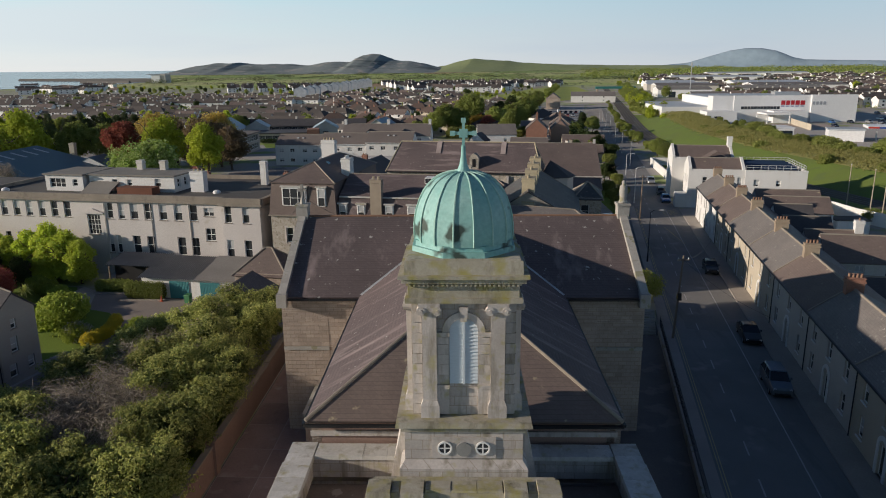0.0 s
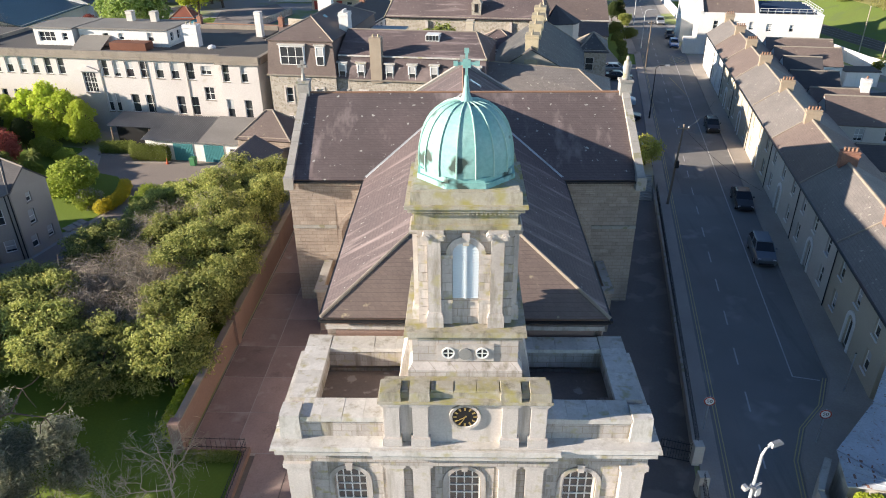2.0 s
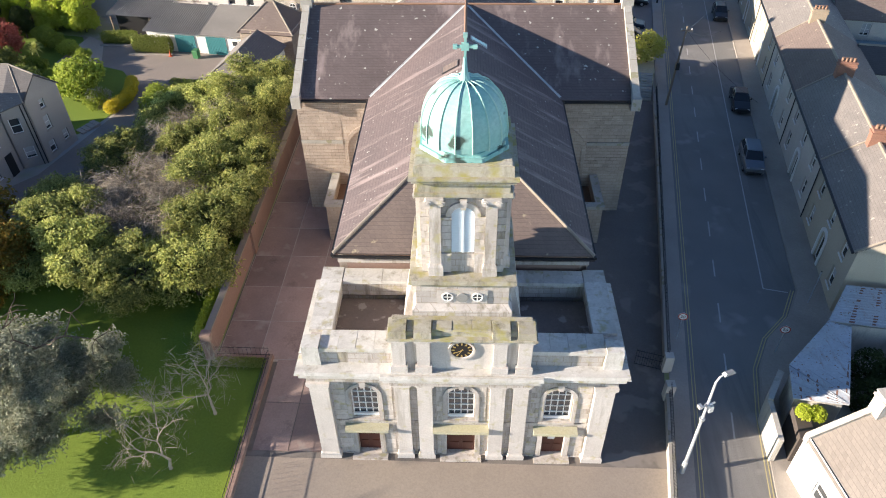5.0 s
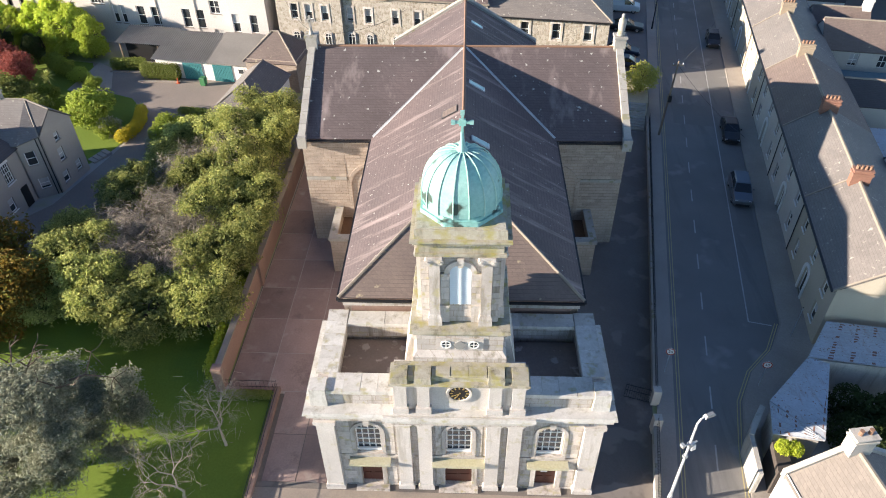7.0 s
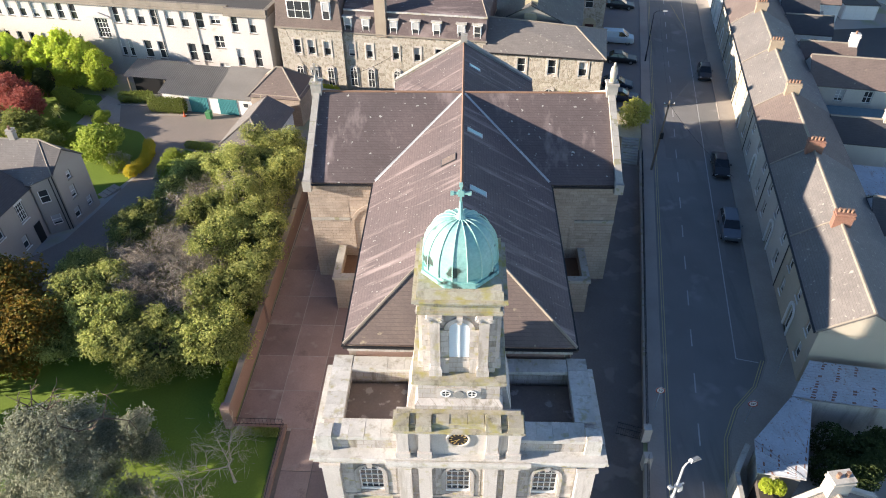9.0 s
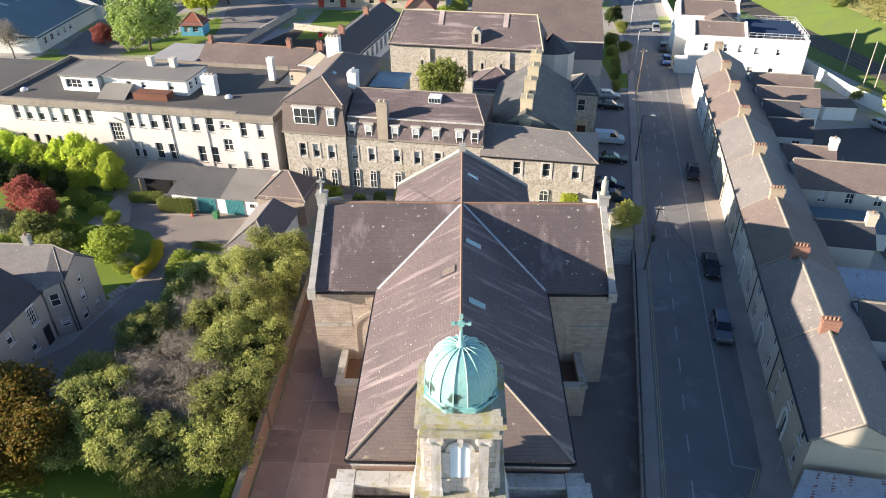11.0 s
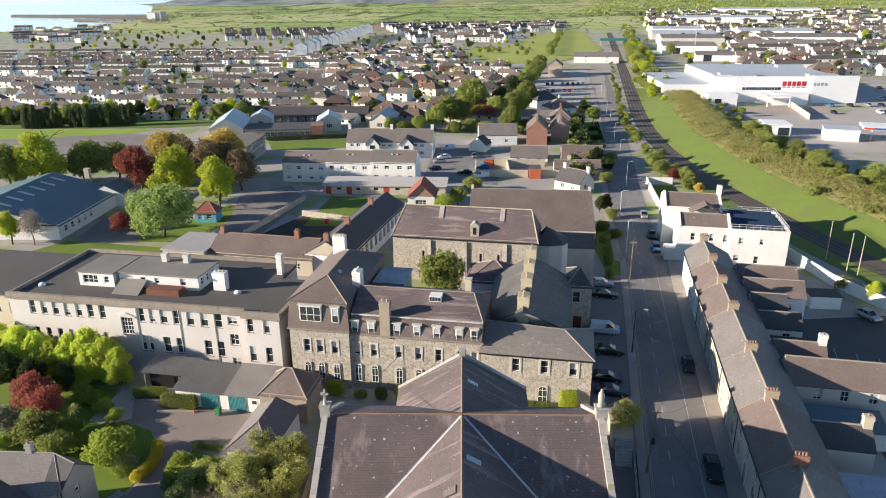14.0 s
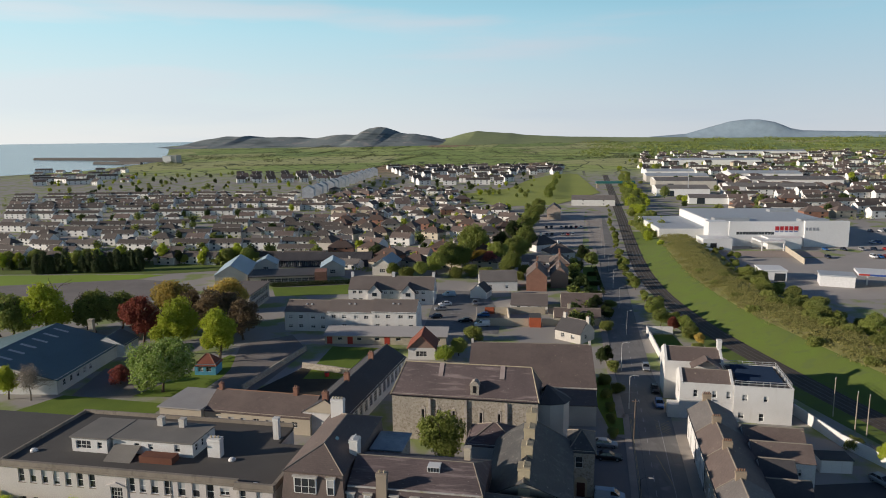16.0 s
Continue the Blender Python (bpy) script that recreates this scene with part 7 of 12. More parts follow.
bm = bmesh.new()
extrude_poly(bm, [(57.0, 137.2, -0.2), (66.4, 138.2, -0.2), (66.4, 138.5, -0.2), (57.0, 137.5, -0.2)], (0, 0, 2.4))
part("wall_bay", bm, PEBBLE, yw_)
t = thing("garden_shed", "white flat-roofed double garage shed", "shed", pose(59.8, 113.4, 0, 0, 0, -4))
part("wall", B(0, 5.2, 0, 3.4, -0.1, 2.3), WHITE, t)
part("roof", B(-0.15, 5.35, -0.15, 3.55, 2.3, 2.45), FELT, t)
for k in range(3):
    part("door", B(0.2 + 1.65 * k, 1.7 + 1.65 * k, -0.04, -0.002, 0.05, 2.1), FRAMEWHITE, t)

# ---- sheet-roofed buildings at the bend ----
t = thing("rusty_sheet_shed", "shed with a rust-streaked pale corrugated sheet roof", "shed")


def corrugated(parent, P, n, rise=0.03):
    """A sheet roof of upright seams between the eave edge P0-P1 and the ridge edge P3-P2."""
    P = [Vector(p) for p in P]
    bm = bmesh.new()
    slab(bm, P, 0.06)
    o = part("roof", bm, RUSTROOF, parent)
    for k in range(n + 1):
        f = k / n
        a, b = P[0].lerp(P[1], f), P[3].lerp(P[2], f)
        bm = bmesh.new()
        tube(bm, a + Vector((0, 0, 0.01)), b + Vector((0, 0, 0.01)), rise, n=4)
        part("seam", bm, RUSTROOF, o)
    # rusted laps where the sheets overlap
    rng = random.Random(n)
    for g in (0.14, 0.3, 0.46, 0.62, 0.78, 0.93):
        for k in range(n):
            if rng.random() < 0.6:
                f0, f1 = (k + 0.08) / n, (k + rng.uniform(0.5, 0.92)) / n
                a0, b0 = (P[0].lerp(P[1], f).lerp(P[3].lerp(P[2], f), g) for f in (f0, f1))
                a1, b1 = (P[0].lerp(P[1], f).lerp(P[3].lerp(P[2], f), g + rng.uniform(0.02, 0.045)) for f in (f0, f1))
                bm = bmesh.new()
                slab(bm, [q + Vector((0, 0, 0.008)) for q in (a0, b0, b1, a1)], 0.006)
                part("rusty_lap", bm, RUST, o, "rusted sheet lap")
    return o


RUST = mat("rust", (0.30, 0.17, 0.125), 0.9, (0.20, 0.12, 0.10), 3, 12, 0.2)


corrugated(t, ((20.0, 29.2, 3.1), (23.8, 33.05, 3.1), (24.75, 32.05, 3.6), (22.2, 25.9, 3.6)), 10)
corrugated(t, ((19.45, 26.7, 3.0), (20.0, 29.2, 3.1), (22.2, 25.9, 3.6), (22.15, 25.85, 3.6)), 4)
corrugated(t, ((23.85, 33.1, 3.1), (26.2, 36.35, 3.3), (33.0, 35.2, 3.5), (32.5, 31.6, 3.3)), 14)
for pts_ in ([(19.7, 26.9), (20.2, 29.0), (23.85, 32.75), (24.5, 31.9), (22.1, 26.2)], [(24.2, 33.0), (26.3, 35.9), (32.7, 34.9), (32.3, 32.0)]):
    part("wall", extrude_poly(bmesh.new(), [(x_, y_, -0.2) for x_, y_ in pts_], (0, 0, 3.1)), mat("grubby_render", (0.55, 0.52, 0.47), 0.9, (0.36, 0.34, 0.30), 1.0, 8, 0.15, streak=((0.25, 0.23, 0.2), (1.2, 1.2, 0.2), 0.54)), t, "grubby white rendered shed wall")
wl = thing("white_street_wall", "white rendered wall on the bend with plants on top", "wall", kind="structure")
GRUBBY = mat("grubby_render", (0.55, 0.52, 0.47))
for pts_, top_ in (([(18.35, 27.2), (18.75, 28.0), (19.7, 29.5), (20.0, 29.3), (19.0, 27.7), (18.65, 27.1)], 2.3), ([(18.1, 24.3), (18.35, 27.2), (18.65, 27.1), (18.4, 24.3)], 2.2)):
    part("wall_bay", extrude_poly(bmesh.new(), [(x_, y_, -0.2) for x_, y_ in pts_], (0, 0, top_ + 0.2)), GRUBBY, wl)
bm = bmesh.new()
extrude_poly(bm, [(19.2, 24.3, 0), (19.5, 26.5, 0), (20.3, 26.3, 0), (20.1, 24.2, 0)], (0, 0, 2.5))
part("wall_bay", bm, mat("sooty_wall", (0.10, 0.085, 0.075), 0.95, (0.06, 0.05, 0.045), 1, 9, 0.2), wl)
t = thing("gabled_cottage", "white rendered cottage with a tan slate roof at the bend", "house", pose(18.9, 23.6, 0, 0, 0, -80))
shell(t, 12.0, 7.0, 3.9, WHITE, {"front": [(2.0, 1.0, 1.0, 1.4, "sash"), (5.5, 1.0, 1.0, 1.4, "sash")]})
gable_roof(t, 11.6, 7.0, 3.8, 5.9, mat("tan_slate", (0.30, 0.265, 0.235), 0.8, (0.23, 0.20, 0.175), 0.7, 9, 0.2, pattern="brick", size=(0.32, 0.13), joint=(0.6, 0.6, 0.6)), 0.15, RIDGE_G, gables=WHITE, m=pose(0.35, 0, 0))
part("gable_parapet", extrude_poly(bmesh.new(), [(0.0, -0.12, 3.4), (0.0, 7.12, 3.4), (0.0, 7.12, 4.0), (0.0, 3.5, 6.15), (0.0, -0.12, 4.0)], (0.34, 0, 0)), GRUBBY, t, "pale rendered gable upstand")
chimney(t, 0.35, 3.5, 5.6, 7.1, 0.8, 1.3, GRUBBY, 2, RIDGE)

# ---- white house ----
t = thing("white_house", "white rendered two-storey building with gabled wings and a railed flat roof", "house", RF @ pose(-0.4, 100.6, 0))
w1 = [(x, 4.6, 0.85, 1.5, "sash") for x in (2.6, 6.2, 8.9)] + [(8.6, 0.7, 0.9, 1.3, "sash")]
shell(t, 10.2, 7.0, 7.6, WHITE, {"front": w1, "left": [(2.0, 4.6, 0.9, 1.5, "sash"), (4.6, 4.6, 0.9, 1.5, "sash"), (2.0, 1.0, 0.9, 1.5, "sash")]})
gable_roof(t, 9.6, 7.0, 7.5, 9.4, SLATE_B, 0.0, RIDGE_G, m=pose(0.3, 0.1, 0))
for x in (0.0, 9.7):
    part("gable_parapet", extrude_poly(bmesh.new(), [(x, -0.1, 7.4), (x, 7.1, 7.4), (x, 7.1, 7.85), (x, 3.5, 9.65), (x, -0.1, 7.85)], (0.5, 0, 0)), WHITE, t)
w2 = [(1.6, 4.5, 1.0, 1.3, "sash"), (5.6, 4.5, 0.8, 1.2, "sash"), (1.0, 0.8, 1.1, 1.2, "sash"), (4.9, 0.4, 0.9, 1.6, "sash")]
shell(t, 11.0, 14.0, 7.4, WHITE, {"front": w2}, m=pose(10.25, -0.3, 0))
part("flat_roof", B(10.3, 21.2, -0.2, 13.6, 7.0, 7.2), FELT, t)
b = bmesh.new()
for x0, x1, y0, y1 in ((10.2, 21.3, -0.35, -0.1), (21.05, 21.3, -0.1, 13.7), (10.2, 21.3, 13.45, 13.7)):
    box(b, x0, x1, y0, y1, 7.4, 7.6)
part("parapet", b, WHITE, t)
b = bmesh.new()
for x0, y0, x1, y1 in ((10.4, 0.2, 21.0, 0.2), (21.0, 0.2, 21.0, 13.2), (10.4, 13.2, 21.0, 13.2)):
    for z in (8.0, 8.45):
        tube(b, (x0, y0, z), (x1, y1, z), 0.05, n=4)
    for k in range(9):
        f = k / 8
        tube(b, (x0 + (x1 - x0) * f, y0 + (y1 - y0) * f, 7.2), (x0 + (x1 - x0) * f, y0 + (y1 - y0) * f, 8.45), 0.045, n=4)
part("roof_rail", b, POLEGREY, t, "galvanised roof safety rail")
b = bmesh.new()
for y in (2.6, 5.0, 7.5, 10.0):
    slab(b, ((11.4, y, 7.4), (20.0, y, 7.4), (20.0, y + 1.5, 8.1), (11.4, y + 1.5, 8.1)), 0.06)
part("solar_panel", b, plain("solar_glass", (0.03, 0.05, 0.09), 0.15), t, "dark tilted solar panels")
shell(t, 12.0, 9.0, 8.6, WHITE, {"left": [(3.0, 4.8, 0.9, 1.5, "sash"), (6.0, 4.8, 0.9, 1.5, "sash")]}, m=pose(-2.0, 10.5, 0))
shell(t, 8.0, 3.6, 6.6, WHITE, {}, m=pose(0.6, 6.95, 0))
gable_roof(t, 11.4, 9.0, 8.5, 10.6, SLATE_B, 0.0, RIDGE_G, m=pose(-1.6, 10.5, 0))
for x in (-2.0, 9.5):
    part("gable_parapet", extrude_poly(bmesh.new(), [(x, 10.4, 8.4), (x, 19.6, 8.4), (x, 19.6, 8.85), (x, 15.0, 10.9), (x, 10.4, 8.85)], (0.5, 0, 0)), WHITE, t)
chimney(t, 9.7, 15.0, 9.5, 12.4, 0.9, 1.3, WHITE)
part("porch", B(-2.2, -0.02, -0.2, 2.6, -0.2, 2.7), WHITE, t)
part("string_band", B(-0.06, 10.2, -0.07, -0.002, 3.75, 3.95), WHITE, t)
part("balcony", B(4.4, 6.2, -0.5, -0.002, 4.2, 4.4), WHITE, t)
b = bmesh.new()
slab(b, ((3.0, 7.0, 8.3), (3.0, 10.6, 8.3), (6.2, 10.6, 10.2), (6.2, 7.0, 10.2)), 0.12)
slab(b, ((9.4, 7.0, 8.3), (9.4, 10.6, 8.3), (6.2, 10.6, 10.2), (6.2, 7.0, 10.2)), 0.12)
part("cross_roof", b, SLATE_B, t)
gw = thing("white_garden_wall", "white rendered garden wall beside the street", "wall", kind="structure")
for (xa, ya), (xb, yb) in zip([(47.6, 164), (48.6, 172), (51.2, 198)], [(48.6, 172), (51.2, 198), (58.4, 197)]):
    d = Vector((yb - ya, xa - xb)).normalized() * 0.16
    bm = bmesh.new()
    extrude_poly(bm, [(xa - d.x, ya - d.y, -0.2), (xb - d.x, yb - d.y, -0.2), (xb + d.x, yb + d.y, -0.2), (xa + d.x, ya + d.y, -0.2)], (0, 0, 2.3))
    part("wall_bay", bm, WHITE, gw)
strip("walled_lawn", [(49, 168), (51.5, 196), (58, 196), (58, 166)], 0.015, LAWN, "small lawn behind the white wall", "lawn")

# ---- garden and yard beside the church ----
strip("lawn_front", [(-60, 5), (-13.6, 5), (-13.6, 31.0), (-17.7, 31.3), (-17.7, 40), (-20, 52), (-30, 50), (-36, 44), (-60, 40)], 0.012, LAWN, "sunlit mown lawn streaked with tree shade", "lawn")
strip("lawn_upper", [(-62, 61), (-43.5, 60.6), (-40.0, 60.2), (-38.9, 62.0), (-37.6, 66.5), (-38.2, 71), (-41, 74.5), (-46, 76.5), (-50, 84), (-62, 86), (-75, 92), (-80, 80)], 0.014, LAWN, "garden lawn with shrubs", "lawn")
strip("lawn_island", [(-34.0, 70.5), (-29.5, 69), (-28.5, 62), (-33.5, 58.0)], 0.015, LAWN, "small lawn by the drive", "lawn")
strip("drive", [(-50.5, 84.5), (-46, 76.5), (-41, 74.5), (-38.0, 71), (-37.4, 66), (-38.8, 60), (-40.5, 53), (-46, 46), (-43, 41.5), (-36, 50), (-32.5, 57.5), (-34.2, 70.8), (-28, 72.5), (-26.8, 80.8), (-36, 81.5), (-45.5, 82.0)], 0.010, mat("drive_tarmac", (0.30, 0.255, 0.22), 0.95, (0.225, 0.195, 0.17), 0.4, 9, 0.15), "brown-grey tarmac drive and yard", "drive")


def corrugated_roof(parent, x0, x1, y0, y1, z0, z1, pitch, material):
    """A sheet of waves running down the slope."""
    bm = bmesh.new()
    n = int((x1 - x0) / pitch * 4)
    rows = []
    for y, z in ((y0, z0), (y1, z1)):
        rows.append([bm.verts.new((x0 + (x1 - x0) * k / n, y, z + 0.045 * math.sin(k * math.pi / 2))) for k in range(n + 1)])
    for k in range(n):
        bm.faces.new((rows[0][k], rows[0][k + 1], rows[1][k + 1], rows[1][k]))
    return part("roof", bm, material, parent)


def garages():
    t = thing("garage_row", "low garage row with corrugated roofs and teal doors", "garage", pose(-45.6, 83.6, 0, 0, 0, -8))
    part("wall", B(5.6, 19.0, 0.2, 3.9, -0.2, 2.7), WHITE, t)
    # black block fills the open carport in place of its shade
    part("wall", B(0.0, 5.6, 1.5, 3.9, -0.2, 2.7), DARK, t, "black block standing for the carport's shaded inside")
    for x in (0.15, 5.4):
        part("post", B(x, x + 0.15, 0.0, 0.15, -0.1, 2.9), WOODPOLE, t)
    corrugated_roof(t, -0.2, 7.2, -0.2, 4.0, 3.2, 3.8, 0.28, CORRUG)
    corrugated_roof(t, 6.0, 13.6, -2.9, 3.4, 2.6, 3.8, 0.28, CORRUG)
    part("wall", B(6.2, 13.4, -2.3, 0.3, -0.2, 2.5), WHITE, t)
    bm = bmesh.new()
    slab(bm, ((13.5, -2.9, 2.65), (19.4, -2.9, 2.65), (19.4, 3.6, 3.9), (13.5, 3.6, 3.9)), 0.1)
    part("roof", bm, CORRUG, t)
    part("wall", B(13.4, 19.2, -2.3, 0.3, -0.2, 2.55), WHITE, t)
    for x in (9.9, 13.9):
        d = part("garage_door", B(x, x + 2.5, -2.4, -2.305, 0.03, 2.15), TEAL, t, "teal vertical-boarded garage door")
        bar = part("board", B(0, 0.03, -2.425, -2.402, 0.06, 2.12), TEAL, d)
        bar.location = (x + 0.1, 0, 0)
        for k in range(1, 12):
            share(bar, d, pose(x + 0.1 + 0.2 * k, 0, 0))
    w = part("window_board", B(17.2, 18.0, -2.36, -2.305, 1.2, 1.9), FRAMEWHITE, t)
    part("pane", B(17.28, 17.92, -2.37, -2.362, 1.28, 1.82), GLASS, w)
    # brown hipped store
    s = thing("stone_store", "small store with a hipped brown slate roof", "outbuilding", pose(-27.2, 77.4, 0, 0, 0, -8))
    part("wall", B(0, 6.4, 0, 5.6, -0.2, 4.0), TRANSTONE, s)
    hip_roof(s, 6.4, 5.6, 3.9, 6.4, SLATE_B, 0.25, RIDGE_G)
    g = thing("slate_outbuilding", "low white outbuilding with a hipped grey slate roof", "outbuilding", pose(-28.4, 66.6, 0, 0, 0, -8))
    part("wall", B(0.3, 5.5, 0.3, 9.5, -0.2, 2.9), WHITE, g)
    P = [(0, 0, 2.9), (5.8, 0, 2.9), (5.8, 9.8, 2.9), (0, 9.8, 2.9), (2.9, 3.6, 4.9), (2.9, 9.0, 4.9)]
    b = bmesh.new()
    for f in ((0, 1, 4), (1, 2, 5, 4), (2, 3, 5), (3, 0, 4, 5)):
        slab(b, [P[k] for k in f], 0.12)
    r = part("roof", b, SLATE_G, g)
    b = bmesh.new()
    for p, q in ((0, 4), (1, 4), (4, 5)):
        tube(b, P[p], P[q], 0.08)
    part("hip_tiles", b, RIDGE_G, r)


garages()


DIMRENDER = mat("dim_render", (0.43, 0.40, 0.36), 0.95, (0.33, 0.305, 0.275), 0.6, 12, 0.25)


def grey_house():
    t = thing("grey_house", "grey rendered two-storey house with gables, sash windows and slate roofs", "house", pose(-46.0, 54.0, 0))

    def loc(*p):
        return [(x + 46.0, y - 54.0, z) for x, y, z in p]
    # long wing facing the drive
    m = pose(2.1, -14.0, 0, 0, 0, 84)
    wins = [(1.6, 3.6, 0.8, 1.4, "sash"), (4.6, 3.6, 0.8, 1.4, "sash"), (8.2, 3.6, 0.8, 1.4, "sash"), (1.6, 0.8, 0.8, 1.4, "sash"), (6.6, 0.6, 1.6, 1.5, "cross"), (10.5, 0.8, 0.8, 1.4, "sash"), (11.4, 3.3, 1.1, 2.0, "grid")]
    shell(t, 14.0, 8.0, 6.0, DIMRENDER, {"front": wins}, m=m, sill=FRAMEWHITE)
    gable_roof(t, 14.0, 8.0, 6.0, 8.7, SLATE_D, 0.3, LEAD, gables=DIMRENDER, m=m)
    o = part("arch_head", extrude_poly(bmesh.new(), [(11.95 + 0.62 * math.cos(q * math.pi / 10), -0.05, 5.3 + 0.42 * math.sin(q * math.pi / 10)) for q in range(11)], (0, 0.045, 0)), FRAMEWHITE, t)
    o.matrix_basis = m
    d = part("door", B(12.5, 13.4, -0.08, -0.002, 0.05, 2.2), DARK, t)
    d.matrix_basis = m
    # main block with its gable to the yard
    base = loc((-51, 54.05, -0.3), (-42.6, 54.05, -0.3), (-40.75, 55.25, -0.3), (-39.85, 59.2, -0.3), (-51, 60.8, -0.3))
    part("core", extrude_poly(bmesh.new(), base, (0, 0, 6.5)), DIMRENDER, t)
    w = part("wall", wall_panel(bmesh.new(), 2.2, 6.3, [(0.35, 3.6, 0.9, 1.5), (0.55, 0.9, 0.9, 1.2)], 0.3, -0.3), DIMRENDER, t)
    w.matrix_basis = face(*loc((-42.25, 53.9, 0))[0], 33.7)
    for q in ((0.35, 3.6, 0.9, 1.5), (0.55, 0.9, 0.9, 1.2)):
        window_part(w, q[2], q[3], pose(q[0], 0.14, q[1]), "sash")
    holes = [(1.5, 4.9, 0.6, 0.9), (1.2, 2.8, 0.75, 1.4), (0.7, 0.6, 0.8, 1.2), (2.7, 0.8, 0.75, 1.1)]
    w = part("gable_wall", wall_panel(bmesh.new(), 4.2, 6.3, holes, 0.3, -0.3), DIMRENDER, t)
    w.matrix_basis = face(*loc((-40.4, 55.15, 0))[0], 77.6)
    for q in holes:
        window_part(w, q[2], q[3], pose(q[0], 0.14, q[1]), "sash")
        part("sill", B(q[0] - 0.08, q[0] + q[2] + 0.08, -0.08, 0.1, q[1] - 0.1, q[1] - 0.003), PAVE, w)
    part("gable", extrude_poly(bmesh.new(), [(0, 0, 6.3), (4.2, 0, 6.3), (2.0, 0, 8.1)], (0, 0.3, 0)), DIMRENDER, w)
    A, K, C, D = (-40.4, 54.9, 6.45), (-39.85, 57.1, 8.2), (-39.4, 59.5, 6.2), (-42.4, 58.0, 8.7)
    # front slopes take paler slate, others dark: lit and shaded sides put into colour
    for pts, m_ in ((((-51, 53.7, 6.1), (-42.1, 53.7, 6.1), D, (-51, 58.2, 8.7)), SLATE_G), (((-42.1, 53.7, 6.1), A, D), SLATE_G), ((A, K, D), SLATE_D), ((K, C, (-42.0, 60.0, 6.2), D), SLATE_D), (((-42.0, 60.0, 6.2), (-51, 61.2, 6.2), (-51, 58.2, 8.7), D), SLATE_D)):
        bm = bmesh.new()
        slab(bm, loc(*pts), 0.12)
        part("roof_slope", bm, m_, t)
    bm = bmesh.new()
    for p, q in ((D, (-51, 58.2, 8.7)), (D, K), (D, A)):
        tube(bm, loc(p)[0], loc(q)[0], 0.08)
    part("ridge_tiles", bm, RIDGE_G, t)
    for x, y in ((-40.5, 54.98), (-40.75, 54.8)):
        bm = bmesh.new()
        tube(bm, *loc((x, y, 0), (x, y, 6.3)), 0.05)
        part("downpipe", bm, DARK, t)
    chimney(t, 1.0, 4.2, 8.0, 9.6, 0.6, 0.6, DIMRENDER, 1, RIDGE)


grey_house()

# ---- vegetation ----


def leaf_mesh(name, blobs, n, size, material, seed=0, shell_=(0.72, 1.05), lump=0.22, blade=(0.45, 0.8)):
    """Leaves as many small bent blades laid over lumpy ellipsoids, thinned where the lumps meet."""
    rng = np.random.default_rng(seed)
    vol = np.array([b[3] * b[4] + b[4] * b[5] + b[3] * b[5] for b in blobs])
    pick = rng.choice(len(blobs), size=n, p=vol / vol.sum())
    d = rng.normal(size=(n, 3))
    d /= np.linalg.norm(d, axis=1)[:, None]
    c = np.array([b[:3] for b in blobs])[pick]
    r = np.array([b[3:6] for b in blobs])[pick]
    ph = np.array(blobs)[pick, 0] * 3.1
    wob = 1 + lump * (np.sin(d[:, 0] * 7 + ph) * np.sin(d[:, 1] * 6 + 1.7 * ph) + 0.6 * np.sin(d[:, 2] * 9 + ph) * np.sin(d[:, 0] * 11))
    k = rng.uniform(*shell_, size=n) * wob
    p = c + d * r * k[:, None]
    keep = p[:, 2] > 0.1
    p, d = p[keep], d[keep]
    n = len(p)
    nrm = d + rng.normal(scale=0.55, size=(n, 3)) + np.array([0, 0, 0.35])
    nrm /= np.linalg.norm(nrm, axis=1)[:, None]
    t = np.cross(nrm, rng.normal(size=(n, 3)))
    t /= np.linalg.norm(t, axis=1)[:, None]
    s = np.cross(nrm, t)
    ln = size * rng.uniform(0.6, 1.35, size=n)[:, None]
    wd = ln * rng.uniform(*blade, size=n)[:, None]
    bend = nrm * ln * (0.25 if blade[1] > 0.1 else 0.01)
    v = np.stack([p - t * ln * 0.5 - bend, p + s * wd * 0.5, p + t * ln * 0.5 - bend, p - s * wd * 0.5], axis=1).reshape(-1, 3)
    f = np.arange(4 * n).reshape(-1, 4)
    f = np.concatenate([f[:, [0, 1, 2]], f[:, [0, 2, 3]]])
    me = bpy.data.meshes.new(name)
    me.from_pydata(v.tolist(), [], f.tolist())
    me.materials.append(material)
    return me


def branch(bm, a, b, r0, r1, depth, rng, spread_=0.6, shrink=0.68, taper=0.55):
    """A limb that forks, tapering."""
    mid = a.lerp(b, 0.5) + Vector(rng.normal(size=3)) * (b - a).length * 0.06
    tube(bm, a, mid, r0, (r0 + r1) / 2, 5)
    tube(bm, mid, b, (r0 + r1) / 2, r1, 5)
    if depth <= 0:
        return
    for _ in range(2 + (rng.random() < 0.6)):
        d = (b - a).normalized() + Vector(rng.normal(size=3)) * spread_
        d.z = d.z * 0.8 + 0.12
        ln = (b - a).length * shrink * rng.uniform(0.75, 1.2)
        branch(bm, b, b + d.normalized() * ln, r1, r1 * taper, depth - 1, rng, spread_, shrink, taper)


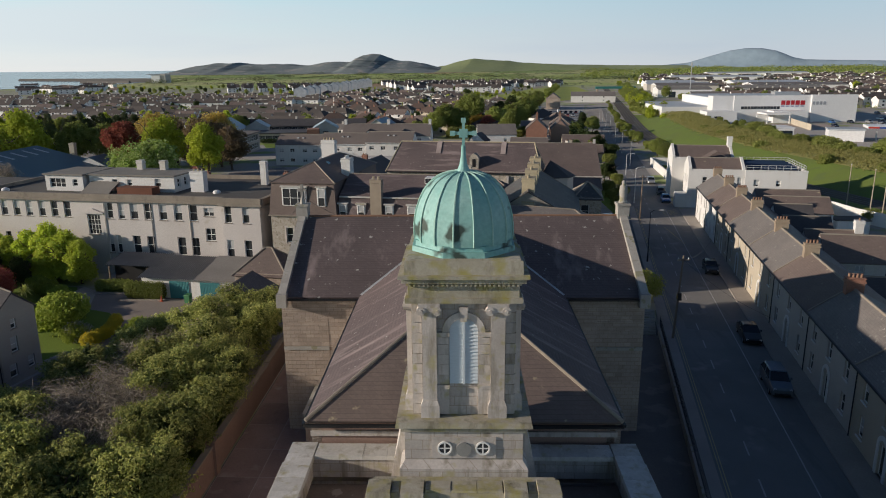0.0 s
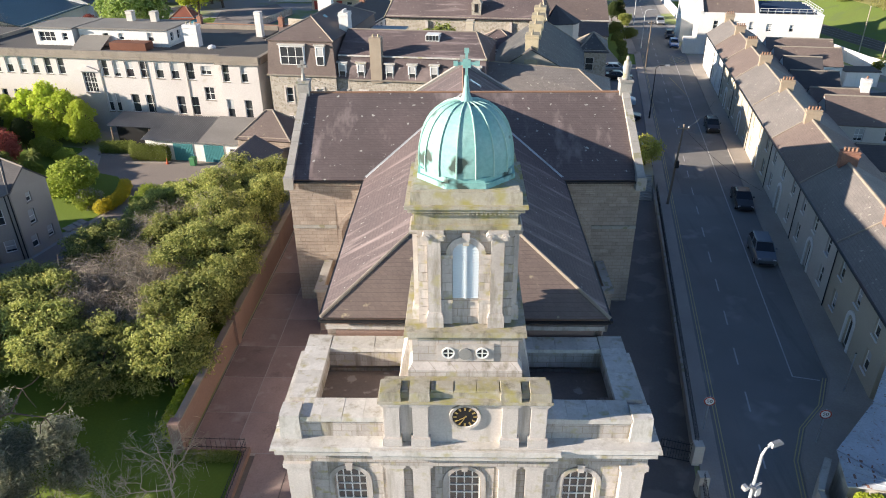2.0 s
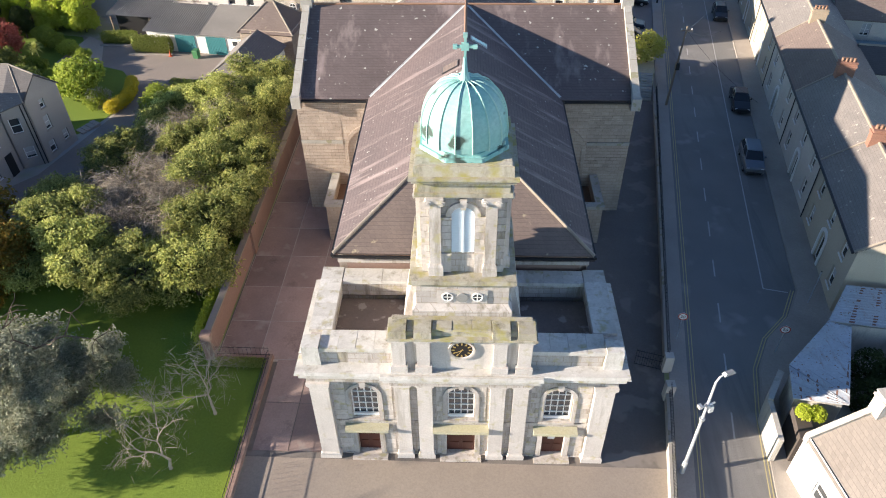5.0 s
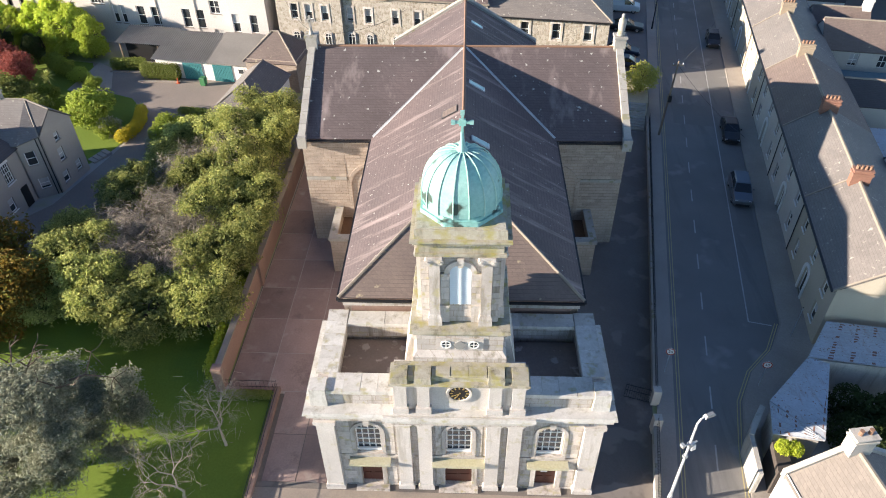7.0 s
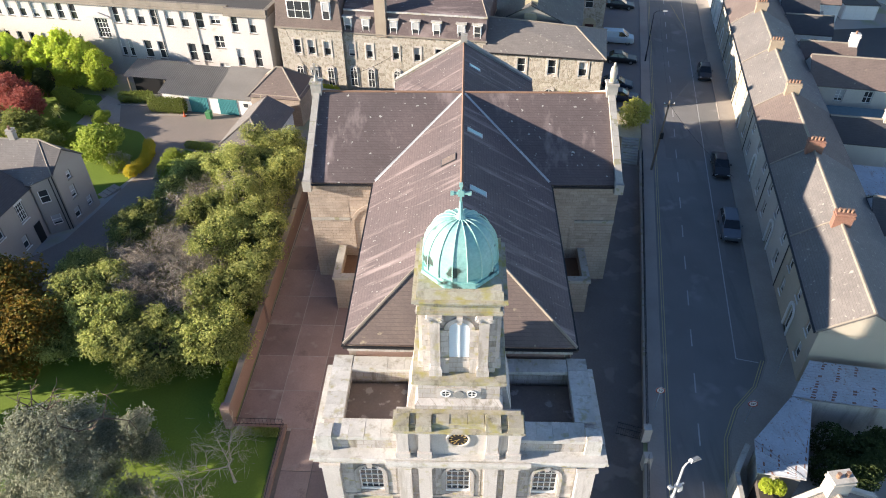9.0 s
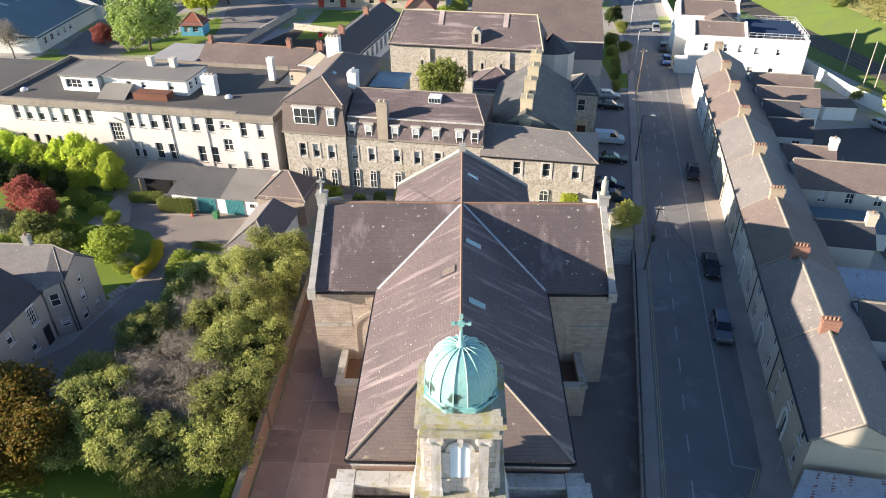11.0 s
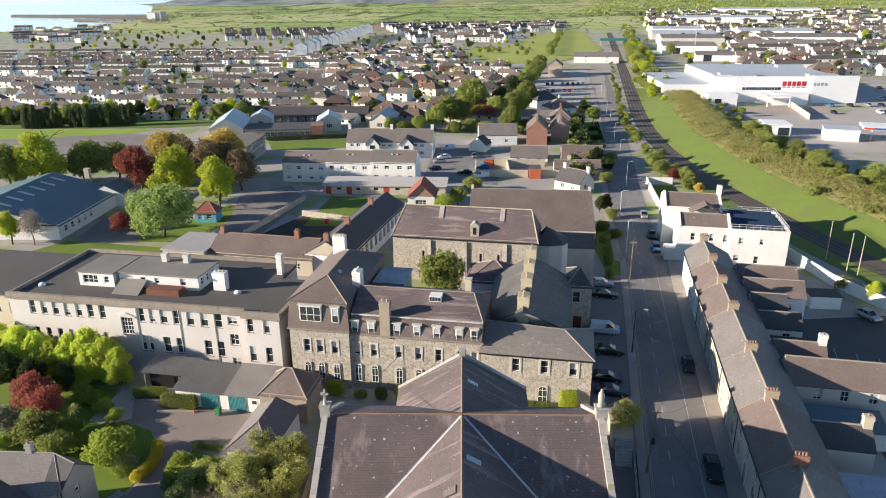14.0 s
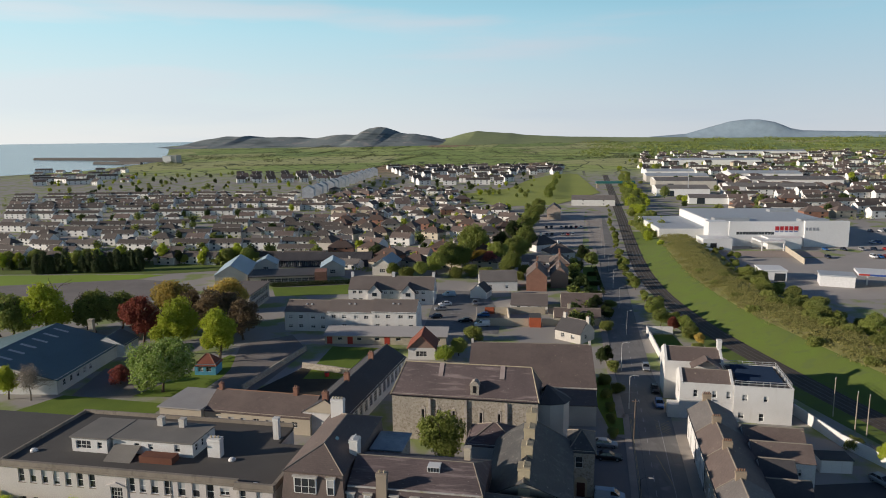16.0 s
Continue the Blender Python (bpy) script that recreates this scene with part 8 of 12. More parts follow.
def trunk_mesh(height, r, seed, depth=3, bark=None, spread_=0.6, shrink=0.68, share_=0.45, taper=0.55):
    rng = np.random.default_rng(seed)
    bm = bmesh.new()
    top = Vector((rng.normal() * 0.15, rng.normal() * 0.15, height * share_))
    tube(bm, (0, 0, -0.2), (0, 0, 0.25), r * 1.35, r, 8)
    branch(bm, Vector((0, 0, 0.25)), top, r, r * 0.6, depth, rng, spread_, shrink, taper)
    return mesh_from(bm, "trunk", bark or BARK)


def tree_template(h, w, material, n, size, seed, lobes=7, label="", base=0.28, name="tree", bark=None, depth=3, tall=1.0):
    """A broad-leaved tree of height h and crown width w."""
    rng = random.Random(seed)
    blobs = [(0, 0, h * (base + 1) / 2, w * 0.36, w * 0.36, h * (1 - base) * 0.44)]
    for k in range(lobes):
        a = k * math.tau / lobes + rng.uniform(-0.3, 0.3)
        q = rng.uniform(0.24, 0.34) * w
        z = h * (base + (1 - base) * rng.uniform(0.2, 0.72))
        rr = rng.uniform(0.18, 0.25) * w
        blobs.append((q * math.cos(a), q * math.sin(a), z, rr, rr, rr * 0.95 * tall))
    blobs.append((rng.uniform(-0.1, 0.1) * w, rng.uniform(-0.1, 0.1) * w, h * 0.86, w * 0.22, w * 0.22, h * 0.14))
    return leaf_mesh("crown", blobs, n, size, material, seed), trunk_mesh(h, 0.022 * h + 0.05, seed, depth, bark)


TREES = {}


def tree(kind, x, y, scale=1.0, turn=0.0, label="", z=0.0, group="", category="tree"):
    crown, trunk, lb = TREES[kind]
    t = thing("tree" if category == "tree" else category, label or lb, category, pose(x, y, z, 0, 0, turn) @ Matrix.Diagonal((scale, scale, scale, 1)), group)
    if trunk:
        o = new("trunk", trunk)
        o.parent = t
    o = new("crown", crown)
    o.parent = t
    return t


def add_kind(key, h, w, m, n, size, seed, label, **kw):
    c, k = tree_template(h, w, m, n, size, seed, **kw)
    TREES[key] = c, k, label


add_kind("chestnut", 11, 13, leaf_mat("chestnut_leaves", (0.24, 0.36, 0.06), (0.46, 0.54, 0.22)), 11000, 0.55, 11, "spreading horse chestnut in white-flecked green leaf", base=0.2, lobes=9)
add_kind("lime_a", 13, 10, LEAF_LIME, 9000, 0.5, 12, "tall broad tree in fresh lime-green leaf", base=0.22)
add_kind("lime_b", 12, 7.5, LEAF_LIME, 8000, 0.45, 13, "upright tree in bright lime-green leaf", base=0.2, lobes=8)
add_kind("green", 10, 9, LEAF_MID, 7000, 0.5, 14, "round green broad-leaved tree", base=0.22)
add_kind("dark", 11, 8, LEAF_DARK, 7000, 0.5, 15, "dark evergreen tree with a ragged crown", base=0.12)
add_kind("copper", 11, 9, LEAF_RED, 7000, 0.5, 16, "copper beech with dark red leaves", base=0.2)
add_kind("golden", 10, 9, leaf_mat("amber_leaves", (0.62, 0.47, 0.13), (0.50, 0.40, 0.12)), 7000, 0.5, 17, "round golden-leaved spring tree", base=0.2)
add_kind("far_green", 9, 9, LEAF_MID, 900, 1.15, 18, "distant round green tree", base=0.15, depth=1)
add_kind("far_dark", 9, 8, LEAF_DARK, 900, 1.15, 19, "distant dark green tree", base=0.1, depth=1)
add_kind("far_scrub", 4.5, 7, LEAF_SCRUB, 700, 0.9, 20, "olive-green scrub bush on rough ground", base=0.0, depth=1)
add_kind("far_lime", 8, 7, LEAF_LIME, 900, 1.0, 21, "distant tree in pale spring leaf", base=0.15, depth=1)
add_kind("scrub", 5, 7, LEAF_SCRUB, 4200, 0.45, 22, "olive-green bramble and sallow scrub", base=0.0, depth=2)
add_kind("shrub", 2.6, 3.6, leaf_mat("spring_leaves", (0.27, 0.35, 0.06), (0.40, 0.46, 0.09)), 3200, 0.22, 23, "rounded green garden shrub", base=0.0, depth=2)
add_kind("bamboo", 7.8, 5.2, leaf_mat("bamboo_leaves", (0.50, 0.60, 0.07), (0.66, 0.72, 0.14)), 14000, 0.34, 24, "feathery bright yellow-green bamboo clump", base=0.02, lobes=16, depth=2)
add_kind("red_shrub", 5.2, 5.5, LEAF_MAPLE, 5000, 0.3, 25, "rounded dark red maple shrub", base=0.08, lobes=8, depth=3)
add_kind("grey_shrub", 2.6, 3.4, LEAF_GREY, 2600, 0.22, 26, "rounded grey-leaved garden shrub", base=0.0, depth=2)
add_kind("orange_shrub", 6.0, 7.0, leaf_mat("bronze_leaves", (0.30, 0.17, 0.03), (0.14, 0.15, 0.035)), 9000, 0.30, 27, "dense bronze-tipped evergreen shrub", base=0.0, lobes=10, depth=2)
add_kind("bronze", 11, 9, LEAF_BRONZE, 7000, 0.5, 31, "broad tree in bronze-brown young leaf", base=0.15, lobes=9)
add_kind("conifer_row", 9, 5, leaf_mat("cypress_leaves", (0.075, 0.10, 0.05), (0.14, 0.165, 0.08)), 3500, 0.5, 28, "dark clipped cypress in a row", base=0.0, lobes=5, depth=1, tall=2.2)


def sprays(name, hull, clumps, per, size, material, seed, flat=0.6, rr=(0.42, 0.85), blade=(0.22, 0.42), low=0.15):
    """Foliage in many small tufts set over lumpy hulls, with dark gaps between the tufts."""
    rng = np.random.default_rng(seed)
    hull = np.array(hull)
    area = hull[:, 3] * hull[:, 4] + hull[:, 4] * hull[:, 5]
    pick = rng.choice(len(hull), size=clumps, p=area / area.sum())
    d = rng.normal(size=(clumps, 3))
    d[:, 2] = np.abs(d[:, 2]) * 0.9 - 0.25
    d /= np.linalg.norm(d, axis=1)[:, None]
    c = hull[pick, :3] + d * hull[pick, 3:6] * rng.uniform(0.72, 1.12, size=clumps)[:, None]
    inside = np.zeros(clumps, bool)
    for h in hull:
        inside |= (((c - h[:3]) / h[3:6]) ** 2).sum(axis=1) < 0.42
    keep = (~inside) & (c[:, 2] > low)
    c, d = c[keep], d[keep]
    r = rng.uniform(*rr, size=len(c))
    blobs = [(*p, q, q, q * flat) for p, q in zip(c.tolist(), r.tolist())]
    return leaf_mesh(name, blobs, per * len(blobs), size, material, seed + 1, lump=0.3, shell_=(0.35, 1.12), blade=blade)


def yew_mass():
    """A thicket of old yews with a bare heart."""
    rng = random.Random(7)
    spots = [(-20.3, 37.5, 5.2, 3.4), (-20.0, 42.5, 5.8, 3.5), (-20.3, 48.0, 6.2, 3.6), (-20.6, 53.5, 6.2, 3.7), (-20.9, 59.5, 6.0, 3.6), (-24.5, 36.3, 4.8, 3.5), (-28.6, 38.4, 5.0, 3.4), (-32.0, 41.8, 5.2, 3.2),
             (-34.0, 46.0, 4.6, 2.6), (-31.6, 51.0, 5.2, 3.2), (-24.6, 53.4, 5.4, 2.8), (-30.2, 57.6, 4.4, 2.4), (-24.8, 60.5, 5.4, 3.2), (-29.6, 61.5, 4.2, 2.2), (-21.2, 64.8, 6.2, 3.0), (-33.6, 37.6, 3.2, 2.2)]
    for k, (x, y, h, r) in enumerate(spots):
        blobs = [(0, 0, h * 0.5, r * 0.72, r * 0.72, h * 0.45)]
        for j in range(9):
            a = rng.uniform(0, math.tau)
            q = rng.uniform(0.4, 0.85) * r
            rr = rng.uniform(0.26, 0.44) * r
            blobs.append((q * math.cos(a), q * math.sin(a), rng.uniform(0.25, 0.9) * h, rr, rr, rr * rng.uniform(0.7, 1.0)))
        t = thing("yew_tree", "old spreading yew with dense olive-green sprays", "tree", pose(x, y, 0), group="yew thicket")
        o = new("crown", sprays("crown", blobs, 260, 62, 0.25, LEAF_YEW, 40 + k))
        o.parent = t
        # darker inner leaves draw the shade seen in the crown's gaps
        o = new("inner_foliage", leaf_mesh("inner_foliage", blobs, 1500, 0.42, LEAF_GAP_SHADE, 140 + k, lump=0.25, shell_=(0.4, 0.72)))
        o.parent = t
        o = new("trunk", trunk_mesh(h, 0.22, 60 + k, 3, BARK, 0.8, 0.75, 0.35))
        o.parent = t
    for k, (x, y, h) in enumerate(((-28.5, 45.2, 5.2), (-25.0, 44.6, 5.4), (-22.6, 45.0, 4.8), (-27.0, 48.6, 5.4), (-24.0, 47.4, 5.0), (-30.6, 46.6, 4.6), (-22.8, 56.6, 5.8), (-26.6, 41.8, 4.6), (-23.4, 41.6, 4.6), (-29.0, 42.6, 4.8), (-28.0, 54.6, 4.6), (-26.4, 56.4, 4.8), (-25.8, 64.6, 4.4), (-23.8, 65.6, 4.6))):
        t = thing("dead_shrub", "bare grey-brown dead branches inside the thicket", "shrub", pose(x, y, 0), group="bare branches")
        o = new("branch_mass", trunk_mesh(h, 0.075, 80 + k, 6, TWIG, 0.95, 0.74, 0.38))
        o.parent = t
        blobs = [(0, 0, h * 0.72, 2.0, 2.0, h * 0.28)]
        o = new("twig_mass", leaf_mesh("twig_mass", blobs, 1300, 0.9, TWIG, 120 + k, lump=0.35, shell_=(0.4, 1.1), blade=(0.03, 0.05)))
        o.parent = t


yew_mass()
# near garden
tree("orange_shrub", -35.6, 37.8, 1.0, 20)
tree("orange_shrub", -39.5, 41.5, 1.05, 120)
tree("orange_shrub", -38.0, 35.0, 0.9, 200)
tree("shrub", -42.8, 67.9, 1.75, 10, "large rounded shrub in pale spring green")
tree("shrub", -40.2, 65.6, 0.8, 70)
tree("grey_shrub", -40.0, 66.2, 0.8, 0)
for x, y, s in ((-33.5, 66.0, 1.0), (-32.0, 63.0, 1.2), (-29.5, 64.5, 1.3)):
    tree("shrub", x, y, s, x * 40)
for x, y, s in ((-68.5, 90.0, 0.9), (-63.5, 88.6, 1.0), (-58.5, 88.2, 0.95), (-52.5, 87.0, 1.0), (-50.2, 85.6, 0.85), (-72.5, 92.0, 1.0), (-66.0, 89.0, 1.1), (-61.0, 87.6, 0.85), (-55.4, 88.4, 1.1), (-54.6, 85.8, 0.75), (-70.4, 90.2, 0.85)):
    tree("bamboo", x, y, s * 0.88, x * 31, group="bamboo hedge")
tree("red_shrub", -59.0, 79.5, 1.0, 0)
tree("red_shrub", -55.6, 76.8, 0.9, 80, "rusty red maple shrub")
tree("grey_shrub", -60.0, 74.5, 1.2, 0)
for x, y, s, k in ((-50.5, 73.5, 0.9, "shrub"), (-54.0, 71.5, 0.8, "scrub"), (-47.5, 71.0, 0.7, "shrub"), (-50.0, 69.0, 0.6, "scrub"), (-57.5, 70.0, 0.7, "shrub"), (-44.8, 70.4, 0.7, "shrub")):
    tree(k, x, y, s, x * 17, "garden shrubs and perennials", category="shrub")
for x, y, s in ((-46.5, 76.5, 0.7), (-49.0, 78.5, 0.8), (-52.0, 80.5, 0.9), (-46.0, 73.8, 0.6), (-54.0, 82.5, 0.8), (-43.6, 73.0, 0.55)):
    tree("shrub", x, y, s, x * 23, "pale green garden shrub beside the path", category="shrub")
for x, y, s in ((-65, 84, 1.0), (-61, 83, 0.9), (-69, 86, 1.1), (-57, 83.5, 0.7)):
    tree("dark", x, y, 0.55 * s, x * 9, "dark evergreen shrub under the bamboo", category="shrub")


def hedge(name, pts, width, height, material, size, n, label):
    """A clipped hedge along a line of points."""
    blobs = []
    for (xa, ya), (xb, yb) in zip(pts, pts[1:]):
        k = max(1, int(math.hypot(xb - xa, yb - ya) / (width * 0.5)))
        for j in range(k):
            f = (j + 0.5) / k
            blobs.append((xa + (xb - xa) * f, ya + (yb - ya) * f, height * 0.5, width * 0.6, width * 0.6, height * 0.55))
    ob = new(name, leaf_mesh(name, blobs, n, size, material, len(pts) + 3, lump=0.08))
    return tagged(ob, label, "hedge")


hedge("golden_hedge", [(-38.3, 70.8), (-37.5, 68.5), (-37.4, 66.2), (-38.3, 64.2)], 1.2, 1.4, LEAF_GILT, 0.18, 6000, "clipped golden yellow hedge by the drive")
hedge("hedge", [(-46.3, 82.2), (-42.2, 82.4)], 1.1, 1.6, LEAF_MID, 0.18, 5000, "dark ivy-clad hedge before the garage")
hedge("hedge", [(-41.4, 79.9), (-36.8, 79.4)], 1.2, 2.1, LEAF_MID, 0.18, 6500, "dark ivy-clad hedge beside the garage doors")
hedge("hedge", [(-33.8, 71.0), (-30.0, 70.4)], 1.0, 0.9, LEAF_MID, 0.16, 2500, "low clipped green hedge")
hedge("lime_hedge", [(-18.2, 31.8), (-18.3, 36), (-18.2, 41.0)], 1.1, 2.1, LEAF_LIME, 0.18, 8000, "bright yellow-green hedge under the garden wall")
hedge("lime_hedge", [(-17.0, 30.6), (-13.7, 30.6)], 0.6, 0.7, LEAF_MID, 0.14, 3000, "low green hedge behind the railing")
hedge("wall_plant", [(19.6, 25.9), (20.9, 25.7)], 0.9, 0.8, LEAF_LIME, 0.14, 1800, "green weeds growing on the wall").location.z = 2.45
for pts_, hi in (([(-19.5, 83.4), (-17.4, 83.1)], 2.3), ([(-15.6, 82.9), (-14.2, 82.7)], 1.3), ([(-12.6, 82.5), (-11.4, 82.4)], 1.9), ([(-9.8, 82.2), (-7.6, 81.9)], 2.5)):
    hedge("ivy", pts_, 1.0, hi, LEAF_LIME if hi > 2 else LEAF_MID, 0.22, 1800, "green bush against the convent wall")
hedge("ivy", [(12.3, 80.7), (14.3, 80.4)], 0.8, 3.0, LEAF_LIME, 0.2, 2600, "bright green creeper on the stone wing")
hedge("ivy", [(6.0, 81.4), (11.0, 80.8)], 0.7, 1.0, LEAF_MID, 0.2, 1500, "low green shrubs along the stone wing")
hedge("yard_scrub", [(25.6, 31.0), (27.5, 29.6), (30, 30.6), (27, 27.6), (24.6, 28.4)], 2.0, 2.6, LEAF_DARK, 0.22, 12000, "dark overgrown scrub behind the shed")
strip("concrete_path", [(-50.0, 76.4), (-49.2, 84.2), (-46.6, 82.4), (-44.6, 77.0), (-47.0, 75.4)], 0.02, mat("pale_concrete_path", (0.47, 0.42, 0.36), 0.95, (0.36, 0.32, 0.28), 0.6, 8, 0.15), "pale worn concrete path beside the lawn", "path")
kerb = thing("bed_kerb", "low stone kerb under the garage hedges", "kerb", kind="structure")
for k in range(9):
    part("kerb_stone", B(-46.6 + k * 0.5, -46.14 + k * 0.5, 81.35, 81.55, 0, 0.16), PAVE, kerb)
for k in range(11):
    part("kerb_stone", B(-41.9 + k * 0.5, -41.44 + k * 0.5, 78.75, 78.95, 0, 0.16), PAVE, kerb)
sp_ = thing("garden_steps", "four worn stone steps down to the drive", "steps", pose(-40.0, 60.6, 0, 0, 0, 58), kind="structure")
for k in range(4):
    part("step", B(k * 0.55, k * 0.55 + 0.5, -0.6, 0.6, -0.05, 0.12 + 0.05 * k), PAVE, sp_)


def palm(x, y, h, seed):
    """A cabbage palm: a bare stem and a burst of sword leaves."""
    rng = random.Random(seed)
    t = thing("cabbage_palm", "cabbage palm with a burst of pale green sword leaves", "palm", pose(x, y, 0), group="garden palms")
    bm = bmesh.new()
    tube(bm, (0, 0, 0), (0.1, 0.05, h), 0.16, 0.10, 7)
    part("trunk", bm, BARK, t)
    bm = bmesh.new()
    for k in range(110):
        a, e = rng.uniform(0, math.tau), rng.uniform(-0.5, 1.4)
        l = rng.uniform(0.8, 1.2)
        d = Vector((math.cos(a) * math.cos(e), math.sin(a) * math.cos(e), math.sin(e)))
        sd = Vector((-math.sin(a), math.cos(a), 0)) * 0.05
        p0 = Vector((0.1, 0.05, h))
        p1 = p0 + d * l * 0.6
        p2 = p0 + d * l + Vector((0, 0, -0.22 * l))
        quad(bm, p0 - sd * 0.5, p0 + sd * 0.5, p1 + sd, p1 - sd)
        quad(bm, p1 - sd, p1 + sd, p2 + sd * 0.15, p2 - sd * 0.15)
    part("leaf_crown", bm, leaf_mat("palm_leaves", (0.33, 0.38, 0.10), (0.50, 0.52, 0.18)), t)


palm(-51.4, 75.6, 2.2, 5)
palm(-52.6, 74.2, 1.2, 6)
tree("grey_shrub", -33.4, 63.0, 0.75, 40, "small pale pinkish shrub by the drive", category="shrub")
# blue cedar at the lawn's edge
rng_ = random.Random(3)
blobs = []
for k in range(46):
    a = rng_.uniform(0, math.tau)
    z = rng_.uniform(0.8, 8.6)
    q = rng_.uniform(0.2, 1.0) * (5.6 - 0.42 * z)
    blobs.append((q * math.cos(a), q * math.sin(a), z, rng_.uniform(0.9, 1.6), rng_.uniform(0.9, 1.6), rng_.uniform(0.28, 0.5)))
t = thing("blue_cedar", "blue-grey cedar with feathery layered boughs", "tree", pose(-26.0, 24.6, 0))
o = new("crown", leaf_mesh("crown", blobs, 80000, 0.24, LEAF_GREY, 5, lump=0.3, shell_=(0.3, 1.2), blade=(0.10, 0.2)))
o.parent = t
o = new("trunk", trunk_mesh(9, 0.3, 9, 4, BARK, 0.9, 0.7, 0.5))
o.parent = t
blobs = [(x_, y_, z_, 0.9, 0.9, 0.4) for x_, y_, z_ in ((0, 0, 1.0), (0.4, 0.2, 2.0), (-0.3, 0.3, 3.0), (0.2, 0.4, 4.0), (0.3, -0.1, 4.8))]
t = thing("cedar_sapling", "thin blue-grey cedar sapling", "tree", pose(-22.6, 28.2, 0))
o = new("crown", leaf_mesh("crown", blobs, 6000, 0.24, LEAF_GREY, 6, lump=0.3, shell_=(0.3, 1.2), blade=(0.10, 0.2)))
o.parent = t
# two bare trees on the lawn
for x, y, h, sd in ((-15.9, 26.6, 6.4, 31), (-17.4, 22.6, 5.6, 34)):
    t = thing("bare_tree", "small bare tree with pale twisting branches on the lawn", "tree", pose(x, y, 0))
    o = new("trunk", trunk_mesh(h, 0.10, sd, 7, BARK_PALE, 0.5, 0.77, 0.3, 0.62))
    o.parent = t
    o = new("twig_mass", leaf_mesh("twig_mass", [(0, 0, h * 0.66, 1.9, 1.9, h * 0.26), (0.7, -0.5, h * 0.5, 1.5, 1.5, h * 0.2), (-0.6, 0.4, h * 0.8, 1.2, 1.2, h * 0.2)], 150, 0.9, TWIG, sd + 3, lump=0.35, shell_=(0.35, 1.15), blade=(0.018, 0.03)))
    o.parent = t
add_kind("street_tree", 3.8, 4.6, leaf_mat("young_leaves", (0.36, 0.39, 0.08), (0.54, 0.52, 0.14)), 3600, 0.22, 29, "small round yellow-green street tree by the steps", base=0.0, depth=2)
tree("street_tree", 19.7, 74.8, 0.92, 0, z=1.6)
tree("green", -5.1, 115.2, 0.95, 30, "round green tree in the convent court")
# school grounds
tree("chestnut", -70.2, 149.2, 1.12, 0)
tree("lime_b", -64.6, 170.0, 1.2, 40)
tree("lime_a", -78.0, 176.0, 1.2, 10)
tree("copper", -92.0, 186.0, 1.25, 0)
tree("golden", -90.0, 201.0, 1.5, 0)
tree("golden", -74.0, 204.0, 1.5, 90)
for x, y, s, k in ((-83, 197, 0.9, "bronze"), (-74, 192, 1.0, "bronze"), (-70, 196, 0.9, "bronze"), (-104, 197, 0.95, "green"), (-112, 197, 1.0, "green"), (-122, 190, 1.0, "lime_a"), (-131, 187, 1.05, "green"), (-138, 192, 1.0, "green"), (-116, 200, 0.8, "dark"), (-65, 190, 0.85, "bronze")):
    tree(k, x, y, s * 1.3, x * 13)
t = thing("bare_tree", "round bare brown tree by the hall", "tree", pose(-97.6, 143.5, 0))
o = new("trunk", trunk_mesh(9, 0.2, 51, 5, TWIG, 0.6, 0.72, 0.35))
o.parent = t
o = new("twig_mass", leaf_mesh("twig_mass", [(0, 0, 5.4, 2.3, 2.3, 2.8)], 3000, 0.9, TWIG, 52, lump=0.2, shell_=(0.4, 1.1), blade=(0.04, 0.07)))
o.parent = t
tree("lime_b", -103.0, 144.0, 0.65, 0, "thin yellow-green willow by the hall")
tree("red_shrub", -82.5, 154.0, 0.9, 0, "small bronze-leaved shrub tree")
strip("school_lawn", [(-98, 136), (-67.0, 130.0), (-66.0, 142), (-92, 146.5)], 0.012, LAWN, "bright green school lawn", "lawn")
strip("school_lawn", [(-76, 146), (-62, 146), (-58, 172), (-64, 176), (-70, 160)], 0.012, LAWN, "bright green school lawn under trees", "lawn")
strip("school_yard", [(-60.0, 140), (-49, 150), (-44, 180), (-52, 195), (-64, 185), (-60, 165)], 0.016, YARD, "grey tarmac school yard", "yard")
strip("school_path", [(-90, 146), (-76, 145), (-66, 150), (-80, 160), (-92, 165)], 0.010, YARD, "grey-brown gravel path", "path")
strip("hard_court", [(-200, 235), (-130, 225), (-110, 215), (-120, 270), (-137, 274), (-205, 262)], 0.02, YARD, "grey tarmac playing court", "court")
# brighter grass colour puts the low sun's light into this strip
strip("playing_strip", [(-210, 256), (-138, 274), (-128, 284), (-215, 282)], 0.024, mat("sunlit_turf", (0.28, 0.40, 0.05), 0.95, (0.22, 0.32, 0.05), 0.1, 3, 0.2), "bright green grass strip", "lawn")
strip("court_lawn", [(-40, 158), (-25, 158), (-19, 182), (-38, 184)], 0.015, LAWN, "lawn of the inner court", "lawn")
strip("court_bed", [(-51, 146), (-31, 140), (-26, 158), (-42, 166)], 0.012, mat("dark_soil", (0.06, 0.052, 0.04), 0.95, (0.04, 0.036, 0.028), 1, 8, 0.3), "dark soil bed in the court", "ground")
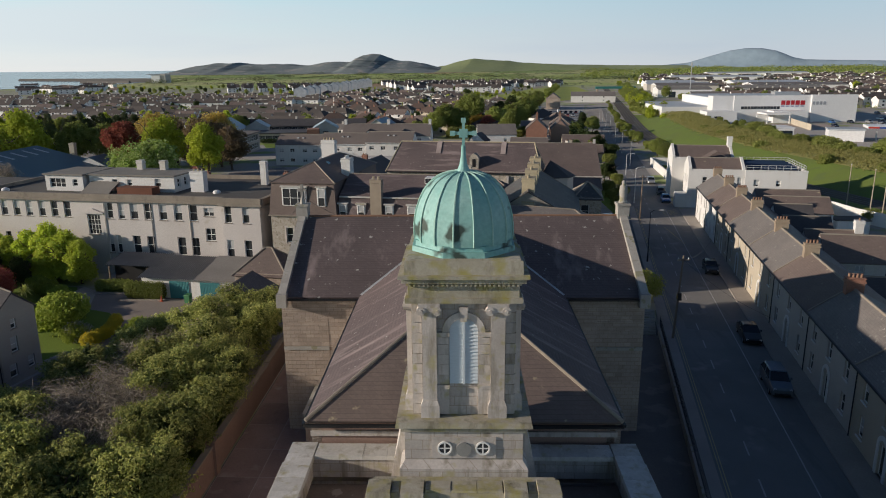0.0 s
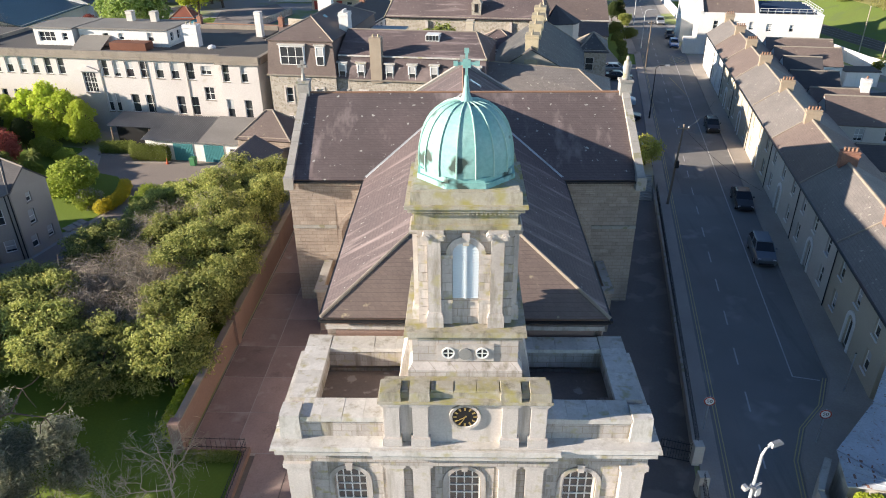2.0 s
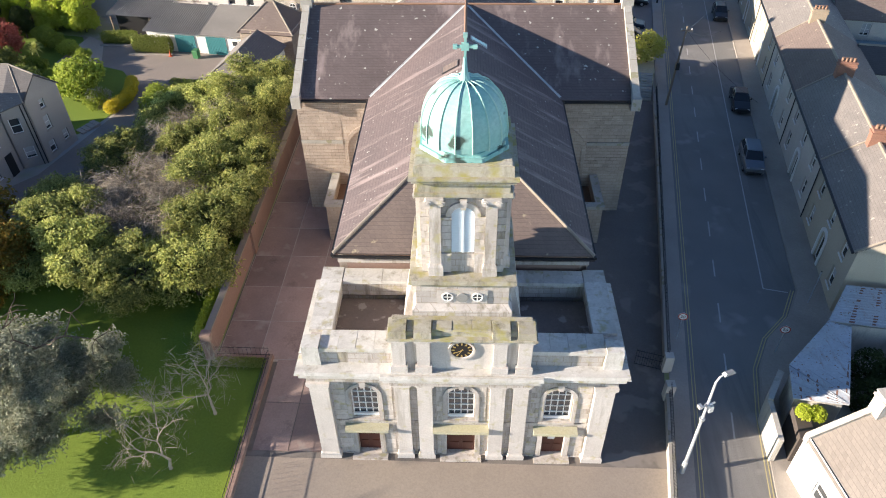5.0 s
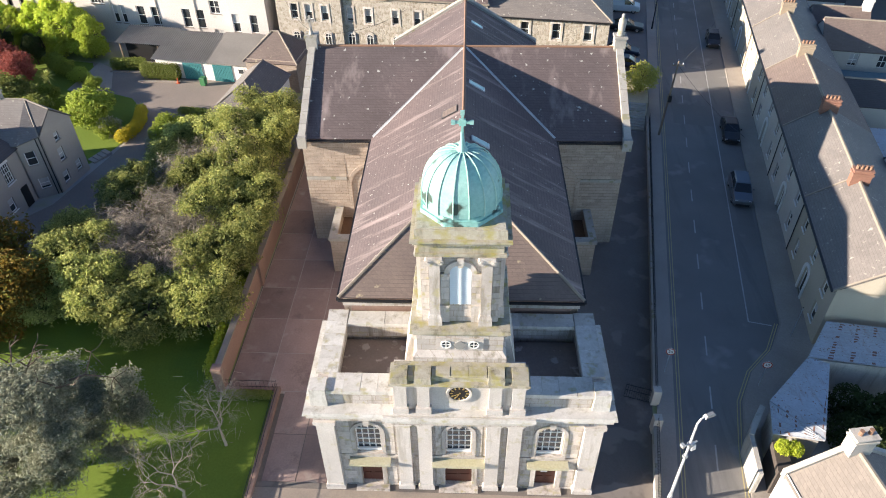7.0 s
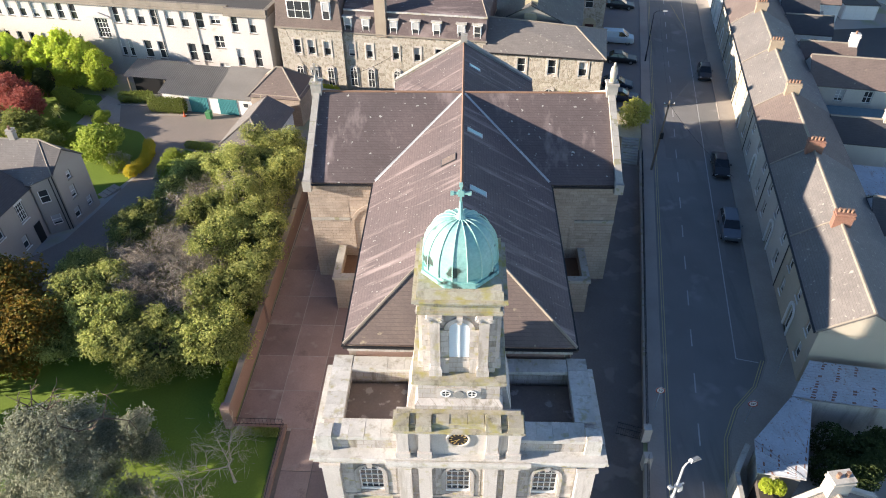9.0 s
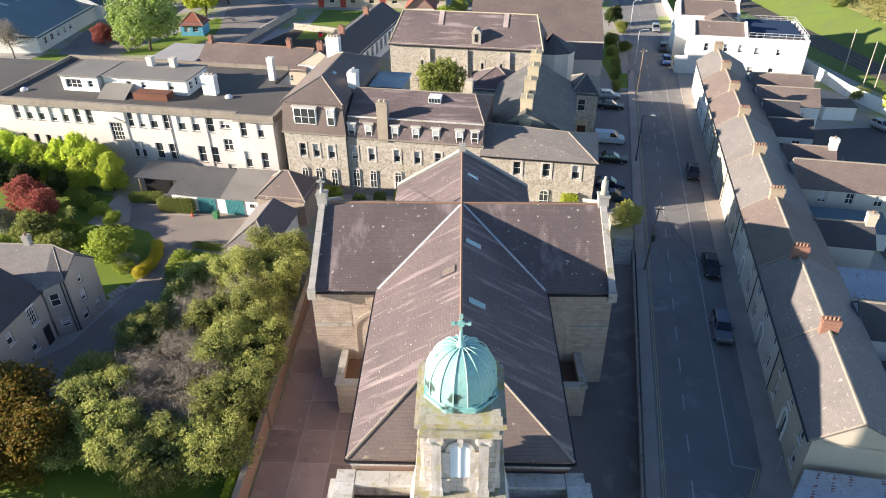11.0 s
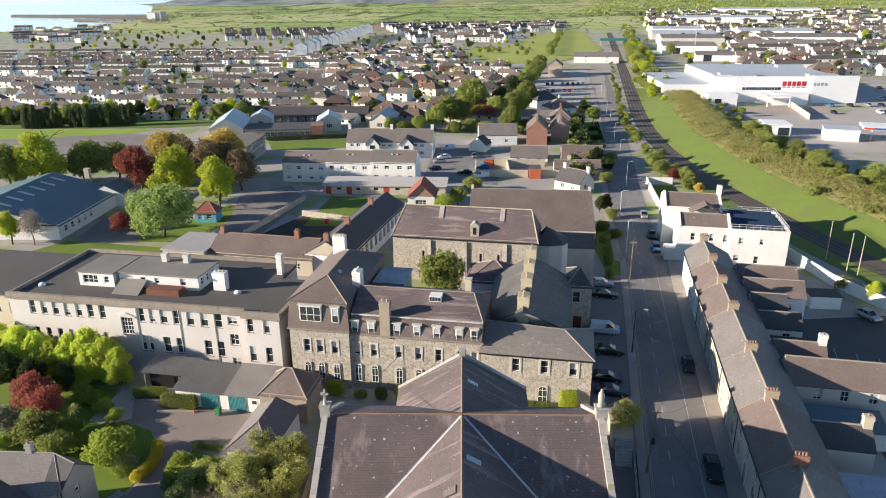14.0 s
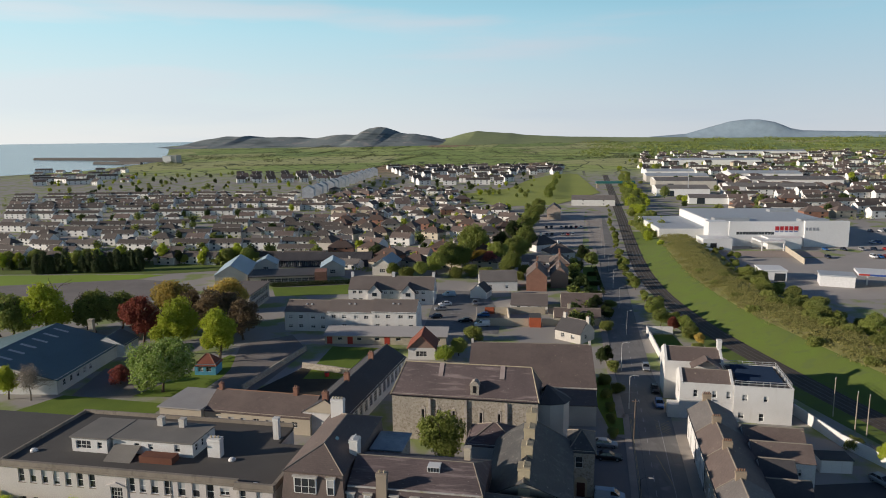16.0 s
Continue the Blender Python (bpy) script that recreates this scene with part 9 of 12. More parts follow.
for k, (xa, ya, xb, yb) in enumerate(((-52, 150, -44.5, 180), (-42, 166, -26, 160))):
    wl_ = thing("court_wall", "low grey stone court wall", "wall", kind="structure")
    d = Vector((yb - ya, xa - xb)).normalized() * 0.2
    bm = bmesh.new()
    extrude_poly(bm, [(xa - d.x, ya - d.y, -0.1), (xb - d.x, yb - d.y, -0.1), (xb + d.x, yb + d.y, -0.1), (xa + d.x, ya + d.y, -0.1)], (0, 0, 1.6))
    part("wall_bay", bm, RUBBLE, wl_)
for k in range(14):
    tree("conifer_row", -186 + k * 2.9 + (4 if k > 4 else 0), 286 + k * 0.5, 1.0 + 0.15 * math.sin(k * 2.1), k * 50, group="cypress row")

belt = random.Random(8)
strip("rough_grass", [(-235, 283), (-128, 286), (-86, 300), (-92, 318), (-235, 314)], 0.02, BANKGRASS, "rough grass under the tree belt", "grass")
for k in range(84):
    f = belt.random()
    tree(belt.choice(("scrub", "scrub", "green", "green", "dark", "lime_b")), -212 + 118 * f + belt.uniform(-3, 3), 296 + 16 * f + belt.uniform(-5, 9), belt.uniform(0.4, 0.8), k * 47, group="tree belt")

# tall trees out of view, added beyond the garden to shade the lawn
for x, y, k in ((-47.0, 8.0, 1.05), (-46.0, 27.0, 1.0)):
    tree("dark", x, y, k, x * 3 + y, "tall dark evergreen out of view, shading the lawn")

# ---- middle distance: long white houses, yards, roadside houses ----


def stepped_block():
    """Three sections stepping up and forward, under one roof line each."""
    t = thing("white_apartment_block", "long white rendered block with stepped brown-grey roofs and small windows", "house", pose(-55.4, 199.8, 0, 0, 0, -5.5))
    for k in range(3):
        m = pose(13.35 * k, -0.3 * k, 0)
        up = 0.45 * k
        wins = [(x, z + up, 1.35, 1.0, "cross") for z in (1.0, 3.8) for x in (1.1, 4.3, 8.0, 11.0)]
        shell(t, 13.3, 9.0, 5.9 + up, WHITE, {"front": wins, "right": [(3.8, 3.8 + up, 1.0, 1.0, "cross")] if k == 2 else []}, m=m)
        gable_roof(t, 13.3, 9.0, 5.9 + up, 8.5 + up, BLOCKTILE, 0.3, RIDGE_G, gables=WHITE, m=m)
        for x in (5.8, 7.4):
            o = part("roof_light", B(x, x + 0.5, 2.5, 3.1, 7.4 + up, 7.75 + up), LEAD, t)
            o.matrix_basis = m
        g = part("gutter", B(0.0, 13.3, -0.42, -0.31, 5.68 + up, 5.8 + up), FRAMEWHITE, t)
        g.matrix_basis = m


BLOCKTILE = mat("block_roof_tile", (0.20, 0.17, 0.155), 0.9, (0.145, 0.125, 0.115), 0.4, 6, 0.15)
stepped_block()


def gabled_block():
    t = thing("white_apartment_block", "white block with two front gables and white chimneys", "house", pose(-42.0, 232.5, 0, 0, 0, -2))
    wins = [(x, z, 1.3, 1.0, "cross") for z in (1.1, 3.7) for x in (1.5, 3.6, 12.2, 14.3, 23.0, 25.2)]
    shell(t, 29.5, 11.0, 5.4, WHITE, {"front": wins, "right": [(2.0, 1.0, 1.0, 1.1, "cross"), (2.0, 3.7, 1.0, 1.1, "cross"), (7.0, 3.7, 1.0, 1.1, "cross")]})
    gable_roof(t, 29.5, 11.0, 5.4, 8.8, BLOCKTILE, 0.3, RIDGE_G, gables=WHITE)
    for x in (7.0, 18.5):
        part("front_wing", B(x, x + 4.6, -1.6, 0.4, -0.3, 4.6), WHITE, t)
        part("gable", extrude_poly(bmesh.new(), [(x, -1.6, 4.6), (x + 4.6, -1.6, 4.6), (x + 2.3, -1.6, 7.1)], (0, 1.6, 0)), WHITE, t)
        bm = bmesh.new()
        for e in (-0.35, 4.95):
            slab(bm, ((x + e, -1.95, 4.42), (x + e, 2.2, 4.42), (x + 2.3, 4.6, 7.35), (x + 2.3, -1.95, 7.35)), 0.12)
        part("gable_roof", bm, SLATE_D, t, "dark slated gable roof")
        part("window", B(x + 1.5, x + 3.1, -1.66, -1.605, 3.2, 4.4), DARKGLASS, t)
        part("window", B(x + 1.5, x + 3.1, -1.66, -1.605, 0.9, 2.1), DARKGLASS, t)
    for x in (0.5, 15.0, 29.0):
        chimney(t, x, 5.5, 7.8, 10.2, 0.9, 0.8, WHITE)


DARKGLASS = plain("dark_glass", (0.03, 0.04, 0.05), 0.15)
gabled_block()
t = thing("garage_block", "row of low garages with red doors and pale sheet roof", "garage", pose(-40.6, 186.4, 0, 0, 0, -2))
shell(t, 34.0, 5.0, 2.5, BEIGE, {"front": [(x, 1.1, 1.4, 0.8, "plain") for x in (3.5, 9, 14, 20, 31)]})
bm = bmesh.new()
slab(bm, ((-0.4, -0.5, 2.5), (34.4, -0.5, 2.5), (34.4, 6.6, 3.5), (-0.4, 6.6, 3.5)), 0.1)
part("roof", bm, mat("pale_fibre_sheet", (0.52, 0.50, 0.48), 0.85, (0.42, 0.40, 0.38), 0.5, 5, 0.1), t)
for x in (0.6, 6.4, 16.8, 24.8, 28.5):
    part("door", B(x, x + 1.5, -0.05, -0.002, 0.05, 2.1), REDPAINT, t, "faded red door")
t = thing("red_gabled_house", "small house with a dark red tiled gable", "house", pose(-16.0, 173.0, 0, 0, 0, -2))
shell(t, 7.0, 8.0, 3.2, WHITE, {"front": [(2.0, 0.8, 2.8, 1.4, "triple")]})
part("gable", extrude_poly(bmesh.new(), [(0, 0, 3.1), (7, 0, 3.1), (3.5, 0, 6.3)], (0, 0.3, 0)), PLANTER, t)
bm = bmesh.new()
slab(bm, ((-0.4, -0.5, 2.9), (-0.4, 8.3, 2.9), (3.5, 8.3, 6.6), (3.5, -0.5, 6.6)), 0.14)
slab(bm, ((7.4, -0.5, 2.9), (7.4, 8.3, 2.9), (3.5, 8.3, 6.6), (3.5, -0.5, 6.6)), 0.14)
part("roof", bm, mat("red_tile", (0.26, 0.09, 0.06)), t)
tree("shrub", -6.5, 172, 1.6, 0, "bushy green garden shrubs", category="shrub")
tree("green", -3.0, 176, 0.5, 0)
tree("scrub", 1.0, 190, 0.8, 0)
strip("car_park_rear", [(-14, 203), (8, 196), (10, 215), (6, 250), (-12, 255)], 0.018, ASPHALT, "dark tarmac car park behind the houses", "car park")


def cottage(x, y, deg, L, W, eave, ridge, walls, roof, label, chims=(), wins=2, hip=False, name="house"):
    t = thing(name, label, "house", pose(x, y, 0, 0, 0, deg))
    fr = [(xx, 1.0, 1.1, 1.2, "cross") for xx in spread(0.4, L - 1.4, wins)]
    if eave > 4.4:
        fr += [(xx, 3.6, 1.1, 1.2, "cross") for xx in spread(0.4, L - 1.4, wins)]
    shell(t, L, W, eave, walls, {"front": fr, "right": fr[:1] if W > 6 else []})
    (hip_roof if hip else gable_roof)(t, L, W, eave, ridge, roof, 0.3, RIDGE_G, **({} if hip else {"gables": walls}))
    for c in chims:
        chimney(t, c, W / 2, ridge - 0.8, ridge + 1.2, 0.9, 0.7, BRICK if walls is BRICK else walls, 2, RIDGE)
    return t


cottage(13.0, 221.5, -6, 12.0, 13.0, 2.6, 5.0, WHITE, BLOCKTILE, "long white bungalow with a brown roof behind a yard wall", wins=3)
cottage(24.0, 192.0, -42, 8.5, 7.0, 3.0, 6.0, PEBBLE, SLATE_D, "gabled cottage with dark brown slates by the street", (1.0, 8.6))
cottage(25.5, 206.5, -4, 14.0, 6.5, 2.6, 4.6, BEIGE, SLATE_B, "low brown-roofed wing beside the street", (4.5,), wins=3)
cottage(28.6, 214.5, -6, 13.0, 18.0, 2.8, 6.2, BEIGE, SLATE_B, "low grey house with wide brown slate roofs by the street", wins=3)
cottage(28.0, 252.0, 84, 15.0, 7.5, 5.6, 9.0, BRICK, SLATE_B, "brown brick house with tall chimneys and steep gables", (0.7, 14.2))
cottage(36.5, 257.0, 84, 15.0, 6.5, 5.2, 8.4, PLANTER, SLATE_B, "pinkish rendered house with tall brick chimneys", (0.7, 14.2))
cottage(40.5, 283.0, 84, 12.0, 8.0, 4.6, 7.6, BRICK, SLATE_B, "red brick house with a brown hipped roof near the road", (1.0, 11.0), hip=True)
cottage(36.5, 314.0, 20, 12.0, 10.0, 3.6, 7.2, WHITE, SLATE_B, "white house with a steep hipped brown roof", (6.0,), hip=True)
cottage(32.0, 338.0, 30, 13.0, 10.0, 3.6, 7.4, WHITE, SLATE_D, "white house with a dark hipped roof by the car park", (6.0,), hip=True)
cottage(22.0, 300.0, -8, 14.0, 7.0, 2.6, 4.8, WHITE, SLATE_G, "long low white outbuilding with a grey roof")
cottage(3.3, 252.5, 2, 14.0, 9.0, 3.8, 7.0, WHITE, SLATE_G, "white gabled house with a grey roof")
cottage(5.5, 240.0, 70, 6.0, 6.0, 2.6, 5.2, WHITE, SLATE_D, "small white gabled outbuilding with a dark roof")
t = thing("orange_shed", "small flat-roofed shed painted orange-red", "shed", pose(17.8, 203.6, 0, 0, 0, -3))
orange = mat("orange_red_render", (0.50, 0.13, 0.06), 0.8, (0.38, 0.10, 0.05), 0.8, 8, 0.1)
part("wall", B(0, 3.4, 0, 5.0, -0.1, 3.0), orange, t)
part("roof", B(-0.1, 3.5, -0.1, 5.1, 3.0, 3.12), FELT, t)
t = thing("orange_gate", "orange-red painted yard gate", "gate", pose(4.6, 219.0, 0, 0, 0, 0))
for k in range(4):
    part("board", B(k * 0.8, k * 0.8 + 0.78, 0, 0.08, 0.05, 2.3), orange, t)
strip("roadside_garden", [(41.5, 246.0), (47.5, 246.0), (53.0, 300.0), (48.5, 300.0)], 0.02, LAWN, "green front gardens along the road", "lawn")
for pts_, hi_ in (([(42.0, 246.0), (46.5, 246.5)], 1.6), ([(44.0, 262.0), (49.0, 262.0)], 1.8), ([(47.5, 280.0), (51.5, 280.5)], 1.8), ([(47.8, 247.0), (53.2, 296.0)], 1.4)):
    hedge("hedge", pts_, 1.3, hi_, LEAF_DARK, 0.4, 1500, "dark clipped hedge between roadside gardens")
w_ = thing("yard_boundary", "beige rendered yard walls", "wall", kind="structure")
for x0, x1, y0, y1 in ((7.5, 24.0, 219.0, 219.4), (2.0, 17.6, 205.2, 205.5), (1.8, 2.1, 205.2, 219), (21.5, 30.0, 205.0, 205.3), (11.8, 12.1, 205.5, 219)):
    part("wall_bay", B(x0, x1, y0, y1, -0.1, 2.3), BEIGE, w_)
for x, y, k, s in ((33, 170, "dark", 0.4), (34.5, 171, "dark", 0.42), (35, 165, "scrub", 0.5), (31, 155, "scrub", 0.5), (33.0, 150, "scrub", 0.45), (30, 147, "scrub", 0.4), (40, 200, "scrub", 0.6), (43, 212, "dark", 0.4), (46, 226, "scrub", 0.6), (38.4, 216.0, "dark", 0.55), (40.4, 218.0, "dark", 0.6), (42.0, 214.0, "dark", 0.4), (-9, 288, "green", 1.3), (-14, 282, "green", 1.0), (-4, 292, "green", 1.1), (0.6, 322, "green", 1.6), (4, 300, "orange_shrub", 1.3), (8, 296, "red_shrub", 1.5), (16.1, 280.7, "green", 1.0), (12, 302, "green", 1.1), (20, 312, "green", 1.2), (24, 322, "green", 1.0), (14, 326, "dark", 1.1), (27, 345, "green", 1.2), (22, 360, "dark", 1.2), (26, 378, "green", 1.1), (31, 398, "green", 1.1), (36, 420, "green", 1.2), (38, 440, "scrub", 1.5), (42, 462, "green", 1.1), (46, 486, "scrub", 1.7), (49, 505, "green", 1.1), (22, 284, "scrub", 0.8), (26, 276, "scrub", 0.7), (52, 298, "green", 0.7), (50, 312, "dark", 0.7), (53, 325, "scrub", 0.8), (-20, 276, "green", 0.7), (-26, 277, "scrub", 0.9), (-32, 279, "green", 0.6), (0, 280, "scrub", 1.0), (6, 276, "scrub", 0.9), (12, 274, "scrub", 0.8), (-6, 276, "scrub", 0.9), (19, 272, "scrub", 0.7), (24, 262, "scrub", 0.6)):
    tree(k, x, y, s, x * 23 + y)
for x, y in ((28.5, 134), (29.5, 140), (27.5, 127)):
    tree("scrub", x, y, 0.35, x * 9, category="shrub")
strip("convent_parking", [(16.0, 80), xy(46, -11.2), xy(88, -11.2), (27, 128), (20, 118)], 0.008, YARD, "tarmac strip where cars stand beside the convent", "car park")
strip("hall_garden", [(27.5, 128), xy(90, -11.5), xy(125, -11.5), (30, 160), (27, 150)], 0.012, LAWN, "small front garden by the hall", "lawn")

# dark school with blue roofs
SCHOOLBLUE = mat("pale_blue_sheet", (0.36, 0.45, 0.52), 0.5, (0.29, 0.37, 0.43), 0.2, 4, 0.05)
NAVY = mat("navy_cladding", (0.045, 0.05, 0.075), 0.7, (0.03, 0.034, 0.05), 0.4, 5, 0.05)


def low_school():
    t = thing("low_school", "low dark-roofed school with pale blue gabled halls", "building", pose(-86.0, 262.0, 0, 0, 0, 10))
    shell(t, 29, 15, 3.2, BEIGE, {"front": [(x, 1.0, 2.4, 1.5, "triple") for x in spread(3, 24, 8)]})
    part("roof", B(-0.4, 29.4, -0.5, 15.3, 3.2, 3.55), SLATE_D, t)
    part("brick_end", B(25.0, 29.6, -0.7, 7.0, -0.2, 4.6), BRICK, t)
    m = pose(5.5, 36.5, 0, 0, 0, -7)
    shell(t, 43, 11, 3.5, NAVY, {"front": [(x, 0.6, 2.4, 2.0, "triple") for x in spread(1, 39, 11)]}, m=m)
    gable_roof(t, 43, 11, 3.4, 5.9, SLATE_D, 0.5, None, gables=NAVY, m=m)
    for x0, y0, w, l, e, r, turn in ((-13.5, 2.0, 12.5, 26.0, 4.2, 8.0, 0), (-1.0, 24.0, 9.0, 10.0, 4.0, 6.6, 0), (27.0, 13.0, 9.5, 12.0, 4.0, 6.8, 0), (48.0, 12.0, 8.5, 16.0, 4.2, 7.2, -18)):
        m = pose(x0, y0, 0, 0, 0, turn)
        shell(t, w, l, e, PEBBLE, {"front": [(w / 2 - 1.1, 1.2, 2.2, 1.6, "triple")]}, m=m)
        bm = bmesh.new()
        for x in (-0.4, w + 0.4):
            slab(bm, ((x, -0.5, e - 0.2), (x, l + 0.5, e - 0.2), (w / 2, l + 0.5, r), (w / 2, -0.5, r)), 0.14)
        o = part("sheet_roof", bm, SCHOOLBLUE, t, "pale blue sheet roof")
        o.matrix_basis = m
        o = part("gable", extrude_poly(bmesh.new(), [(0, 0, e - 0.1), (w, 0, e - 0.1), (w / 2, 0, r - 0.15)], (0, 0.3, 0)), PEBBLE, t)
        o.matrix_basis = m


low_school()
t = thing("glazed_school_block", "two-storey school block with a long band of pale glazing", "building", pose(-72.4, 219.8, 0, 0, 0, 89.5))
shell(t, 21.5, 10, 5.9, DIMRENDER, {"front": [(x, z, 2.3, 1.9, "triple") for z in (0.8, 3.5) for x in spread(0.2, 18.8, 8)]})
part("roof", B(-0.5, 22.0, -0.5, 10.4, 5.9, 6.3), BLOCKTILE, t)
hedge("hedge", [(-77.0, 259.5), (-46.0, 266.0)], 1.6, 1.8, LEAF_DARK, 0.4, 5000, "long dark hedge before the school")
t = thing("timber_fence", "brown boarded fence behind the school green", "fence", pose(-39.8, 325.0, 0, 0, 0, 10))
for k in range(18):
    part("board", B(k, k + 0.97, 0, 0.08, -0.1, 2.0), WOODPOLE, t)
strip("school_field", [(-71, 244), (-42, 248), (-40, 265.5), (-76, 258)], 0.02, LAWN, "strip of grass behind the white block", "lawn")

# ---- railway and its bank ----
RAIL = [(96.0, 92.0), (88.0, 114.0), (81.0, 140.0), (76.0, 164.0), (71.6, 190.0), (69.0, 216.0), (68.6, 246.0), (71.0, 280.0), (75.6, 315.0), (82.5, 358.0), (103.5, 484), (138.8, 700), (183, 970)]


def along(pts, off):
    """The line of points moved off metres to its right."""
    out = []
    for i, p in enumerate(pts):
        a, b = pts[max(0, i - 1)], pts[min(len(pts) - 1, i + 1)]
        d = Vector((b[0] - a[0], b[1] - a[1])).normalized()
        out.append((p[0] + d.y * off, p[1] - d.x * off))
    return out


def finer(pts, n=6):
    """The same line through more points, rounded (Catmull-Rom)."""
    out = []
    P = [pts[0], *pts, pts[-1]]
    for i in range(1, len(P) - 2):
        for k in range(n):
            t = k / n
            out.append(tuple(0.5 * (2 * P[i][j] + (P[i + 1][j] - P[i - 1][j]) * t + (2 * P[i - 1][j] - 5 * P[i][j] + 4 * P[i + 1][j] - P[i + 2][j]) * t * t + (3 * P[i][j] - P[i - 1][j] - 3 * P[i + 1][j] + P[i + 2][j]) * t ** 3) for j in (0, 1)))
    return out + [pts[-1]]


RAILF = finer(RAIL)
bm = ribbon(bmesh.new(), list(zip(along(RAILF, -3.4), along(RAILF, 3.4))), 0.03)
single("railway_bed", bm, BALLAST, "dark brown railway ballast", "railway", "structure")
rails = thing("rail_track", "pair of rusty steel rails", "railway", kind="structure")
for o_ in (-2.2, -0.75, 0.9, 2.35):
    bm = bmesh.new()
    l_, r_ = along(RAILF, o_ - 0.07), along(RAILF, o_ + 0.07)
    ribbon(bm, list(zip(l_, r_)), 0.16)
    part("rail", bm, plain("rail_steel", (0.20, 0.16, 0.14), 0.4, 0.7), rails)
bm = bmesh.new()
prof = [(3.4, 0.02), (6, 0.8), (12, 3.0), (14.5, 3.6), (20, 4.6), (27, 5.0), (33, 3.0), (40, 0.0)]
BANKL = [p for p in RAILF if p[1] < 420]
lines = [along(BANKL, o_) for o_, _ in prof]
n = len(lines[0])
rows = [[bm.verts.new((*lines[j][i], prof[j][1] * smooth(420, 330, BANKL[i][1]) + 0.02)) for j in range(len(prof))] for i in range(n)]
for a, b in zip(rows, rows[1:]):
    for j in range(3):
        bm.faces.new((a[j], a[j + 1], b[j + 1], b[j]))
single("railway_bank", bm, BANKGRASS, "green grassy slope of the railway bank", "bank", "structure", smooth=True)
bm = bmesh.new()
rows = [[bm.verts.new((*lines[j][i], prof[j][1] * smooth(420, 330, BANKL[i][1]) + 0.02)) for j in range(3, len(prof))] for i in range(n)]
for a, b in zip(rows, rows[1:]):
    for j in range(len(prof) - 4):
        bm.faces.new((a[j], a[j + 1], b[j + 1], b[j]))
single("upper_bank", bm, mat("rough_bank", (0.31, 0.29, 0.11), 0.95, (0.23, 0.245, 0.08), 0.5, 5, 0.9, spots=((0.30, 0.25, 0.12), 0.4, 0.56, 0.12)), "rough olive-brown top of the railway bank", "bank", "structure", smooth=True)
strip("rail_verge", along(BANKL, -3.4)[:30] + along(BANKL, -8.5)[:30][::-1], 0.02, BANKGRASS, "rough grass verge beside the line", "verge")
rs = random.Random(12)
for k, p in enumerate(along(BANKL, 29)):
    for j in range(2):
        tree("scrub", p[0] + rs.uniform(-5, 7), p[1] + rs.uniform(-4, 4), rs.uniform(0.4, 0.95) * (1.0 if p[1] < 265 else 0.5), rs.uniform(0, 360), z=2.5 if p[1] < 380 else 0.5, group="bank scrub", category="shrub")
for k, p in enumerate(along(BANKL, 36)):
    for j in range(2):
        tree(rs.choice(("scrub", "scrub", "green", "scrub", "scrub")), p[0] + rs.uniform(-5, 8), p[1] + rs.uniform(-4, 4), rs.uniform(0.45, 0.85) * (1.0 if p[1] < 265 else 0.45), rs.uniform(0, 360), z=0.5, group="bank scrub", category="shrub")
BRAMBLE = []
for off, h in ((15.5, 3.8), (17.5, 4.2), (19.5, 4.6), (21.5, 4.75), (23.5, 4.9), (26, 5.0), (29, 4.3)):
    L_ = along(BANKL, off)
    for p, q in zip(L_, L_[1:]):
        for j in range(3):
            f = rs.random()
            if off < 18 and rs.random() < 0.4:
                continue
            k_ = smooth(420, 330, p[1])
            BRAMBLE.append((p[0] + (q[0] - p[0]) * f + rs.uniform(-1, 1), p[1] + (q[1] - p[1]) * f, h * k_ + 0.2, rs.uniform(1.2, 2.6), rs.uniform(1.2, 2.6), rs.uniform(0.35, 0.9)))
tagged(new("bank_brambles", leaf_mesh("bank_brambles", BRAMBLE, 75 * len(BRAMBLE), 0.42, leaf_mat("bramble_leaves", (0.33, 0.335, 0.11), (0.47, 0.43, 0.17)), 71)), "olive-brown brambles over the upper railway bank", "scrub", "", "stuff")
for k, p in enumerate(along(BANKL, 17)):
    if k % 4 == 0:
        tree("far_scrub", p[0] + rs.uniform(-3, 3), p[1], rs.uniform(0.35, 0.7), rs.uniform(0, 360), z=2.6, group="bank scrub", category="shrub")
for p in along([q for q in RAILF if 195 < q[1] < 620], -7.5):
    for j in range(2):
        tree(rs.choice(("scrub", "green")), p[0] + rs.uniform(-1.2, 1.2), p[1] + rs.uniform(-5, 5), rs.uniform(0.2, 0.42), rs.uniform(0, 360), group="line hedge", category="shrub")
for x, y, k, s in ((57, 205, "green", 0.55), (59, 199, "copper", 0.42), (61.5, 192, "scrub", 0.7), (62.5, 186, "golden", 0.35), (57, 214, "green", 0.6), (60, 180, "scrub", 0.5), (66, 150, "scrub", 0.45), (70, 122, "scrub", 0.5), (72, 116, "lime_b", 0.35)):
    tree(k, x, y, s, x * 7)
fence = thing("concrete_fence", "pale concrete panel fence above the railway", "fence", kind="structure")
pts = [(95.0, 281), (98.5, 250), (103.0, 207), (105.0, 172), (110, 140)]
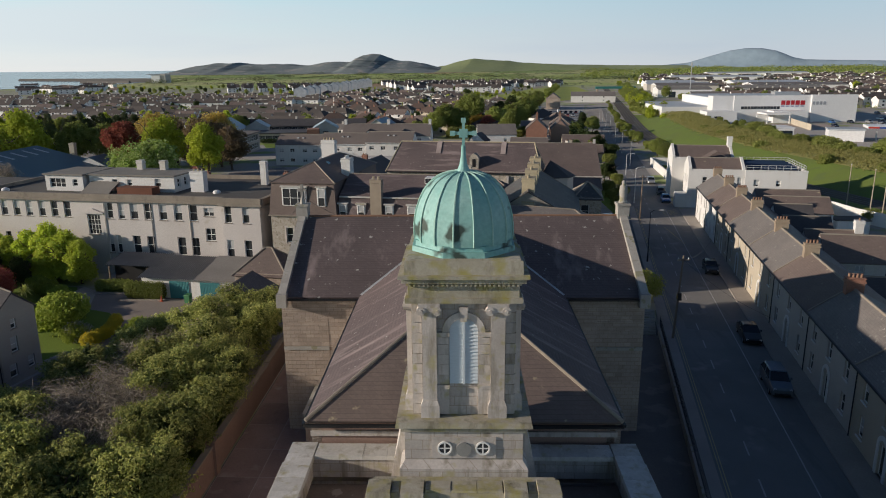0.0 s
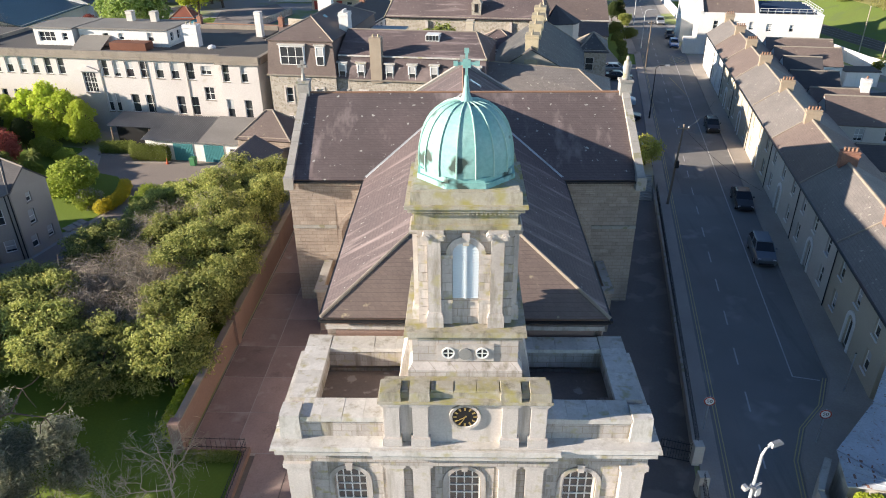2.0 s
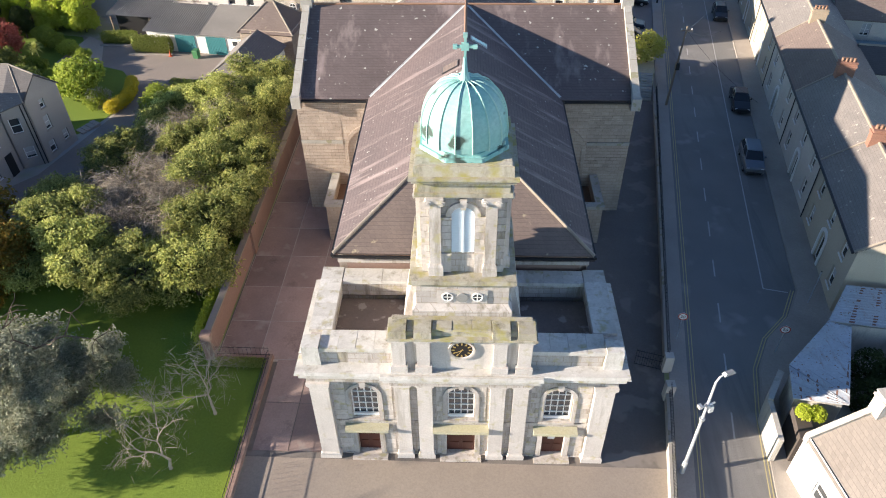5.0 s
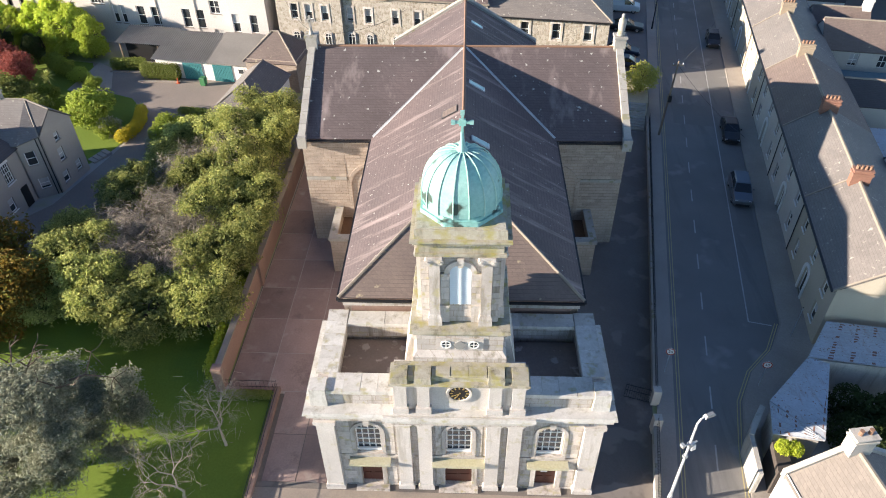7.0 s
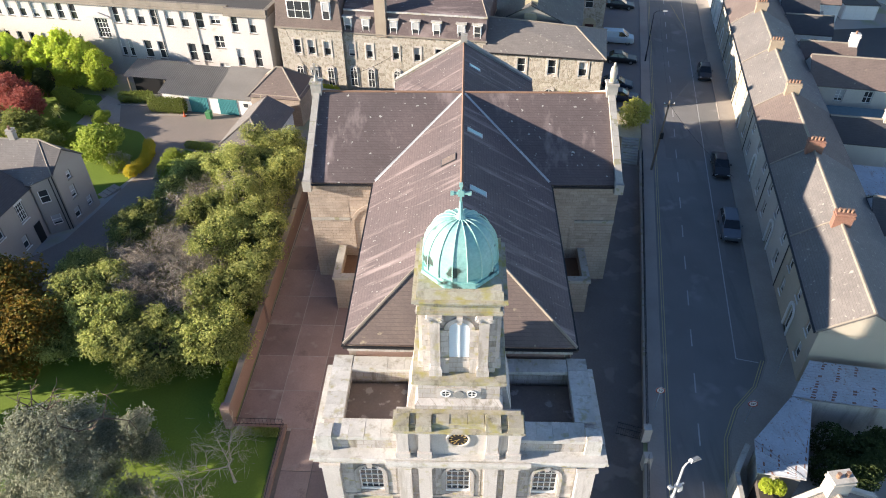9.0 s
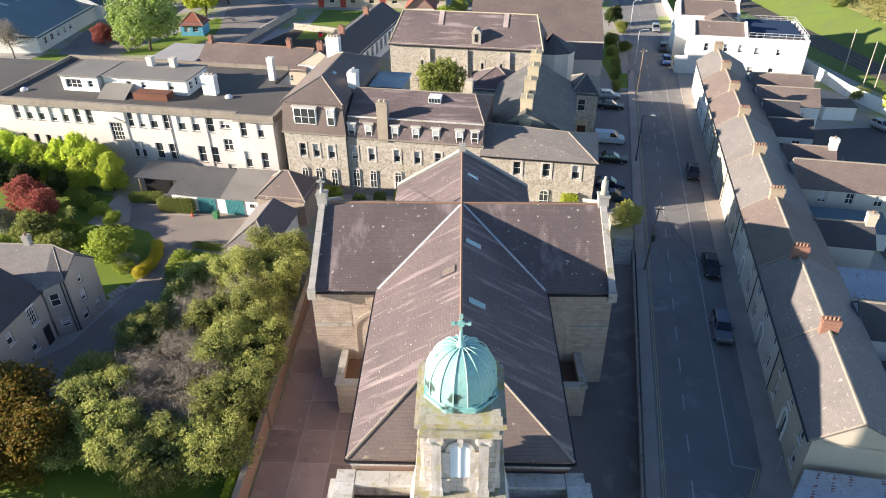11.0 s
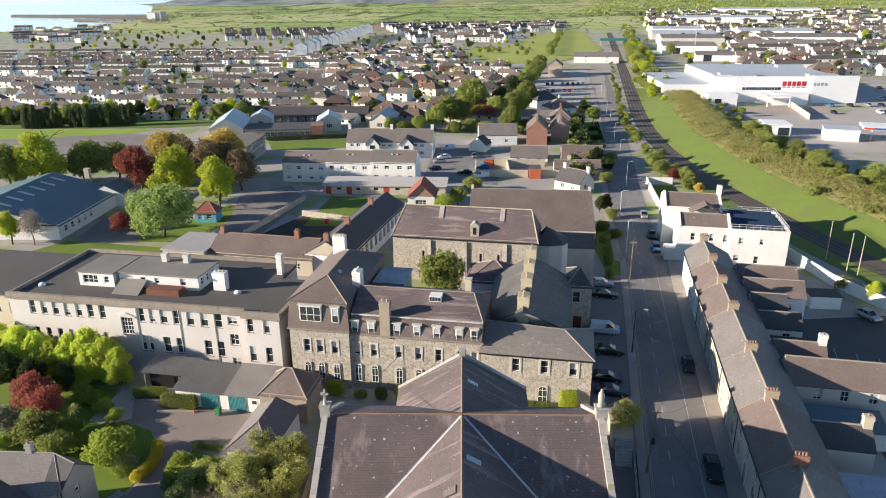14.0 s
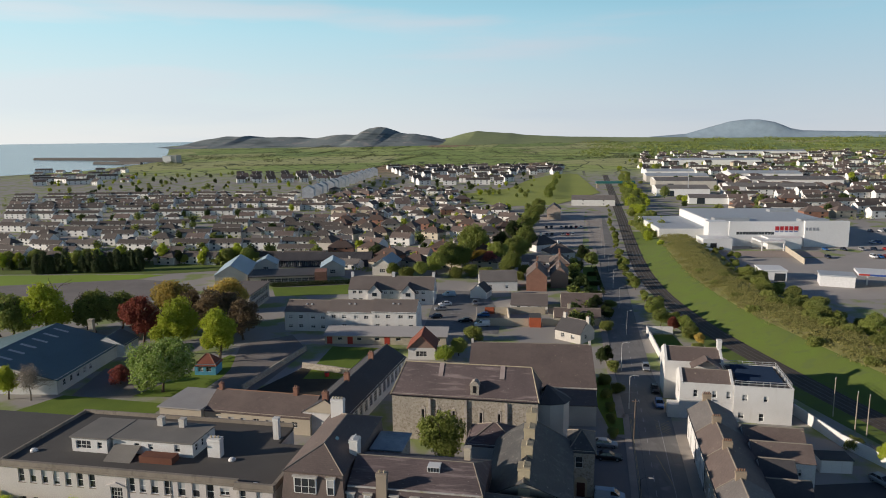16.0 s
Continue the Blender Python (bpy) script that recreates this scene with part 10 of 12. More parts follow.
for (xa, ya), (xb, yb) in zip(pts, pts[1:]):
    d = Vector((yb - ya, xa - xb)).normalized() * 0.1
    bm = bmesh.new()
    extrude_poly(bm, [(xa - d.x, ya - d.y, 0), (xb - d.x, yb - d.y, 0), (xb + d.x, yb + d.y, 0), (xa + d.x, ya + d.y, 0)], (0, 0, 4.4))
    part("fence_panel", bm, PAVE, fence)

# ---- supermarket ----


PALETAR = mat("pale_tarmac", (0.47, 0.435, 0.40), 0.95, (0.37, 0.345, 0.32), 0.1, 6, 0.1)


def supermarket():
    t = thing("supermarket", "large white clad supermarket with a flat grey roof", "shop", pose(126.5, 355.0, 0, 0, 0, -2))
    part("main_hall", B(0, 62, 4, 82, -0.2, 10.5), WHITEMETAL, t)
    part("hall_roof", B(0.6, 61.4, 4.6, 81.4, 10.5, 10.7), GREYROOF, t, "grey membrane roof")
    f = bmesh.new()
    box(f, 4.0, 40.5, 0, 1.2, -0.2, 12.6)
    box(f, 40.5, 62.0, -1.0, 1.2, -0.2, 12.9)
    part("sign_wall", f, WHITEMETAL, t, "tall white sign wall")
    part("tower", B(-6.0, 4.0, 0.5, 9.0, -0.2, 12.4), WHITEMETAL, t)
    part("service_wing", B(-26, -0.01, 20, 78, -0.2, 6.2), WHITEMETAL, t)
    part("service_roof", B(-25.6, -0.4, 20.4, 77.6, 6.2, 6.35), GREYROOF, t)
    part("front_block", B(-12.0, 2.0, -12, 0.4, -0.2, 5.6), WHITEMETAL, t)
    part("loading_bay", B(-8.5, -5.5, -12.1, -12.001, 0, 3.4), DARK, t)
    c = B(14.5, 26, -15, -2.5, 4.2, 5.0)
    box(c, 14.5, 26, -3.2, -2.5, -0.2, 4.2)
    for x in (15, 25.2):
        box(c, x, x + 0.4, -14.8, -14.4, -0.2, 4.2)
    part("canopy", c, WHITEMETAL, t)
    part("annexe", B(20, 36, -9, -0.002, -0.2, 5.6), WHITEMETAL, t)
    w = part("window_band", B(7.5, 26, -0.06, -0.002, 6.0, 7.4), plain("dark_glass", (0.03, 0.04, 0.05), 0.15), t, "long dark window band")
    for k in range(12):
        part("mullion", B(7.5 + 1.54 * k, 7.6 + 1.54 * k, -0.1, -0.062, 6.0, 7.4), FRAMEWHITE, w)
    # shop sign: plain marks in the sign's colours
    x = 26.5
    for k, wd in enumerate((1.9, 1.7, 1.7, 1.9, 2.0)):
        part("sign_mark", B(x, x + wd, -0.1, -0.004, 8.1, 10.2), plain("sign_red", (0.45, 0.02, 0.03), 0.5), t, "red shop sign block")
        part("sign_dash", B(x + 0.1, x + wd - 0.2, -0.1, -0.004, 7.3, 7.7), plain("sign_blue", (0.03, 0.08, 0.30), 0.5), t)
        x += wd + 0.5
    for k in range(4):
        part("sign_mark", B(40.9 + 1.7 * k, 42.0 + 1.7 * k, -1.1, -1.004, 8.2, 9.7), plain("sign_grey", (0.35, 0.37, 0.4), 0.5), t)
    for x0, x1, y0, y1 in ((2, 20, 18, 24), (44, 58, 12, 18), (46, 60, 60, 66)):
        part("roof_plant", B(x0, x1, y0, y1, 10.7, 12.2), GALV, t)
    yw_ = thing("yard_fence", "pale block wall round the service yard", "wall", pose(152.2, 339.8, 0, 0, 0, -101.5), kind="structure")
    for j in range(6):
        part("wall_bay", B(j * 6, j * 6 + 5.95, 0, 0.3, -0.1, 2.6), BEIGE, yw_)
    tk = thing("water_tank", "round grey steel water tank", "tank", pose(110.5, 325.5, 0))
    part("tank_body", lathe(bmesh.new(), ((3.0, -0.1), (3.0, 3.4), (2.8, 3.6)), 16), GALV, tk)
    strip("supermarket_yard", [(112, 322), (165, 322), (168, 338), (112, 342)], 0.03, mat("pinkish_concrete", (0.45, 0.375, 0.325), 0.9, (0.36, 0.30, 0.26), 0.2, 3, 0.1), "pinkish concrete service yard", "yard")
    strip("supermarket_car_park", [(112, 240), (330, 240), (420, 400), (330, 430), (188, 420), (188, 337), (166, 320), (112, 321)], 0.02, PALETAR, "grey supermarket car park", "car park")
    fs = thing("petrol_station", "white flat-roofed petrol station with a blue banded canopy", "petrol station", pose(130.8, 261.0, 0, 0, 0, -20))
    part("shop", B(0, 11.5, 0, 9, -0.1, 4.0), WHITEMETAL, fs)
    part("roof", B(-0.3, 11.8, -0.3, 9.3, 4.0, 4.4), GREYROOF, fs)
    part("canopy", B(12.5, 40, 1, 13, 4.6, 5.5), WHITEMETAL, fs)
    part("canopy_band", B(12.5, 40, 0.9, 0.998, 4.7, 5.4), plain("sign_blue", (0.03, 0.08, 0.30), 0.5), fs, "blue and red canopy band")
    part("canopy_stripe", B(12.5, 16.0, 0.86, 0.896, 4.75, 5.35), REDPAINT, fs)
    for x in (16, 26, 36):
        part("column", B(x, x + 0.5, 6.5, 7.0, -0.1, 4.6), WHITEMETAL, fs)
    k = thing("car_wash", "small white car wash building", "building", pose(113.5, 271.0, 0, 0, 0, -8))
    part("wall", B(0, 9, 0, 11, -0.1, 3.8), WHITEMETAL, k)
    part("roof", B(-0.3, 9.3, -0.3, 11.3, 3.8, 4.2), WHITEMETAL, k)
    part("entrance", B(4.5, 8.5, -0.06, -0.002, 0, 3), plain("dark_glass", (0.03, 0.04, 0.05), 0.15), k)


supermarket()

# ---- estates ----
HOUSEWHITE = mat("bright_house_render", (0.86, 0.85, 0.83), 0.85, (0.76, 0.75, 0.72), 0.3, 4, 0.05)
RB = mat("red_brown_tile", (0.125, 0.088, 0.074), 0.85, (0.085, 0.062, 0.054), 0.5, 5, 0.15)
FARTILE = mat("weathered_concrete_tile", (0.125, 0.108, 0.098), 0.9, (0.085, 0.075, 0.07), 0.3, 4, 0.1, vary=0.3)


def house_kit(L, W, eave, ridge, walls, roof, n, label, name="house", hip=False, chim=True, storeys=2):
    """A plain house with windows, a door and chimneys, to be set out in rows."""
    t = thing(name, label, "house", pose(0, 0, -500))
    part("wall", B(0, L, 0, W, -0.3, eave), walls, t)
    if hip:
        hip_roof(t, L, W, eave - 0.05, ridge, roof, 0.4)
    else:
        gable_roof(t, L, W, eave - 0.05, ridge, roof, 0.3, None, gables=walls)
    pane = mesh_from(B(0, 1.3, -0.05, -0.003, 0, 1.1), "window", DARKGLASS)
    for s in range(storeys):
        for x in spread(0.3, L - 1.6, n):
            o = new("window", pane)
            o.parent, o.matrix_basis = t, pose(x, 0, 0.8 + 2.3 * s)
    if chim:
        part("chimney", B(L / 2 - 0.45, L / 2 + 0.45, W / 2 - 0.35, W / 2 + 0.35, ridge - 0.8, ridge + 1.1), BRICK if roof is RB else PEBBLE, t)
    return t


KITS = {
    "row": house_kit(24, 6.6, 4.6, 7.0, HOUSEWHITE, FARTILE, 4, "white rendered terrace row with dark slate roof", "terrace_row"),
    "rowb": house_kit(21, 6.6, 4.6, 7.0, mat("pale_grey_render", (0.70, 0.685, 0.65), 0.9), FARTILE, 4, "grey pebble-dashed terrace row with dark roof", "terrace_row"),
    "semi": house_kit(13, 8, 4.6, 7.4, HOUSEWHITE, SLATE_B, 2, "white semi-detached pair with brown roof"),
    "semih": house_kit(13, 9, 4.5, 7.6, BEIGE, RB, 2, "beige semi-detached pair with hipped brown roof", hip=True),
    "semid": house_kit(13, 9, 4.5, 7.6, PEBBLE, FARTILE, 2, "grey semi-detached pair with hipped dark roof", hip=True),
    "brick": house_kit(14, 9, 4.5, 7.6, BRICK, RB, 2, "red brick semi-detached pair with hipped roof", hip=True),
    "bung": house_kit(12, 8, 2.6, 4.8, HOUSEWHITE, SLATE_G, 3, "white bungalow with a low grey roof", storeys=1),
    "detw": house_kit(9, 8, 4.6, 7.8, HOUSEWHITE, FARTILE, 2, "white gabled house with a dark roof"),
}
SIZES = {"row": (24, 6.6, 4.9, 6.9, 0, 0, 4), "rowb": (21, 6.6, 4.9, 6.9, 0, 0, 4), "semi": (13, 8, 4.6, 7.4, 0, 0, 5), "semih": (13, 8.5, 4.8, 7.2, 1, 1, 5), "semid": (13, 8.5, 4.8, 7.2, 1, 0, 4),
         "brick": (14, 9, 4.5, 7.6, 1, 3, 5), "bung": (12, 8, 2.6, 4.8, 0, 0, 5), "detw": (9, 8, 4.6, 7.8, 0, 0, 4)}
STUFF = {"v": [], "f": [], "m": []}


def far_house(kind, x, y, deg, s):
    """Adds one house to the joined mesh of the distant ones."""
    L, W, e, r, hip, wm, rm = SIZES[kind]
    m = pose(x, y, ground_height(x, y), 0, 0, deg) @ Matrix.Diagonal((s, s, s, 1))
    P, F, M = STUFF["v"], STUFF["f"], STUFF["m"]

    def face_(pts, k):
        i = len(P)
        P.extend(tuple(m @ Vector(p)) for p in pts)
        F.append(tuple(range(i, i + len(pts))))
        M.append(k)
    c = W / 2
    a = c if hip else 0.0
    o = 0.35
    for p, q in (((0, 0), (L, 0)), ((L, 0), (L, W)), ((L, W), (0, W)), ((0, W), (0, 0))):
        face_(((*p, -0.5), (*q, -0.5), (*q, e), (*p, e)), wm)
    face_(((-o, -o, e - 0.2), (L + o, -o, e - 0.2), (L - a + o * (not hip), c, r), (a - o * (not hip), c, r)), rm)
    face_(((L + o, W + o, e - 0.2), (-o, W + o, e - 0.2), (a - o * (not hip), c, r), (L - a + o * (not hip), c, r)), rm)
    for x0, x1 in ((-o, a), (L + o, L - a)):
        if hip:
            face_(((x0, -o, e - 0.2), (x0, W + o, e - 0.2), (x1, c, r)), rm)
        else:
            xx = 0 if x0 < 0 else L
            face_(((xx, 0, e), (xx, W, e), (xx, c, r - 0.1)), wm)
    n = 4 if L > 16 else 2
    for k in range(n):
        for z in ((0.9, 3.0) if e > 3 else (0.9,)):
            xx = L * (k + 0.5) / n - 0.6
            face_(((xx, -0.05, z), (xx + 1.2, -0.05, z), (xx + 1.2, -0.05, z + 1.1), (xx, -0.05, z + 1.1)), 7)
    for xx in ((L * 0.25, L * 0.75) if L > 16 else (L / 2,)):
        for p, q in (((xx - .5, c - .4), (xx + .5, c - .4)), ((xx + .5, c - .4), (xx + .5, c + .4)), ((xx + .5, c + .4), (xx - .5, c + .4)), ((xx - .5, c + .4), (xx - .5, c - .4))):
            face_(((*p, r - 0.6), (*q, r - 0.6), (*q, r + 1.1), (*p, r + 1.1)), 3 if rm == 6 else 2)


NEAR = [0]


def place(kind, x, y, deg, s=1.0, group=""):
    """A house of its own near by; one of the joined mass far off."""
    if y < 455 and NEAR[0] < 290:
        NEAR[0] += 1
        tagged(copy_thing(KITS[kind], pose(x, y, ground_height(x, y), 0, 0, deg) @ Matrix.Diagonal((s, s, s, 1))), group=group)
    else:
        far_house(kind, x, y, deg, s)


HEDGES = []
rs = random.Random(21)


def gardens(x, y, n, w):
    for _ in range(n):
        HEDGES.append((x + rs.uniform(-0.5, 1.2) * w, y - rs.uniform(2, 9), 1.0, rs.uniform(1.0, 3.0), rs.uniform(0.8, 1.6), rs.uniform(0.9, 2.2)))


# estate on the seaward side: curved rows of terraces
y = 318.0
row = 0
while y < 665:
    x = -0.64 * y - 20
    x1 = -0.19 * y - 12
    while x < x1:
        kind = rs.choice(("row", "rowb", "row", "rowb", "row", "row", "semid")) if row % 4 != 3 else rs.choice(("detw", "semi", "semid", "bung"))
        step = {"row": 20.1, "rowb": 17.6}.get(kind, 13.2)
        if rs.random() < 0.93:
            place(kind, x, y + 10 * math.sin(x * 0.012 + row * 0.35) + rs.uniform(-1, 1), -10 + 9 * math.cos(x * 0.012 + row * 0.35) + rs.uniform(-2, 2), 0.82, group="estate houses")
            gardens(x, y, 4, 16)
        x += step + (rs.uniform(4, 10) if rs.random() < 0.22 else -0.6)
    y += rs.choice((17, 21, 29)) * (1 + (y - 318) / 1400)
    row += 1
# brown-roofed semis in the middle
y = 296.0
while y < 690:
    x = -0.19 * y - 8 + rs.uniform(0, 8)
    while x < (0.035 * y if y < 340 else 0.062 * y - 2 if y < 520 else -0.02 * y):
        if rs.random() < 0.9:
            place(rs.choice(("semih", "semid", "brick", "semi", "semih", "bung", "semid")), x, y + rs.uniform(-3, 3), rs.choice((-14, 8, -22, -30, 75)) + rs.uniform(-5, 5), 0.88, group="estate houses")
            gardens(x, y, 3, 12)
        x += 13.8 + rs.uniform(0, 5)
    y += rs.uniform(16, 20) * (1 + (y - 296) / 1500)
# white stepped terrace on the slope
WC = house_kit(14, 11, 8.0, 11.0, mat("bright_white_render", (0.84, 0.84, 0.84), 0.8), GREYROOF, 3, "white gabled unit of a stepped terrace", "crescent_house", chim=False)
for k in range(14):
    tagged(copy_thing(WC, pose(-158 + k * 1.5 + (k % 2) * 1.5, 650 + k * 22.0, 0.8 + 0.25 * k, 0, 0, -83)), group="white crescent")
# farther estate on the green
for row in range(9):
    y = 800 + row * 46
    x = -60 - row * 10
    while x < (0.05 if y < 960 else 0.12) * y:
        if rs.random() < 0.9:
            place(rs.choice(("detw", "detw", "semi", "row", "rowb")), x, y + rs.uniform(-6, 6), rs.choice((-6, 4, 30)) + rs.uniform(-8, 8), 1.15, group="far estate")
        x += 23 + rs.uniform(0, 10)
strip("sports_field", [(-12, 668), (20, 555), (68, 565), (124, 680), (150, 1000), (120, 1000), (72, 880), (40, 740)], 0.25, PITCH, "open pale green playing field", "field")
# seaward far houses
for row in range(6):
    y = 830 + row * 60
    x = -0.64 * y
    while x < -0.50 * y:
        if rs.random() < 0.7:
            place(rs.choice(("detw", "semi", "bung", "row")), x, y + rs.uniform(-12, 12), rs.uniform(-30, 30), 1.05, group="far estate")
        x += 24 + rs.uniform(0, 16)
for row in range(4):
    y = 850 + row * 42
    x = -0.34 * y
    while x < -0.2 * y:
        place(rs.choice(("detw", "detw", "semi")), x, y + 0.12 * (x + 0.34 * y), 20 + rs.uniform(-6, 6), 1.1, group="far estate")
        x += 17 + rs.uniform(0, 5)
# east side: rows beyond the supermarket
for row in range(13):
    y = 468 + row * 27 + row * row * 1.6
    x = 0.30 * y + 36
    while x < 0.70 * y + 60:
        if rs.random() < 0.92:
            place(rs.choice(("semih", "semi", "semih", "semi", "brick", "rowb", "row")), x, y + rs.uniform(-3, 3), rs.choice((-6, 0, 8)) + rs.uniform(-3, 3), 1.1, group="east estate")
            gardens(x, y, 2, 14)
        x += 19 + rs.uniform(0, 5)
for row in range(14):
    y = 1010 + row * 62
    x = 0.24 * y
    while x < 0.68 * y:
        if rs.random() < 0.8:
            place(rs.choice(("semi", "detw", "semih", "row", "bung")), x, y + rs.uniform(-20, 20), rs.uniform(-20, 20), 1.25, group="far east estate")
        x += 27 + rs.uniform(0, 16)
me = bpy.data.meshes.new("distant_houses")
me.from_pydata(STUFF["v"], [], STUFF["f"])
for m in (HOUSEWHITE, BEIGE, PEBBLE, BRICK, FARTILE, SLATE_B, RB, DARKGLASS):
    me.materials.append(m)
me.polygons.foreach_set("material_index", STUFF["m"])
tagged(new("distant_houses", me), "white and grey houses of the distant estates", "houses", "", "stuff")
# industrial sheds
for x, y, L, W, h in ((168, 640, 46, 40, 7), (240, 660, 80, 40, 7), (190, 730, 60, 50, 8), (290, 740, 90, 50, 8), (205, 830, 70, 40, 7), (310, 850, 80, 50, 8), (230, 930, 60, 40, 7), (350, 1250, 150, 60, 9), (560, 1700, 220, 60, 11), (176, 570, 30, 18, 5)):
    t = thing("industrial_shed", "low white industrial shed with a grey roof", "warehouse", pose(x, y, 0, 0, 0, -8), group="industrial sheds")
    part("wall", B(0, L, 0, W, -0.2, h), rs.choice((WHITEMETAL, PEBBLE, WHITE)), t)
    gable_roof(t, L, W, h, h + 2.2, rs.choice((GREYROOF, CORRUG, SLATE_G)), 0.4, None, gables=WHITEMETAL)
    part("door", B(L * 0.2, L * 0.2 + 6, -0.1, -0.003, 0, 5), DARKGLASS, t)
# station and its car park
strip("station_car_park", [(27, 350), (57, 355), (84, 518), (50, 500)], 0.03, PALETAR, "grey station car park with white bays", "car park")
bays = thing("parking_bays", "white painted parking bays of the station", "markings", kind="structure")
bay = None
for row in range(5):
    for k in range(12):
        m = pose(34 + row * 5.4 + k * 2.1 * 0.0 + (366 + k * 10.5 - 366) * 0.165, 362 + k * 10.5, 0.045, 0, 0, -9)
        if bay is None:
            bay = part("bay_line", B(0, 4.2, 0, 0.16, 0, 0.006), PAINT_W, bays)
            bay.matrix_basis = m
        else:
            share(bay, bays, m)
strip("station_forecourt", [(60, 352), (68, 352), (96, 520), (86, 520)], 0.03, PAVE, "pale concrete station forecourt", "yard")
t = thing("goods_shed", "rubble stone goods shed at the station", "building", pose(51, 470, 0, 0, 0, -8))
part("wall", B(0, 9, 0, 14, -0.2, 7), TRANSTONE, t)
gable_roof(t, 14, 9, 7, 10.4, SLATE_D, 0.3, None, gables=TRANSTONE, m=pose(9, 0, 0, 0, 0, 90))
cottage(80, 560, -8, 34, 12, 5, 8, WHITE, SLATE_G, "station building with white walls")
t = thing("footbridge", "teal railway bridge over the line", "bridge", pose(134, 735, 0, 0, 0, -3))
part("deck", B(-4, 36, 0, 6, 5, 7.2), plain("bridge_green", (0.03, 0.17, 0.16), 0.6), t)
for x in (-3, 33):
    part("pier", B(x, x + 2, 1, 5, -0.2, 5), TRANSTONE, t)
# trees among the houses
FAR = {"green": [], "dark": [], "scrub": [], "lime": []}


def far_tree(kind, x, y, s):
    h, w = {"green": (9, 8), "dark": (9, 7), "scrub": (4.5, 6), "lime": (8, 6.5)}[kind]
    z = ground_height(x, y)
    for k in range(3):
        FAR[kind].append((x + rs.uniform(-0.22, 0.22) * w * s, y + rs.uniform(-0.22, 0.22) * w * s, z + h * s * rs.uniform(0.42, 0.62), w * s * 0.34, w * s * 0.34, h * s * 0.36))


for k in range(620):
    y = rs.uniform(300, 1050)
    far_tree(rs.choice(("green", "dark", "scrub", "scrub", "lime")), rs.uniform(-0.62 * y, 0.09 * y), y, rs.uniform(0.4, 0.85))
for k in range(240):
    y = rs.uniform(430, 1700)
    far_tree(rs.choice(("green", "dark", "scrub", "lime")), rs.uniform(0.22 * y, 0.66 * y + 40), y, rs.uniform(0.6, 1.3))
for k in range(70):
    y = 300 + 760 * rs.uniform(0, 1)
    far_tree(rs.choice(("green", "lime", "scrub")), 84 + 0.175 * (y - 350) + 12 + rs.uniform(0, 14), y + 40, rs.uniform(0.6, 1.1))
for k in range(60):
    y = rs.uniform(365, 780)
    far_tree(rs.choice(("green", "green", "scrub", "lime")), 93 + 0.178 * (y - 370) + rs.uniform(-3, 5), y, rs.uniform(0.8, 1.25))
for k in range(44):
    y = rs.uniform(196, 300)
    far_tree(rs.choice(("green", "dark", "scrub")), 37.0 + 0.12 * (y - 197) - rs.uniform(1.5, 7.0), y, rs.uniform(0.35, 0.7))
for k in range(26):
    y = 620 + 14 * k
    far_tree("green", 0.145 * y - 22 + rs.uniform(-3, 3), y, rs.uniform(0.6, 0.9))


def woods(name, label, spots, n, size, material, seed):
    """Far woods and hedgerows: one object of many leaf clumps."""
    rr = random.Random(seed)
    blobs = spots if len(spots[0]) == 6 else [(x, y, ground_height(x, y) + h * 0.4, rx, ry, h * 0.6) for x, y, rx, ry, h in spots]
    ob = new(name, leaf_mesh(name, blobs, n, size, material, seed))
    return tagged(ob, label, "woods", "", "stuff")


woods("garden_hedges", "dark garden hedges and bushes between the houses", HEDGES, 26 * len(HEDGES), 0.9, LEAF_MID, 60)
for key, m in (("green", LEAF_MID), ("dark", LEAF_DARK), ("scrub", LEAF_SCRUB), ("lime", LEAF_LIME)):
    woods("town_trees", {"green": "round green trees", "dark": "dark evergreens", "scrub": "olive bushes", "lime": "pale spring trees"}[key] + " among the distant houses", FAR[key], 110 * len(FAR[key]), 1.1, m, 61)
# hedgerow green lifted above the near dark leaves to stand for haze
LEAF_HAZE_HEDGE = leaf_mat("hedgerow_leaves", (0.10, 0.125, 0.06), (0.17, 0.19, 0.09))
spots = []
for k in range(58):
    y = rs.uniform(1080, 3300)
    x = rs.uniform(-0.45 * y, 0.24 * y)
    if rs.random() < 0.8:
        dx, dy = (rs.uniform(11, 14), rs.uniform(-3, 4)) if rs.random() < 0.75 else (rs.uniform(-3, 3), 16)
        for j in range(int(rs.uniform(12, 36))):
            if rs.random() < 0.9:
                spots.append((x + j * dx, y + j * dy + rs.uniform(-2, 2), 8, 3, rs.uniform(2.5, 4.6)))
    else:
        spots.append((x, y, 26, 12, 10))
woods("far_hedgerows", "dark hedgerows and copses between far green fields", spots, 22 * len(spots), 2.4, LEAF_HAZE_HEDGE, 31)
spots = []
for k in range(120):
    y = rs.uniform(1700, 3900)
    x = rs.uniform(0.16 * y, 0.66 * y)
    spots.append((x, y, rs.uniform(30, 70), 14, rs.uniform(9, 14)))
woods("far_woods", "dark tree belts along the inland horizon", spots, 7000, 6.0, LEAF_MID, 32)

# ---- hills and sea ----


